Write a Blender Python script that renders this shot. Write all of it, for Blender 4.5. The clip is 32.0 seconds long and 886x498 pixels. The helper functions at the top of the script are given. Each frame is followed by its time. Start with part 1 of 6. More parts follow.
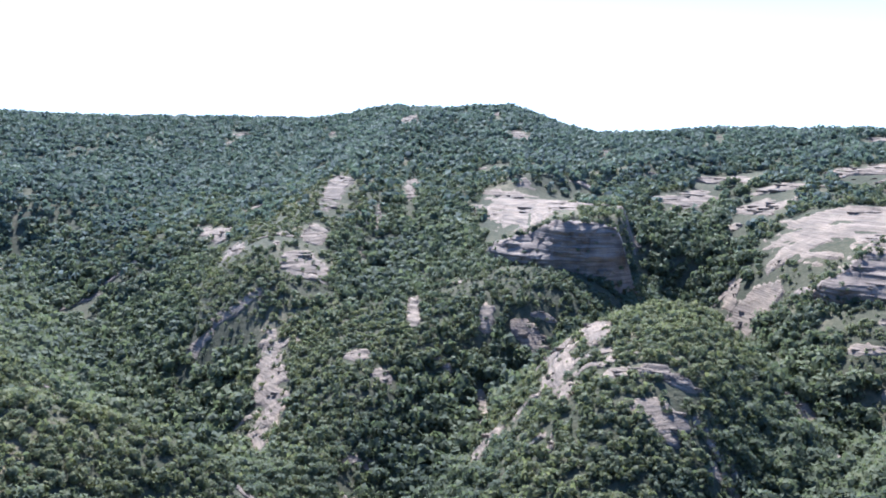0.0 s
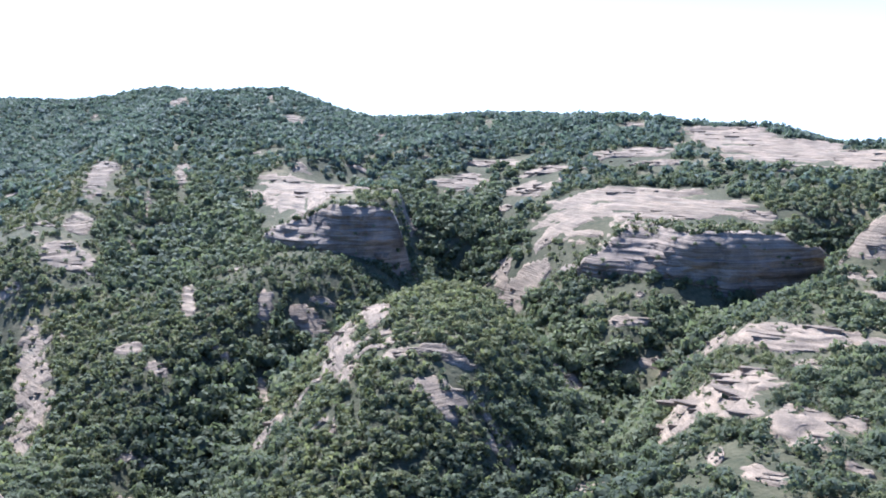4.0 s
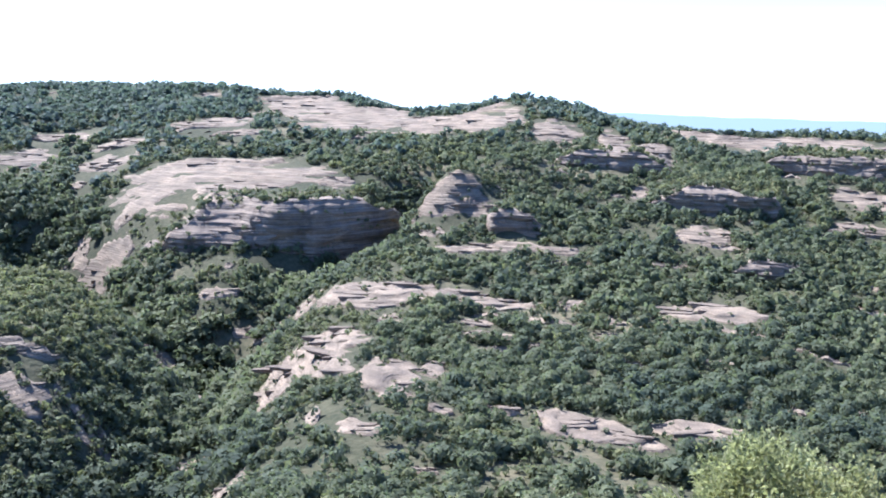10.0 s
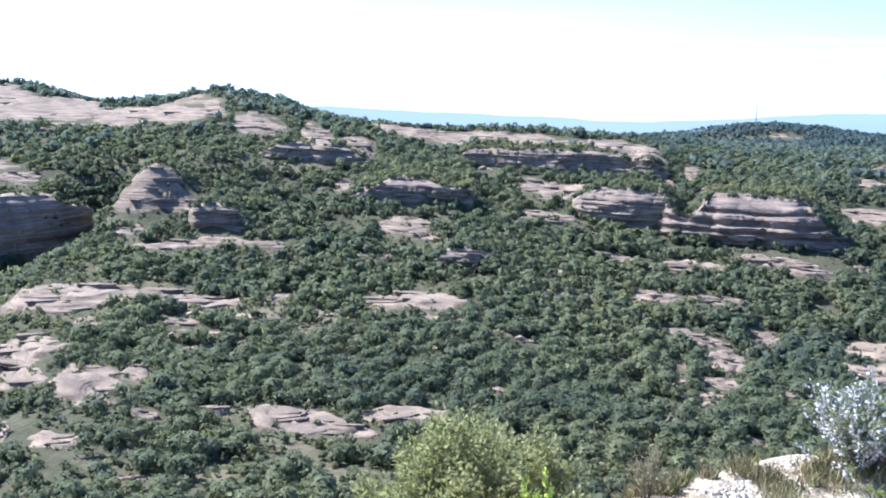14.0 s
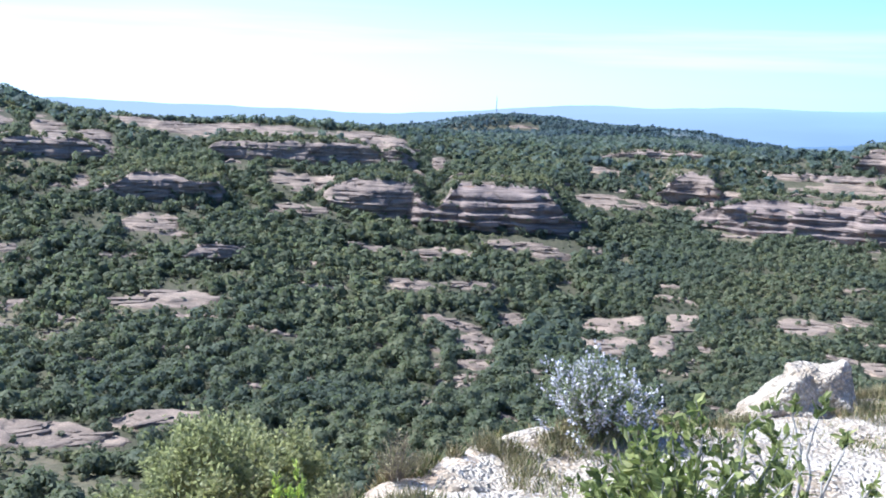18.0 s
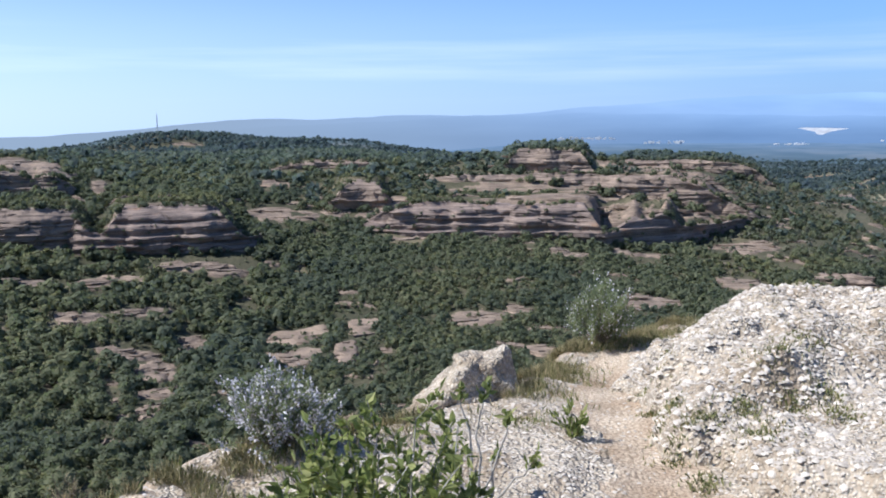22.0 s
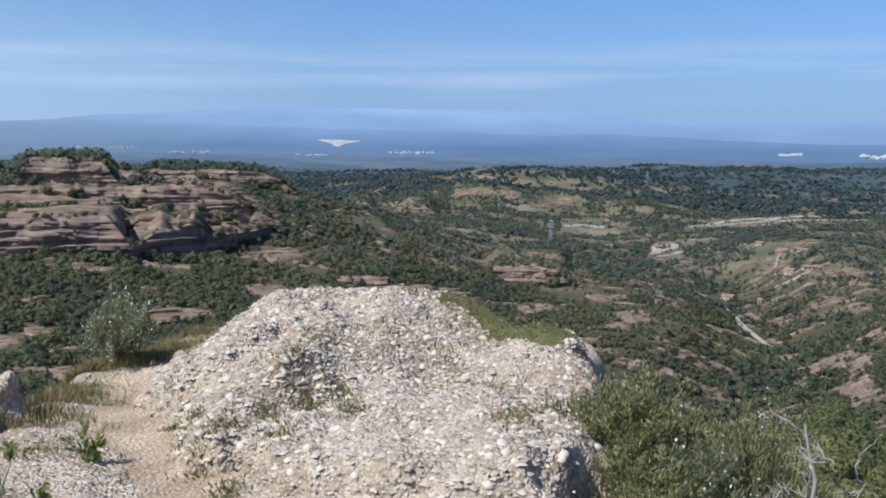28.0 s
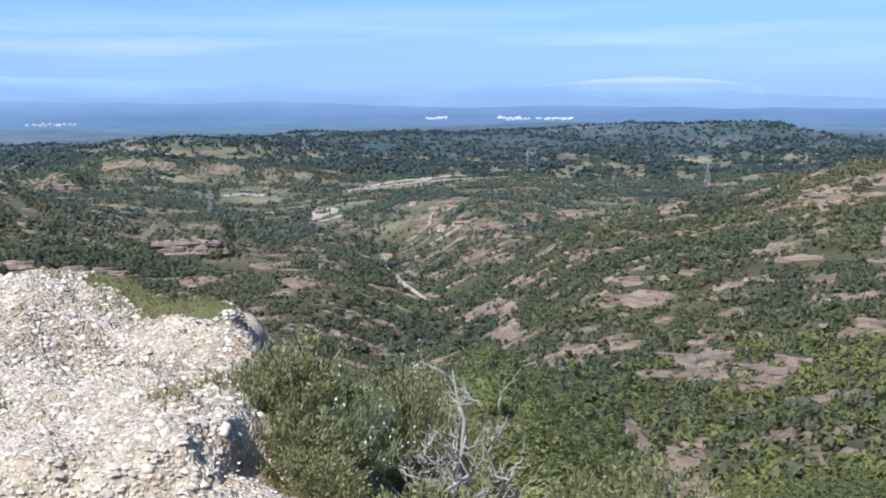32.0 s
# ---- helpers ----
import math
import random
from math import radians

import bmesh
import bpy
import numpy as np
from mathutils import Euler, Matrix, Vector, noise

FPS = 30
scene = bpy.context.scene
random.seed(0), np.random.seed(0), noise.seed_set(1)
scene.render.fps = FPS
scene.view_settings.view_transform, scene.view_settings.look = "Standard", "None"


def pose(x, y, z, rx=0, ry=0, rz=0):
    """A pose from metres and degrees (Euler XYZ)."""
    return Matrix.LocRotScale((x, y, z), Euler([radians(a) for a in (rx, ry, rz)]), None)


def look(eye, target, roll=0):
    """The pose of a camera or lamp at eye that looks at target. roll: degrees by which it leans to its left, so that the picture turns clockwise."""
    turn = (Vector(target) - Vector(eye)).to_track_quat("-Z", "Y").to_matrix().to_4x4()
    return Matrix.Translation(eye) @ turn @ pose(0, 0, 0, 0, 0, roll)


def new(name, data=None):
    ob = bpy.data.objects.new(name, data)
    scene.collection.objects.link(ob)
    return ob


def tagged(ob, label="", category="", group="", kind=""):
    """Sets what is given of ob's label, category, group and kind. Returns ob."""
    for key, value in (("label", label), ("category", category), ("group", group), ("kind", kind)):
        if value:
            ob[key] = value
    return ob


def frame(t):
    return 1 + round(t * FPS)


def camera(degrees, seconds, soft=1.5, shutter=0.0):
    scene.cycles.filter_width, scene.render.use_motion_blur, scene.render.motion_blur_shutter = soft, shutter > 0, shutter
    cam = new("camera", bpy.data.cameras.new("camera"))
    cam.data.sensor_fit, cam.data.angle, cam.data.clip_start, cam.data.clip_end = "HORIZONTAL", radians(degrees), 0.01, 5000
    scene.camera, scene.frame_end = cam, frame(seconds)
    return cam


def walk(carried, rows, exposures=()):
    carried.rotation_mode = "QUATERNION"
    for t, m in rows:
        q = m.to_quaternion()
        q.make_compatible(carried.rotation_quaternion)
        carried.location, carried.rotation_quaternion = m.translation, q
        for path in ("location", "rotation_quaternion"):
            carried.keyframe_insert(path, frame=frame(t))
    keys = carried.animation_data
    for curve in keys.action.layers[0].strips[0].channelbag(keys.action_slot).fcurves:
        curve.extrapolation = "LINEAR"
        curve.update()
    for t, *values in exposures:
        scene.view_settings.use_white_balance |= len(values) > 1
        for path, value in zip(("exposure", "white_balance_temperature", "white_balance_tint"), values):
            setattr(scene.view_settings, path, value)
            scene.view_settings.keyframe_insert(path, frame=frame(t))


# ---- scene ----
cam = camera(48.54, 32.0, soft=1.85)
PATH = [
    (0, 0.190, 0.137, 1.6, 83.15, -1.70, 0.75),
    (0.5, 0.192, 0.137, 1.6, 83.68, -1.60, -0.08),
    (1, 0.195, 0.137, 1.6, 83.99, -1.57, -1.15),
    (1.5, 0.200, 0.137, 1.6, 83.73, -1.68, -3.23),
    (2, 0.205, 0.137, 1.6, 83.41, -2.11, -5.04),
    (2.5, 0.210, 0.136, 1.6, 83.03, -2.05, -6.65),
    (3, 0.214, 0.135, 1.6, 82.79, -2.19, -8.31),
    (3.5, 0.219, 0.135, 1.6, 82.71, -2.17, -10.06),
    (5.5, 0.241, 0.129, 1.6, 82.32, -1.61, -18.25),
    (6, 0.244, 0.128, 1.6, 82.19, -1.90, -19.63),
    (6.5, 0.253, 0.125, 1.6, 82.12, -1.46, -23.10),
    (7, 0.261, 0.121, 1.6, 81.94, -2.17, -26.13),
    (7.5, 0.266, 0.119, 1.6, 81.93, -2.01, -28.06),
    (8, 0.269, 0.116, 1.6, 81.88, -1.94, -29.55),
    (8.5, 0.272, 0.115, 1.6, 81.90, -1.60, -31.00),
    (9, 0.276, 0.112, 1.6, 81.86, -1.40, -32.64),
    (9.5, 0.280, 0.110, 1.6, 81.71, -1.31, -34.47),
    (10, 0.285, 0.107, 1.6, 81.62, -1.35, -36.27),
    (10.5, 0.288, 0.104, 1.6, 81.66, -1.65, -38.00),
    (11, 0.292, 0.101, 1.6, 81.71, -1.79, -39.71),
    (11.5, 0.295, 0.098, 1.6, 81.79, -1.60, -41.29),
    (12, 0.301, 0.093, 1.6, 81.85, -1.27, -44.28),
    (12.5, 0.305, 0.089, 1.6, 81.73, -2.10, -46.22),
    (13, 0.307, 0.087, 1.6, 81.66, -2.24, -47.20),
    (13.5, 0.312, 0.082, 1.6, 81.65, -2.27, -49.62),
    (14, 0.318, 0.074, 1.6, 81.73, -2.08, -53.36),
    (14.5, 0.322, 0.067, 1.6, 81.80, -2.11, -56.35),
    (16.5, 0.332, 0.050, 1.6, 82.17, -1.93, -63.29),
    (17, 0.333, 0.048, 1.6, 82.06, -1.83, -64.26),
    (17.5, 0.335, 0.044, 1.6, 81.95, -1.36, -65.78),
    (18, 0.337, 0.039, 1.6, 81.78, -2.16, -67.81),
    (18.5, 0.339, 0.033, 1.6, 81.42, -0.96, -70.12),
    (19, 0.342, 0.025, 1.6, 81.48, -0.98, -73.25),
    (19.5, 0.344, 0.019, 1.6, 81.48, -1.03, -75.62),
    (20, 0.345, 0.013, 1.6, 81.43, -1.01, -77.80),
    (20.5, 0.346, 0.008, 1.6, 81.67, -0.71, -79.56),
    (21, 0.347, 0.003, 1.6, 81.97, -0.63, -81.60),
    (21.5, 0.348, -0.003, 1.6, 82.16, -0.09, -83.82),
    (22, 0.349, -0.012, 1.6, 82.82, 0.36, -87.00),
    (22.5, 0.349, -0.024, 1.6, 83.08, 0.38, -91.40),
    (23, 0.348, -0.033, 1.6, 83.02, 0.44, -94.68),
    (23.5, 0.348, -0.035, 1.6, 82.80, -0.14, -95.25),
    (24, 0.348, -0.037, 1.6, 82.67, -0.27, -96.03),
    (24.5, 0.348, -0.042, 1.6, 82.38, -0.32, -98.07),
    (25, 0.346, -0.050, 1.6, 82.39, 0.30, -100.80),
    (25.5, 0.344, -0.057, 1.6, 82.59, -0.02, -103.41),
    (27.5, 0.338, -0.078, 1.6, 83.26, -0.44, -111.53),
    (28, 0.335, -0.084, 1.6, 83.47, -0.70, -114.00),
    (28.5, 0.332, -0.091, 1.6, 83.34, 0.03, -116.43),
    (29, 0.329, -0.097, 1.6, 82.30, 0.59, -119.04),
    (29.5, 0.326, -0.102, 1.6, 81.41, 0.70, -121.19),
    (30, 0.321, -0.109, 1.6, 80.96, 1.92, -124.23),
    (30.5, 0.317, -0.116, 1.6, 81.60, 1.32, -127.49),
    (31, 0.312, -0.122, 1.6, 81.79, 0.83, -130.00),
    (31.5, 0.309, -0.125, 1.6, 81.66, 0.46, -131.81),
    (32, 0.305, -0.129, 1.6, 81.64, 0.36, -133.78),
]
EXPOSURES = [(0.0, 2.05, 5200, 10), (1.0, 2.35, 5200, 10), (3.0, 2.08, 5250, 10), (6.0, 2.2, 5300, 10), (9.0, 2.14, 5300, 10), (14.0, 2.07, 5300, 10), (17.0, 1.8, 5200, 10), (19.0, 1.85, 5200, 10), (20.0, 1.75, 5300, 10), (21.0, 1.42, 5500, 10), (23.5, 0.80, 5800, 10), (28.0, 0.72, 5850, 10), (31.0, 0.98, 5750, 10), (32.0, 1.12, 5700, 10)]
walk(cam, [(t, pose(*p)) for t, *p in PATH], EXPOSURES)

# ---- daylight: hazy spring sky, high sun to the north side of the valley ----
SUN_BEARING, SUN_HEIGHT = -12.0, 47.0
world = bpy.data.worlds.new("sky")
scene.world = world
world.use_nodes = True
wn, wl = world.node_tree.nodes, world.node_tree.links
wn.clear()
sky = wn.new("ShaderNodeTexSky")
sky.sky_type, sky.sun_disc = "NISHITA", False
sky.sun_elevation, sky.sun_rotation = radians(SUN_HEIGHT), radians(SUN_BEARING)
sky.altitude, sky.air_density, sky.dust_density, sky.ozone_density = 900, 1.0, 0.8, 5.0
w_out, w_bg = wn.new("ShaderNodeOutputWorld"), wn.new("ShaderNodeBackground")
w_bg.inputs["Strength"].default_value = 0.066
# thin streaks of high cloud, low over the plain
w_co, w_map = wn.new("ShaderNodeTexCoord"), wn.new("ShaderNodeMapping")
w_map.inputs["Scale"].default_value = (1.5, 1.5, 30.0)
w_map.inputs["Rotation"].default_value = (0.015, -0.01, 0.4)
w_noise, w_ramp, w_mix = wn.new("ShaderNodeTexNoise"), wn.new("ShaderNodeValToRGB"), wn.new("ShaderNodeMixRGB")
w_noise.inputs["Scale"].default_value, w_noise.inputs["Detail"].default_value = 1.6, 6
w_ramp.color_ramp.elements[0].position, w_ramp.color_ramp.elements[1].position = 0.44, 0.68
w_sep, w_low = wn.new("ShaderNodeSeparateXYZ"), wn.new("ShaderNodeMapRange")
w_low.inputs["From Min"].default_value, w_low.inputs["From Max"].default_value = 0.015, 0.07
w_mul = wn.new("ShaderNodeMath")
w_mul.operation = "MULTIPLY"
w_high, w_bank = wn.new("ShaderNodeMapRange"), wn.new("ShaderNodeMath")
w_high.inputs["From Min"].default_value, w_high.inputs["From Max"].default_value = 0.10, 0.05
w_bank.operation = "MULTIPLY"
wl.new(w_co.outputs["Generated"], w_map.inputs["Vector"])
wl.new(w_map.outputs["Vector"], w_noise.inputs["Vector"])
wl.new(w_noise.outputs["Fac"], w_ramp.inputs["Fac"])
wl.new(w_co.outputs["Generated"], w_sep.inputs["Vector"])
wl.new(w_sep.outputs["Z"], w_low.inputs["Value"])
wl.new(w_ramp.outputs["Color"], w_mul.inputs[0])
wl.new(w_low.outputs["Result"], w_bank.inputs[0])
wl.new(w_sep.outputs["Z"], w_high.inputs["Value"])
wl.new(w_high.outputs["Result"], w_bank.inputs[1])
wl.new(w_bank.outputs["Value"], w_mul.inputs[1])
wl.new(w_mul.outputs["Value"], w_mix.inputs["Fac"])
w_tint = wn.new("ShaderNodeMixRGB")
w_tint.blend_type = "MULTIPLY"
w_tint.inputs["Fac"].default_value, w_tint.inputs["Color2"].default_value = 1.0, (0.76, 0.885, 1.05, 1)
wl.new(sky.outputs["Color"], w_tint.inputs["Color1"])
wl.new(w_tint.outputs["Color"], w_mix.inputs["Color1"])
w_mix.inputs["Color2"].default_value = (7.6, 8.3, 9.4, 1)
# pale blue haze towards the horizon
w_haze, w_lift = wn.new("ShaderNodeMixRGB"), wn.new("ShaderNodeMapRange")
w_lift.interpolation_type = "SMOOTHSTEP"
w_lift.inputs["From Min"].default_value, w_lift.inputs["From Max"].default_value = -0.02, 0.20
w_lift.inputs["To Min"].default_value, w_lift.inputs["To Max"].default_value = 0.85, 0.0
# brighter on the sun's side, a deeper blue away from it
w_side, w_turn = wn.new("ShaderNodeMixRGB"), wn.new("ShaderNodeMapRange")
w_turn.inputs["From Min"].default_value, w_turn.inputs["From Max"].default_value = -0.32, 0.50
w_side.inputs["Color1"].default_value, w_side.inputs["Color2"].default_value = (2.55, 3.85, 6.0, 1), (5.6, 6.8, 8.8, 1)
wl.new(w_sep.outputs["Y"], w_turn.inputs["Value"])
wl.new(w_turn.outputs["Result"], w_side.inputs["Fac"])
wl.new(w_side.outputs["Color"], w_haze.inputs["Color2"])
w_away = wn.new("ShaderNodeMath")
w_away.operation, w_away.inputs[0].default_value = "SUBTRACT", 1.0
wl.new(w_turn.outputs["Result"], w_away.inputs[1])
wl.new(w_away.outputs["Value"], w_tint.inputs["Fac"])
wl.new(w_sep.outputs["Z"], w_lift.inputs["Value"])
wl.new(w_lift.outputs["Result"], w_haze.inputs["Fac"])
wl.new(w_mix.outputs["Color"], w_haze.inputs["Color1"])
wl.new(w_haze.outputs["Color"], w_bg.inputs["Color"])
wl.new(w_bg.outputs["Background"], w_out.inputs["Surface"])

sun_data = bpy.data.lights.new("sun", "SUN")
sun_data.energy, sun_data.angle, sun_data.color = 3.3, radians(0.55), (1.0, 0.95, 0.87)
sun = new("sun", sun_data)
sb, sh = radians(SUN_BEARING), radians(SUN_HEIGHT)
sun.matrix_world = look((400 * math.sin(sb) * math.cos(sh), 400 * math.cos(sb) * math.cos(sh), 400 * math.sin(sh)), (0, 0, 0))


# ---- materials ----
def material(name, roughness=0.9):
    m = bpy.data.materials.new(name)
    m.use_nodes = True
    n = m.node_tree.nodes
    b = n["Principled BSDF"]
    b.inputs["Roughness"].default_value = roughness
    b.inputs["Specular IOR Level"].default_value = 0.25
    return m, n, m.node_tree.links, b


def noise_node(n, l, scale, detail=5, stretch=None, kind="Object", distortion=0.0):
    co, mp, no = n.new("ShaderNodeTexCoord"), n.new("ShaderNodeMapping"), n.new("ShaderNodeTexNoise")
    no.inputs["Scale"].default_value, no.inputs["Detail"].default_value = scale, detail
    no.inputs["Distortion"].default_value = distortion
    if stretch:
        mp.inputs["Scale"].default_value = stretch
    l.new(co.outputs[kind], mp.inputs["Vector"])
    l.new(mp.outputs["Vector"], no.inputs["Vector"])
    return no.outputs["Fac"]


def ramp_node(n, l, fac, *stops):
    r = n.new("ShaderNodeValToRGB")
    e = r.color_ramp.elements
    while len(e) < len(stops):
        e.new(0.5)
    for k, (p, c) in zip(e, stops):
        k.position, k.color = p, (*c, 1)
    l.new(fac, r.inputs["Fac"])
    return r.outputs["Color"]


def blend_node(n, l, a, b, fac, how="MIX"):
    m = n.new("ShaderNodeMixRGB")
    m.blend_type = how
    for value, sock in ((fac, m.inputs["Fac"]), (a, m.inputs["Color1"]), (b, m.inputs["Color2"])):
        if isinstance(value, (int, float)):
            sock.default_value = value
        elif isinstance(value, tuple):
            sock.default_value = (*value, 1)
        else:
            l.new(value, sock)
    return m.outputs["Color"]


def bump_node(n, l, b, height, strength, distance):
    k = n.new("ShaderNodeBump")
    k.inputs["Strength"].default_value, k.inputs["Distance"].default_value = strength, distance
    l.new(height, k.inputs["Height"])
    l.new(k.outputs["Normal"], b.inputs["Normal"])


def make_soil():
    m, n, l, b = material("scrub_soil", 1.0)
    big = ramp_node(n, l, noise_node(n, l, 0.02, 6), (0.36, (0.060, 0.057, 0.034)), (0.56, (0.098, 0.086, 0.054)), (0.72, (0.20, 0.158, 0.104)))
    fine = ramp_node(n, l, noise_node(n, l, 0.45, 5), (0.35, (0.7, 0.75, 0.65)), (0.7, (1.2, 1.16, 1.08)))
    # dry fallow fields and banks out on the plain, paled with distance for haze
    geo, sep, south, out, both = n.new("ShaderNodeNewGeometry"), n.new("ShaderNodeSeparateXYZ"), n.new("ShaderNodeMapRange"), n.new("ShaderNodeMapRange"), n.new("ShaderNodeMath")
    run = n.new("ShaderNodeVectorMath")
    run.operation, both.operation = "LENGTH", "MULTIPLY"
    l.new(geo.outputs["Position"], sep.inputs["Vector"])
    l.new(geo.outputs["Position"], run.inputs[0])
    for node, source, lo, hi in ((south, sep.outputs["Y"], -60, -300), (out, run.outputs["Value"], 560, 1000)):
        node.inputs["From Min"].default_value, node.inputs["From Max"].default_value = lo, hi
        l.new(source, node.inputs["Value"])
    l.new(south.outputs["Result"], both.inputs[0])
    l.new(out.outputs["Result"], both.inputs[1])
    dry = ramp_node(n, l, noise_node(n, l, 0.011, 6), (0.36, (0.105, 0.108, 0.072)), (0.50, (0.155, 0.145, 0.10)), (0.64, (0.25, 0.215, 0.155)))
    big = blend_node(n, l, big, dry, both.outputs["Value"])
    l.new(blend_node(n, l, big, fine, 1.0, "MULTIPLY"), b.inputs["Base Color"])
    bump_node(n, l, b, noise_node(n, l, 0.8, 4), 0.6, 0.8)
    return m


def make_rock(name, pale, dark, rust, rust_from=0.62):
    """Bedded conglomerate: thin level beds, stains, pits."""
    m, n, l, b = material(name, 0.95)
    beds = ramp_node(n, l, noise_node(n, l, 1.0, 7, (0.045, 0.045, 1.7), distortion=0.5), (0.30, dark), (0.43, tuple(0.45 * a + 0.55 * b for a, b in zip(dark, pale))), (0.52, pale), (0.66, tuple(min(1, 1.12 * c) for c in pale)))
    stain = ramp_node(n, l, noise_node(n, l, 0.11, 6), (0.35, (0.72, 0.70, 0.70)), (0.62, (1.12, 1.08, 1.04)))
    body = blend_node(n, l, beds, stain, 1.0, "MULTIPLY")
    patch = ramp_node(n, l, noise_node(n, l, 0.07, 4, (1, 1, 2.5)), (rust_from, (0, 0, 0)), (rust_from + 0.12, (1, 1, 1)))
    grain = ramp_node(n, l, noise_node(n, l, 2.2, 4), (0.35, (0.8, 0.8, 0.8)), (0.65, (1.12, 1.12, 1.12)))
    l.new(blend_node(n, l, blend_node(n, l, body, rust, patch), grain, 1.0, "MULTIPLY"), b.inputs["Base Color"])
    h = blend_node(n, l, noise_node(n, l, 1.0, 6, (0.06, 0.06, 1.6)), noise_node(n, l, 1.3, 5), 0.35)
    bump_node(n, l, b, h, 0.8, 1.2)
    return m


def make_leaf(name, low, mid, high, grain=2.4):
    m, n, l, b = material(name, 0.75)
    geo = n.new("ShaderNodeNewGeometry")
    tint = ramp_node(n, l, geo.outputs["Random Per Island"], (0.0, low), (0.55, mid), (1.0, high))
    fine = ramp_node(n, l, noise_node(n, l, grain, 4), (0.34, (0.78, 0.80, 0.76)), (0.66, (1.22, 1.18, 1.12)))
    # wide random patches put ridge light and cool shade into the leaf colour
    wide = ramp_node(n, l, noise_node(n, l, 0.018, 4), (0.36, (0.68, 0.74, 0.82)), (0.64, (1.24, 1.17, 0.98)))
    l.new(blend_node(n, l, blend_node(n, l, tint, fine, 1.0, "MULTIPLY"), wide, 1.0, "MULTIPLY"), b.inputs["Base Color"])
    bump_node(n, l, b, noise_node(n, l, grain * 0.9, 6), 0.22, 0.5)
    # leaves let part of the light through
    thin, both = n.new("ShaderNodeBsdfTranslucent"), n.new("ShaderNodeMixShader")
    both.inputs["Fac"].default_value = 0.45
    l.new(blend_node(n, l, tint, (1.1, 1.15, 0.85), 1.0, "MULTIPLY"), thin.inputs["Color"])
    l.new(b.outputs["BSDF"], both.inputs[1])
    l.new(thin.outputs["BSDF"], both.inputs[2])
    l.new(both.outputs["Shader"], n["Material Output"].inputs["Surface"])
    return m


SOIL = make_soil()
SANDSTONE = make_rock("pale_conglomerate", (0.262, 0.200, 0.148), (0.145, 0.112, 0.086), (0.27, 0.212, 0.15))
CLIFF_ROCK = make_rock("cliff_conglomerate", (0.275, 0.212, 0.165), (0.148, 0.116, 0.094), (0.27, 0.18, 0.125))
RED_ROCK = make_rock("reddish_conglomerate", (0.265, 0.205, 0.168), (0.145, 0.112, 0.095), (0.34, 0.205, 0.13), 0.62)
OAK = make_leaf("oak_leaves", (0.106, 0.124, 0.083), (0.136, 0.151, 0.099), (0.173, 0.182, 0.116))
SPUR_OAK = make_leaf("spur_oak_leaves", (0.132, 0.143, 0.080), (0.174, 0.180, 0.098), (0.222, 0.212, 0.122))
SCRUB = make_leaf("scrub_leaves", (0.108, 0.124, 0.08), (0.14, 0.15, 0.094), (0.19, 0.178, 0.12))
FRESH_SCRUB = make_leaf("fresh_scrub_leaves", (0.16, 0.185, 0.07), (0.215, 0.232, 0.095), (0.30, 0.28, 0.145), 9.0)
PLAIN_SCRUB = make_leaf("grey_scrub_leaves", (0.122, 0.130, 0.100), (0.155, 0.158, 0.124), (0.195, 0.19, 0.15))
# distance haze is put into these two leaf colours as a blue-grey tint
HAZED_OAK = make_leaf("hazed_oak_leaves", (0.10, 0.128, 0.118), (0.12, 0.148, 0.132), (0.147, 0.172, 0.148), 0.8)
HAZED_PLAIN_OAK = make_leaf("hazed_plain_leaves", (0.07, 0.10, 0.12), (0.085, 0.115, 0.132), (0.115, 0.14, 0.145), 0.3)


# ---- mesh helpers ----
def mesh_of(name, verts, faces, mat, flat=False):
    """A mesh from arrays of places and of equal-sided faces."""
    verts, faces = np.asarray(verts, np.float32), np.asarray(faces, np.int32)
    me = bpy.data.meshes.new(name)
    me.vertices.add(len(verts))
    me.vertices.foreach_set("co", verts.ravel())
    me.loops.add(faces.size)
    me.loops.foreach_set("vertex_index", faces.ravel())
    me.polygons.add(len(faces))
    me.polygons.foreach_set("loop_start", np.arange(0, faces.size, faces.shape[1], dtype=np.int32))
    me.polygons.foreach_set("use_smooth", np.full(len(faces), not flat))
    me.update(calc_edges=True)
    me.materials.append(mat)
    return me


def grid_faces(rows, cols):
    k = (np.arange(rows - 1)[:, None] * cols + np.arange(cols - 1)[None, :]).ravel()
    return np.stack([k, k + 1, k + cols + 1, k + cols], 1)


def polar(b, d):
    b = np.radians(b)
    return d * np.sin(b), d * np.cos(b)


# ---- the lie of the land: bearings clockwise from north (+y), distances from the lookout ----
def lattice(ix, iy, seed):
    h = np.sin(ix * 127.1 + iy * 311.7 + seed * 74.7) * 43758.5453
    return h - np.floor(h)


def value_noise(x, y, seed=0):
    """Smooth noise from -1 to 1, one cell per unit."""
    ix, iy = np.floor(x), np.floor(y)
    fx, fy = x - ix, y - iy
    fx, fy = fx * fx * (3 - 2 * fx), fy * fy * (3 - 2 * fy)
    a, b = lattice(ix, iy, seed), lattice(ix + 1, iy, seed)
    c, d = lattice(ix, iy + 1, seed), lattice(ix + 1, iy + 1, seed)
    return 2 * (a + (b - a) * fx + (c - a) * fy + (a - b - c + d) * fx * fy) - 1


def fbm(x, y, seed=0, octaves=4):
    return sum(value_noise(x * 2 ** i, y * 2 ** i, seed + i) * 0.5 ** i for i in range(octaves))


def smooth(v):
    v = np.clip(v, 0, 1)
    return v * v * (3 - 2 * v)


PROFILES = {}


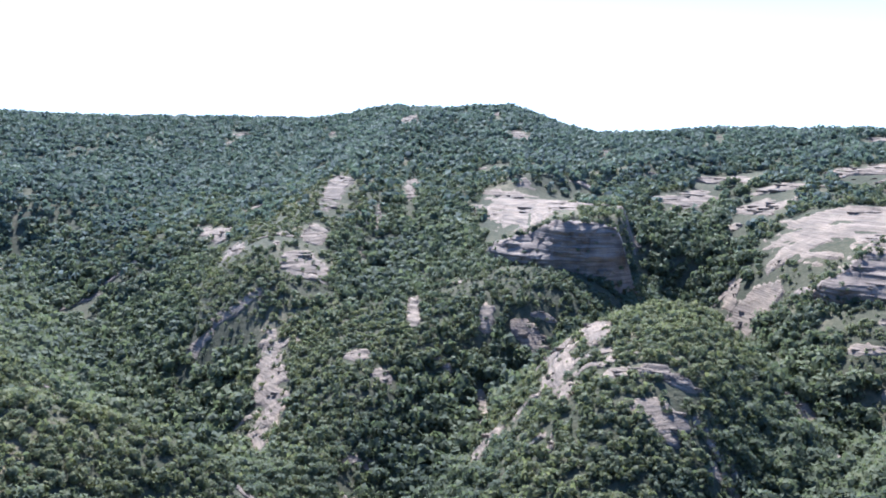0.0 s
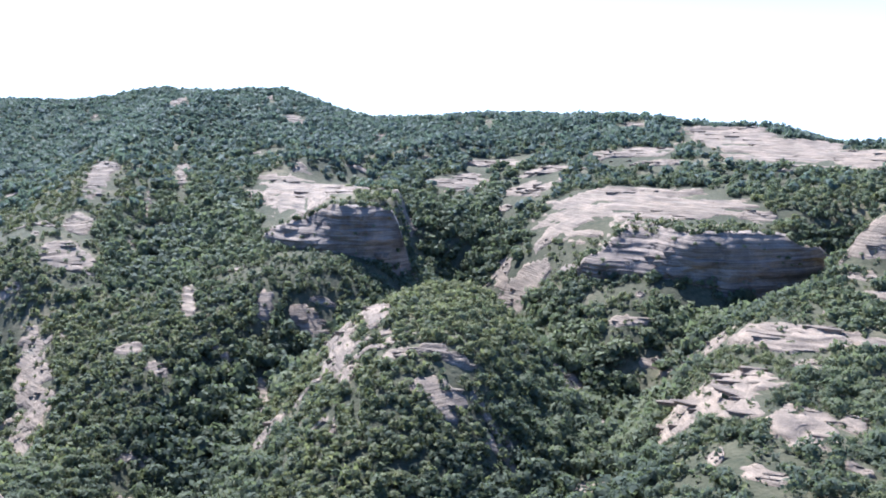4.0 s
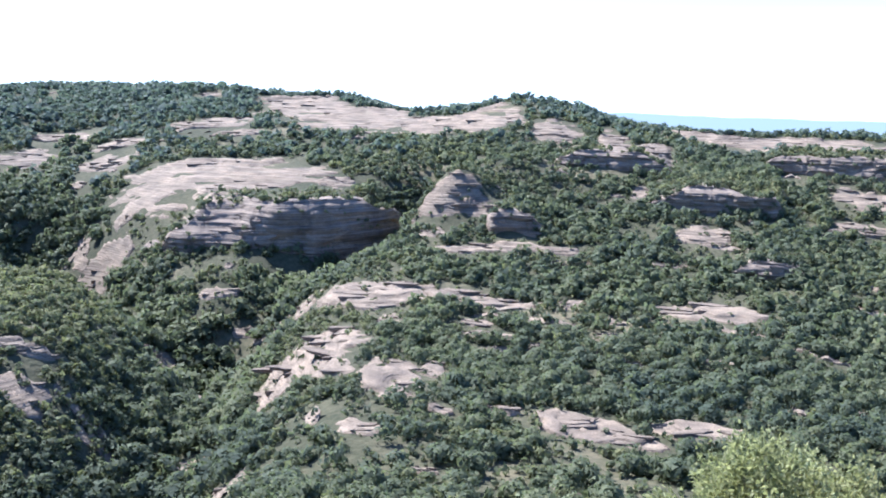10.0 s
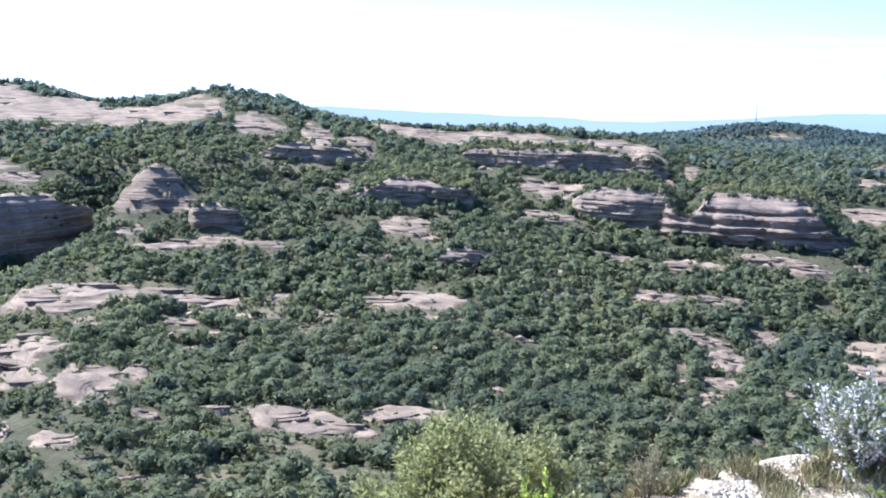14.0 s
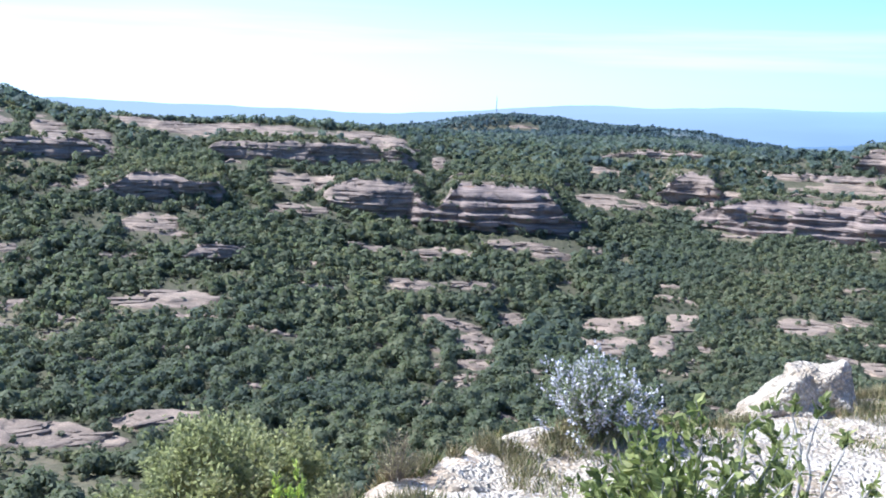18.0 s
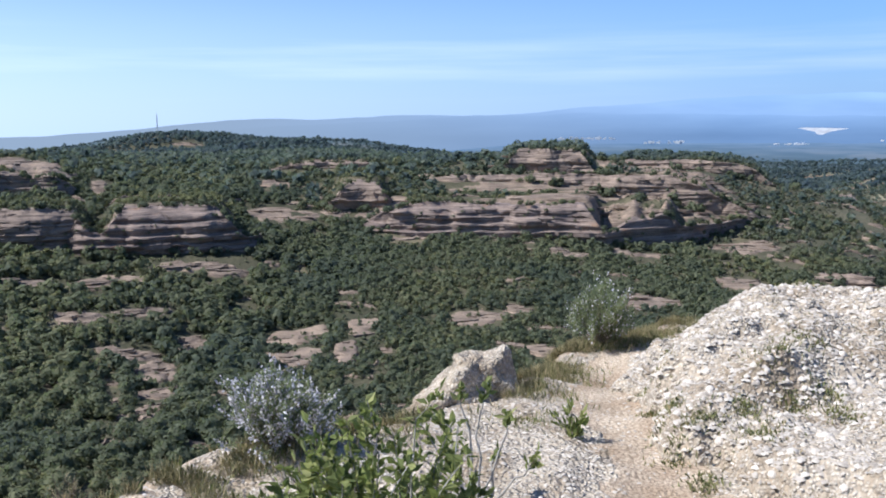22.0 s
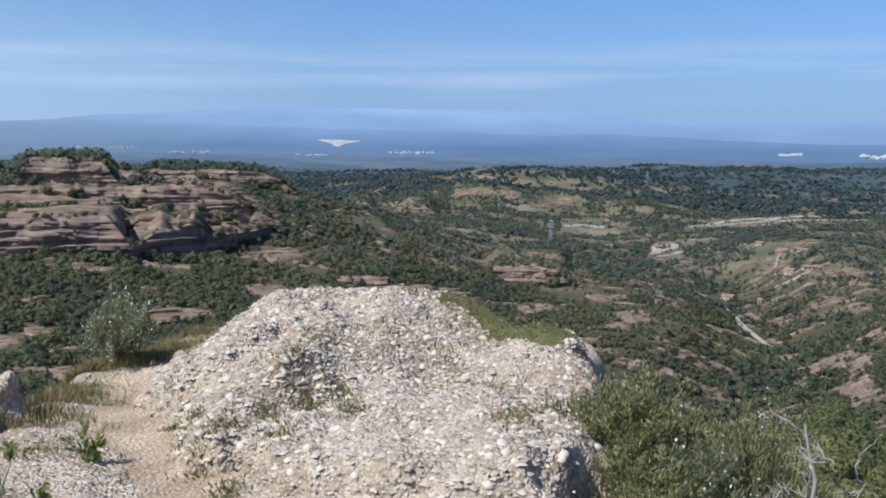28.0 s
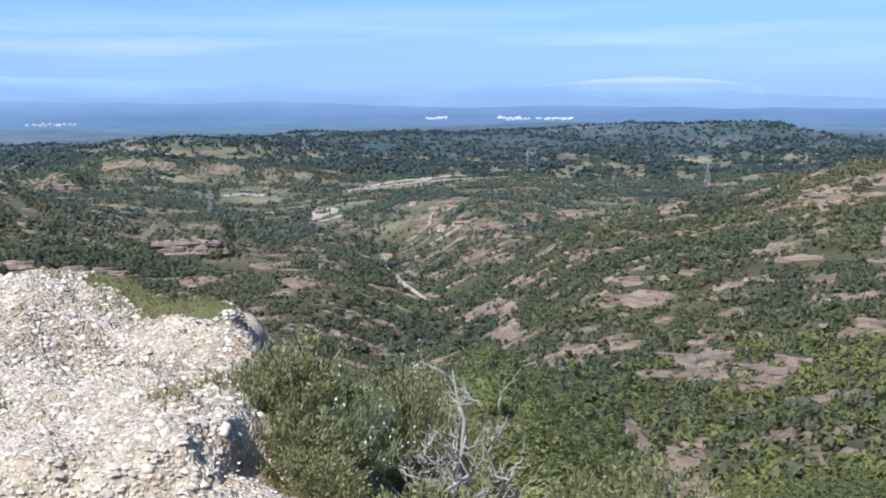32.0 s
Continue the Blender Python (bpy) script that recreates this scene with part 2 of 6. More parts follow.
def profile(bearing, *steps):
    """The ground's line along one bearing: distance, height, distance, height ..."""
    PROFILES[bearing] = (np.log(steps[0::2]), np.array(steps[1::2], float))


profile(-180, 3, -0.3, 6, -0.5, 14, -2.0, 60, -13.4, 140, -33.3, 250, -42.5, 370, -37.3, 520, -16.6, 900, -61.3, 1900, -104.6, 4990, -102.9)
profile(-100, 3, 0.0, 20, -1.0, 200, -30.0, 1000, -60.0, 4990, -90.0)
profile(-45, 3, -2.2, 6, -2.4, 12, -10.5, 60, -46.0, 130, -70.0, 210, -79.0, 270, -68.2, 330, -86.8, 450, -85.9, 700, -72.0, 1000, -47.3, 1350, 6.3, 2000, -50.8, 4990, -172.7)
profile(-16, 3, -2.2, 6, -2.4, 12, -10.5, 60, -46.0, 130, -70.0, 210, -79.0, 275, -69.5, 340, -99.1, 450, -90.0, 700, -72.0, 1000, -47.3, 1350, 5.1, 2000, -50.8, 4990, -172.7)
profile(-10, 3, -2.2, 6, -2.4, 12, -10.5, 60, -46.0, 130, -70.0, 210, -79.0, 265, -80.4, 340, -92.7, 450, -85.9, 620, -69.0, 1000, -36.8, 1330, 9.7, 2000, -50.8, 4990, -172.7)
profile(-4, 3, -2.2, 6, -2.4, 12, -10.5, 60, -46.0, 130, -70.0, 220, -82.9, 270, -84.6, 400, -83.4, 520, -76.1, 640, -54.4, 850, -31.1, 1250, 27.8, 2000, -50.8, 4990, -172.7)
profile(3, 3, -2.2, 6, -2.4, 12, -10.5, 60, -46.0, 130, -70.0, 220, -80.7, 300, -78.8, 400, -76.2, 520, -62.2, 640, -40.9, 850, -14.7, 1170, 32.2, 2000, -50.8, 4990, -172.7)
profile(8, 3, -2.2, 6, -2.4, 12, -10.5, 60, -46.0, 130, -70.0, 220, -80.7, 285, -74.8, 365, -72.7, 450, -61.6, 560, -69.1, 700, -38.8, 1080, 2.5, 2000, -50.8, 4990, -172.7)
profile(15, 3, -2.2, 6, -2.4, 12, -10.5, 60, -46.0, 130, -70.0, 200, -75.2, 270, -70.7, 350, -66.4, 450, -63.2, 560, -67.2, 700, -42.4, 1000, 8.6, 2000, -50.8, 4990, -172.7)
profile(22, 3, -2.2, 6, -2.4, 12, -10.5, 60, -46.0, 130, -70.0, 200, -75.2, 300, -73.2, 370, -73.0, 470, -68.6, 560, -45.4, 700, -25.3, 960, 10.8, 2000, -50.8, 4990, -172.7)
profile(30, 3, -2.2, 6, -2.4, 12, -10.5, 60, -46.0, 130, -70.0, 200, -75.2, 290, -70.7, 360, -67.1, 450, -63.2, 530, -44.8, 650, -23.4, 900, 6.3, 2000, -50.8, 4990, -172.7)
profile(35, 3, -2.2, 6, -2.4, 12, -10.5, 60, -46.0, 130, -70.0, 200, -75.2, 290, -73.4, 365, -68.0, 455, -58.3, 530, -39.2, 640, -18.5, 820, -4.8, 2000, -85.7, 4990, -172.7)
profile(41, 3, -2.2, 6, -2.4, 12, -10.5, 60, -46.0, 130, -70.0, 210, -76.9, 290, -76.1, 370, -70.3, 460, -54.9, 530, -35.5, 640, -12.9, 760, 8.9, 1400, -59.5, 4990, -172.7)
profile(49, 3, -2.2, 6, -2.4, 12, -10.5, 60, -46.0, 130, -70.0, 220, -78.5, 330, -74.6, 420, -64.9, 505, -42.6, 600, -23.5, 700, -10.6, 1400, -59.5, 4990, -172.7)
profile(57, 3, -2.2, 6, -2.4, 12, -10.5, 60, -46.0, 130, -70.0, 220, -78.5, 330, -74.6, 420, -64.9, 510, -48.4, 610, -26.1, 730, -15.6, 1400, -59.5, 4990, -172.7)
profile(66, 3, -2.2, 6, -2.4, 12, -10.5, 60, -46.0, 130, -70.0, 200, -79.2, 330, -80.7, 440, -68.1, 520, -49.4, 600, -31.9, 760, -19.0, 1400, -44.8, 2600, -48.3, 4990, -172.7)
profile(71, 3, -2.2, 6, -2.4, 12, -10.5, 60, -46.0, 130, -70.0, 220, -80.7, 350, -79.2, 450, -65.7, 530, -49.4, 640, -31.9, 820, -22.7, 1600, -48.7, 2600, -17.5, 3200, -76.6, 4990, -172.7)
profile(76, 3, -2.2, 6, -2.4, 12, -10.5, 60, -46.0, 130, -70.0, 230, -82.1, 370, -78.4, 470, -64.5, 540, -49.4, 650, -32.5, 850, -25.1, 1600, -43.1, 2600, -32.4, 3200, -76.6, 4990, -172.7)
profile(82, 3, -2.2, 6, -2.4, 12, -10.5, 60, -46.0, 130, -70.0, 250, -79.6, 390, -77.7, 480, -65.9, 540, -57.1, 620, -37.4, 720, -26.1, 900, -23.5, 1600, -54.3, 2600, -48.3, 4990, -172.7)
profile(92, 3, -2.2, 6, -2.4, 12, -10.5, 60, -46.0, 130, -70.0, 250, -79.6, 380, -79.2, 490, -67.3, 570, -57.3, 650, -33.6, 760, -19.0, 1100, -75.3, 1800, -108.5, 4990, -94.2)
profile(101, 3, -2.2, 6, -2.4, 12, -10.5, 60, -46.0, 130, -70.0, 280, -78.7, 480, -74.4, 610, -64.7, 690, -43.0, 790, -30.1, 1200, -103.4, 1800, -108.5, 4990, -94.2)
profile(107, 3, -2.2, 6, -2.4, 12, -10.5, 60, -46.0, 130, -70.0, 300, -78.8, 500, -77.6, 640, -66.0, 740, -46.0, 860, -58.0, 1300, -103.0, 1900, -108.0, 3000, -108.4, 4990, -94.2)
profile(118, 3, -2.2, 6, -2.4, 12, -10.5, 60, -46.0, 130, -70.0, 330, -77.6, 560, -87.1, 850, -95.2, 1300, -100.7, 1900, -106.3, 3000, -108.4, 4990, -94.2)
profile(127, 3, -2.2, 8, -2.6, 20, -9.0, 60, -30.0, 130, -55.0, 320, -73.5, 450, -77.7, 800, -96.6, 1250, -107.8, 1900, -104.6, 3000, -108.4, 4990, -94.2)
profile(136, 3, -2.2, 6, -1.6, 14, -4.4, 40, -10.6, 85, -20.2, 110, -31.0, 160, -53.5, 300, -67.7, 400, -74.7, 560, -77.1, 900, -85.1, 1500, -111.2, 1900, -104.6, 3000, -108.4, 4990, -102.9)
profile(143, 3, -2.2, 6, -1.7, 14, -5.0, 40, -13.4, 80, -24.4, 110, -39.5, 160, -55.1, 240, -61.6, 330, -60.6, 420, -57.6, 480, -55.6, 520, -62.1, 700, -84.3, 1500, -108.6, 1900, -104.6, 3000, -108.4, 4990, -102.9)
profile(148, 3, -2.2, 6, -1.8, 14, -6.0, 40, -17.1, 80, -32.4, 150, -57.5, 180, -59.7, 230, -57.9, 320, -57.7, 420, -52.2, 500, -46.5, 700, -78.2, 1500, -108.6, 1900, -104.6, 3000, -108.4, 4990, -102.9)
profile(158, 3, -2.2, 6, -2.5, 14, -7.0, 40, -18.8, 90, -38.5, 140, -46.6, 190, -49.3, 250, -49.3, 370, -43.8, 510, -26.0, 800, -68.4, 1900, -104.6, 3000, -108.4, 4990, -102.9)
profile(175, 3, -0.3, 6, -0.5, 14, -2.0, 60, -13.4, 140, -33.3, 250, -42.5, 370, -37.3, 520, -16.6, 900, -61.3, 1900, -104.6, 4990, -102.9)
profile(180, 3, -0.3, 6, -0.5, 14, -2.0, 60, -13.4, 140, -33.3, 250, -42.5, 370, -37.3, 520, -16.6, 900, -61.3, 1900, -104.6, 4990, -102.9)
B_GRID = np.arange(-180, 180.01, 0.25)
D_GRID = np.exp(np.linspace(math.log(3.0), math.log(4990.0), 520))


def lay_ground():
    keys = sorted(PROFILES)
    cols = np.array([np.interp(np.log(D_GRID), *PROFILES[k]) for k in keys])
    spot = np.interp(B_GRID, keys, range(len(keys)))
    low = np.minimum(spot.astype(int), len(keys) - 2)
    f = (spot - low)[:, None]
    f = 0.5 * f + 0.5 * smooth(f)
    z = cols[low] * (1 - f) + cols[low + 1] * f
    bb, dd = np.meshgrid(np.radians(B_GRID), D_GRID, indexing="ij")
    x, y = dd * np.sin(bb), dd * np.cos(bb)
    far = smooth((dd - 60) / 200)
    z += far * (2.6 * fbm(x / 95, y / 95, 3, 4) + 0.5 * fbm(x / 14, y / 14, 9, 2))
    z += smooth((dd - 900) / 900) * 15 * fbm(x / 330, y / 330, 21, 3) * smooth((4300 - dd) / 1500)
    return z, x, y


LAND, LAND_X, LAND_Y = lay_ground()


def gully(depth, half_width, *places):
    """A ravine cut along a line of (bearing, distance) places."""
    global LAND
    pts = [(d * math.sin(radians(b)), d * math.cos(radians(b))) for b, d in zip(places[0::2], places[1::2])]
    near = np.full(LAND.shape, 1e9)
    for (ax, ay), (cx, cy) in zip(pts, pts[1:]):
        ux, uy = cx - ax, cy - ay
        s = np.clip(((LAND_X - ax) * ux + (LAND_Y - ay) * uy) / (ux * ux + uy * uy), 0, 1)
        near = np.minimum(near, np.hypot(LAND_X - ax - s * ux, LAND_Y - ay - s * uy))
    LAND = LAND - depth * np.exp(-(near / half_width) ** 2)


def hillock(b, d, half_width, height):
    """A rounded rise of the ground."""
    global LAND
    x, y = d * math.sin(radians(b)), d * math.cos(radians(b))
    LAND = LAND + height * np.exp(-((LAND_X - x) ** 2 + (LAND_Y - y) ** 2) / half_width ** 2)


def wedge(u, peak):
    """1 at the highest place of a rock band (u = peak), falling to 0 at its ends (u = -1 and 1)."""
    return np.where(u < peak, (u + 1) / (1 + peak), (1 - u) / (1 - peak))


def limbs(u, left, right):
    """How far the two limbs of a rock nose run back from its front."""
    return left * np.clip((-0.25 - u) / 0.75, 0, 1) ** 1.2 + right * np.clip((u - 0.25) / 0.75, 0, 1) ** 1.2


def scarp(b0, b1, d, top, peak, left=0, right=0):
    """The ground steps up to the height top behind a cliff at distance d."""
    global LAND
    bb, dd = B_GRID[:, None], D_GRID[None, :]
    d = d + limbs((2 * bb - b0 - b1) / (b1 - b0), left, right)
    side = smooth(1.7 * wedge((2 * bb - b0 - b1) / (b1 - b0), peak) + 0.35 * fbm(radians(1) * bb * 450 / 14, 0 * bb, 15, 3))
    up = np.clip(top - LAND, 0, 60) * side * smooth((dd - d - 5) / (6 + 10 * (left + right > 0))) * smooth((d + 260 - dd) / 160)
    LAND = LAND + up


def ground(b, d):
    """Height of the ground at bearing b (degrees) and distance d."""
    i = np.clip((np.asarray(b, float) + 180) / 0.25, 0, len(B_GRID) - 1.001)
    j = np.clip((np.log(np.maximum(d, 3.01)) - math.log(3.0)) / (math.log(4990.0) - math.log(3.0)) * 519, 0, 518.999)
    ii, jj = i.astype(int), j.astype(int)
    fi, fj = i - ii, j - jj
    return (LAND[ii, jj] * (1 - fi) * (1 - fj) + LAND[ii + 1, jj] * fi * (1 - fj)
            + LAND[ii, jj + 1] * (1 - fi) * fj + LAND[ii + 1, jj + 1] * fi * fj)


# ravines, and the spurs between them (negative depths)
gully(34, 30, 14.0, 500, 9.5, 430, 5.0, 398, 1.8, 368, -0.2, 335, -2.4, 290, -6.0, 228)
gully(38, 52, -25.0, 780, -20.7, 560, -18.4, 445, -16.6, 330, -13.5, 235)
gully(30, 30, 13.2, 565, 15.1, 508, 19.2, 418, 22.3, 374, 23.2, 330, 20.5, 265, 17.5, 213)
gully(18, 24, 35.0, 520, 31.9, 478, 28.5, 445, 24.5, 385)
gully(-24, 46, -36.0, 430, -25.0, 372, -20.8, 318, -17.0, 262)
gully(-20, 44, -2.0, 1000, -6.0, 720, -9.5, 575, -12.0, 490)
gully(-8, 42, 8.0, 425, 7.0, 385, 10.0, 340, 12.0, 300)
gully(-9, 20, 13.1, 836, 8.9, 758, 4.3, 691)
gully(-9, 18, 41.4, 533, 38.5, 528, 36.0, 484)
gully(8, 16, 35.5, 519, 34.3, 510, 31.8, 479)
gully(4, 30, 80.0, 500, 76.0, 400, 70.0, 290)
gully(16, 34, 131.0, 800, 133.0, 520, 132.0, 380, 128.0, 240)
gully(12, 90, 122.0, 1150, 128.0, 900, 132.0, 700, 134.0, 560)
gully(-16, 90, 112.0, 1700, 118.0, 1500, 124.0, 1500)
hillock(37.3, 484, 33, 8)
hillock(37.4, 485, 16, 9)
hillock(40.6, 458, 12, 6)
hillock(129, 2600, 330, 34)
hillock(119, 2250, 280, 30)
hillock(148, 2900, 420, 30)
hillock(113, 1500, 160, 16)
hillock(152, 2700, 160, 22)
hillock(140, 3600, 600, 35)
# the ground steps up behind each cliff
scarp(1.98, 11.46, 495, -40.6, 0.35, 20, 34)
scarp(20.4, 33.94, 475, -45.0, 0.45, 16, 40)
scarp(39.03, 42.54, 447, -45.3, -0.3)
scarp(47.84, 55.65, 484, -33.9, -0.2)
scarp(52.94, 57.22, 404, -57.9, 0)
scarp(42.53, 50.72, 543, -21.2, -0.2)
scarp(54.07, 66.78, 577, -20.3, -0.3)
scarp(60.85, 67.28, 500, -36.0, 0.1)
scarp(66.14, 76.69, 492, -36.0, -0.1, 0, 12)
scarp(82.2, 104.5, 548, -41.0, -0.6, 0, 90)
scarp(89.94, 96.17, 662, -15.3, -0.1)
scarp(80.14, 84.07, 577, -29.0, 0.1)
scarp(86.02, 105.59, 643, -31.2, -0.2)
scarp(94.53, 106.52, 747, -25.0, -0.1)
scarp(75.54, 84.44, 696, -23.0, 0)
scarp(115.61, 121.98, 607, -79.0, 0.5)
scarp(107.71, 110.77, 843, -55.3, 0)
scarp(111.25, 113.78, 1222, -80.5, 0)
scarp(48.75, 51.72, 488, -37.0, 0)
scarp(53.13, 57.35, 405, -57.5, 0)
scarp(107.92, 111.50, 527, -74.4, 0)


def lie_of(half_b, half_d):
    """How far the land stands above (or below) its surroundings."""
    def box_mean(v, k, axis):
        s = np.cumsum(np.pad(v, [(k + 1, k) if i == axis else (0, 0) for i in (0, 1)], mode="edge"), axis)
        n = v.shape[axis]
        return (np.take(s, np.arange(2 * k + 1, 2 * k + 1 + n), axis) - np.take(s, np.arange(n), axis)) / (2 * k + 1)
    m = LAND
    for k in range(2):
        m = box_mean(box_mean(m, half_b, 0), half_d, 1)
    return LAND - m


RELIEF = lie_of(22, 8)


# ---- the ground: one sheet to the horizon ----
def build_ground():
    turn = np.concatenate([np.arange(-180, -34, 4.0), np.arange(-34, 165, 0.33), np.arange(165, 180.1, 3.0)])
    far = np.exp(np.linspace(math.log(3.02), math.log(4985), 360))
    bb, dd = np.meshgrid(turn, far, indexing="ij")
    z = ground(bb, dd)
    x, y = polar(bb, dd)
    v = np.stack([x.ravel(), y.ravel(), z.ravel()], 1)
    f = grid_faces(len(turn), len(far))[:, ::-1]
    # the middle, under the lookout
    v = np.vstack([v, [[0, 0, -3.0]]])
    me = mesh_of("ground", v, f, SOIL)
    ob = new("ground", me)
    tagged(ob, "scrub-covered valley sides and plain of dry olive earth", "ground", kind="structure")
    return ob


build_ground()

TAKEN = np.zeros(LAND.shape, bool)
FRONT = np.zeros(LAND.shape, bool)  # open strips of low scrub below the bare rocks


def take(bmask, dmask):
    TAKEN[np.ix_(bmask, dmask)] = True


LEDGE_TREES = []


def plate_mesh(seed, mat):
    """A broken rock bed: a long ragged plate with an undercut front, about 10 x 3.4 x 1 m."""
    g = np.random.default_rng(700 + seed)
    n = 14
    a = np.linspace(0, 2 * math.pi, n, endpoint=False) + g.uniform(-0.15, 0.15, n)
    r = g.uniform(0.75, 1.15, n)
    x, y = 5.0 * r * np.sign(np.cos(a)) * np.abs(np.cos(a)) ** 0.7, 1.7 * r * np.sin(a)
    rings = [(0.84, -1.2), (0.86, 0.1), (1.0, 0.3), (0.98, 0.85), (0.86, 1.0)]
    v = [np.stack([x * k, y * k + (0.0 if k > 0.9 else 0.12), 0 * x + h + 0.05 * g.normal(size=n)], 1) for k, h in rings]
    v = np.vstack(v + [[[0, 0, 1.05]], [[0, 0, -1.2]]])
    f = []
    for k in range(4):
        for i in range(n):
            j = (i + 1) % n
            f += [(k * n + i, k * n + j, k * n + n + j), (k * n + i, k * n + n + j, k * n + n + i)]
    f += [(4 * n + i, 4 * n + (i + 1) % n, 5 * n) for i in range(n)] + [((i + 1) % n, i, 5 * n + 1) for i in range(n)]
    return mesh_of("rock_ledge", v, f, mat, flat=True)


PLATES = {m: [plate_mesh(10 * i + k, m) for k in range(6)] for i, m in enumerate((SANDSTONE, CLIFF_ROCK, RED_ROCK))}


def lay_plate(parent, mat, b, d, z, length, thick, g, name="rock_ledge"):
    """A broken bed as a part of a rock, its long side across the line of sight."""
    ob = new(name, PLATES[mat][g.integers(0, 6)])
    ob.parent = parent
    x, y = polar(b, d)
    ob.location = Vector((x, y, z)) - parent.location
    ob.rotation_euler = (g.normal() * 0.03, g.normal() * 0.03, radians(-b) + g.normal() * 0.22 + (math.pi if g.uniform() < 0.5 else 0))
    ob.scale = (length / 10, min(length / 10, 1.6) * g.uniform(0.6, 1.1), thick)


def cliff(b0, b1, d, low, top, overhang, tone, peak, seed, left=0, right=0):
    """A bedded rock face, undercut at its foot, rolled back at its crest; it stands before a step of the ground."""
    g = np.random.default_rng(900 + seed)
    wide, tall = radians(b1 - b0) * d, top - low
    nu, nv = int(np.clip(wide / 0.7, 24, 230)), int(np.clip(tall / 0.3, 22, 70))
    u, s = np.linspace(-1.15, 1.15, nu), np.linspace(0, 1, nv)
    uu, ss = np.meshgrid(u, s, indexing="ij")
    b = (b0 + b1) / 2 + uu * (b1 - b0) / 2
    along = uu * wide / 2
    zero = 0 * along
    # crest: broken into blocks, dying out towards the ends
    rise = wedge(uu, peak) + 0.12 * fbm(along / 9, zero + seed, seed, 3)
    blocks = np.round(3 * fbm(along / 12, zero + seed, seed + 1, 3)) / 3
    taper = np.clip(smooth(1.7 * rise) * (1 - 0.08 * np.abs(blocks)), 0.02, 1)
    foot = np.minimum(low, ground(b[:, 0], d - 4.0 + limbs(u, left, right)))[:, None] - 2.0
    k = np.ones(11) / 11
    behind = ground(b[:, 0], d + 0.5 * tall + 14.0 + 9.0 * (left + right > 0) + limbs(u, left, right))
    behind = np.convolve(np.pad(behind, 5, mode="edge"), k, "valid")[:, None]
    crown = np.minimum(low + 1.04 * tall, behind + 0.2) + 0.06 * tall * np.minimum(blocks, 0.3) * taper + 0.35 * fbm(along / 7, zero + seed, seed + 2, 3)
    crown = foot + (crown - foot) * (0.25 + 0.75 * smooth((1.12 - np.abs(uu)) / 0.22))
    crown = np.maximum(crown, foot + 0.6)
    z = foot + ss * (crown - foot)
    frac = np.clip((z - low) / tall, 0, 1)
    # beds of uneven thickness, with long lateral run
    zb = z + 0.5 * fbm(along / 35, z / 40, seed, 3)
    bed = 0.9 * value_noise(along / 60 + seed, zb / 2.9, seed + 5) + 0.55 * value_noise(along / 30, zb / 1.25, seed + 6) + 0.25 * value_noise(along / 14, zb / 0.6, seed + 8)
    bed = np.tanh(2.5 * bed)
    crack = value_noise(along / 8 + 0.5 * value_noise(along / 3, z / 4, seed), z / 18, seed + 7)
    bay = 2.6 * fbm(along / 26, zero + seed, seed + 11, 2) + 0.8 * fbm(along / 7, z / 4, seed + 12, 3)
    out = 0.95 * bed + bay - 1.3 * np.exp(-(crack / 0.07) ** 2)
    lean = overhang * tall * (smooth(frac / 0.55) - 0.3) - 0.24 * tall * smooth((frac - 0.66) / 0.34) ** 1.4
    # shelves at uneven heights break the face into tiers
    step_back = 0
    for k, level in enumerate((0.24, 0.44, 0.63, 0.82)):
        shelf = level + 0.05 * fbm(along / 24, zero + seed, seed + 17 + k, 3)
        gone = smooth((value_noise(along / 17 + 9 * k, zero, seed + 19) + 0.45 + 0.3 * (tone == 1)) / 0.4)
        step_back = step_back + np.minimum(4.5, (0.10 + 0.10 * (tone == 1)) * tall) * smooth((frac - shelf) / 0.035) * gone
    nose = limbs(uu, left, right)
    # where a limb runs back towards the sun its beds lie in shallow steps
    shallow = smooth((-0.05 - uu) / 0.4) * (left > 0) * tall * 1.3 * np.clip(frac - 0.12, 0, 1)
    dd = d + 3.0 - out - lean * (1 - 0.7 * smooth((-0.05 - uu) / 0.4) * (left > 0)) + step_back + nose + shallow + 16 * smooth((np.abs(uu) - 0.7) / 0.45) ** 2
    # the top runs back to the slope behind it
    back = np.array([4.0, 10.0, 20.0])
    tail_d = dd[:, -1:] + back[None, :]
    tail_z = np.maximum(z[:, -1:], ground(np.repeat(b[:, :1], 3, 1), tail_d)) + np.array([0.3, 0.1, -1.8])[None, :] + 0.4 * fbm(along[:, :1] / 6, back[None, :] / 4, seed + 3, 2)
    full_d, full_z = np.hstack([dd, tail_d]), np.hstack([z, tail_z])
    full_b = np.hstack([b, np.repeat(b[:, :1], 3, 1)])
    x, y = polar(full_b, full_d)
    cx, cy = polar((b0 + b1) / 2, d)
    v = np.stack([(x - cx).ravel(), (y - cy).ravel(), (full_z - low).ravel()], 1)
    me = mesh_of("cliff", v, grid_faces(nu, nv + 3), (CLIFF_ROCK, RED_ROCK)[tone])
    ob = new("cliff", me)
    ob.location = (cx, cy, low)
    words = ("grey-brown bedded conglomerate cliff, shaded face above the oaks", "reddish bedded rock cliff with dark undercut above woods")
    tagged(ob, words[tone], "cliff", "rock faces of the valley")
    take((B_GRID > b0 + 0.3) & (B_GRID < b1 - 0.3), (D_GRID > d - 1 - overhang * tall) & (D_GRID < d + 7))
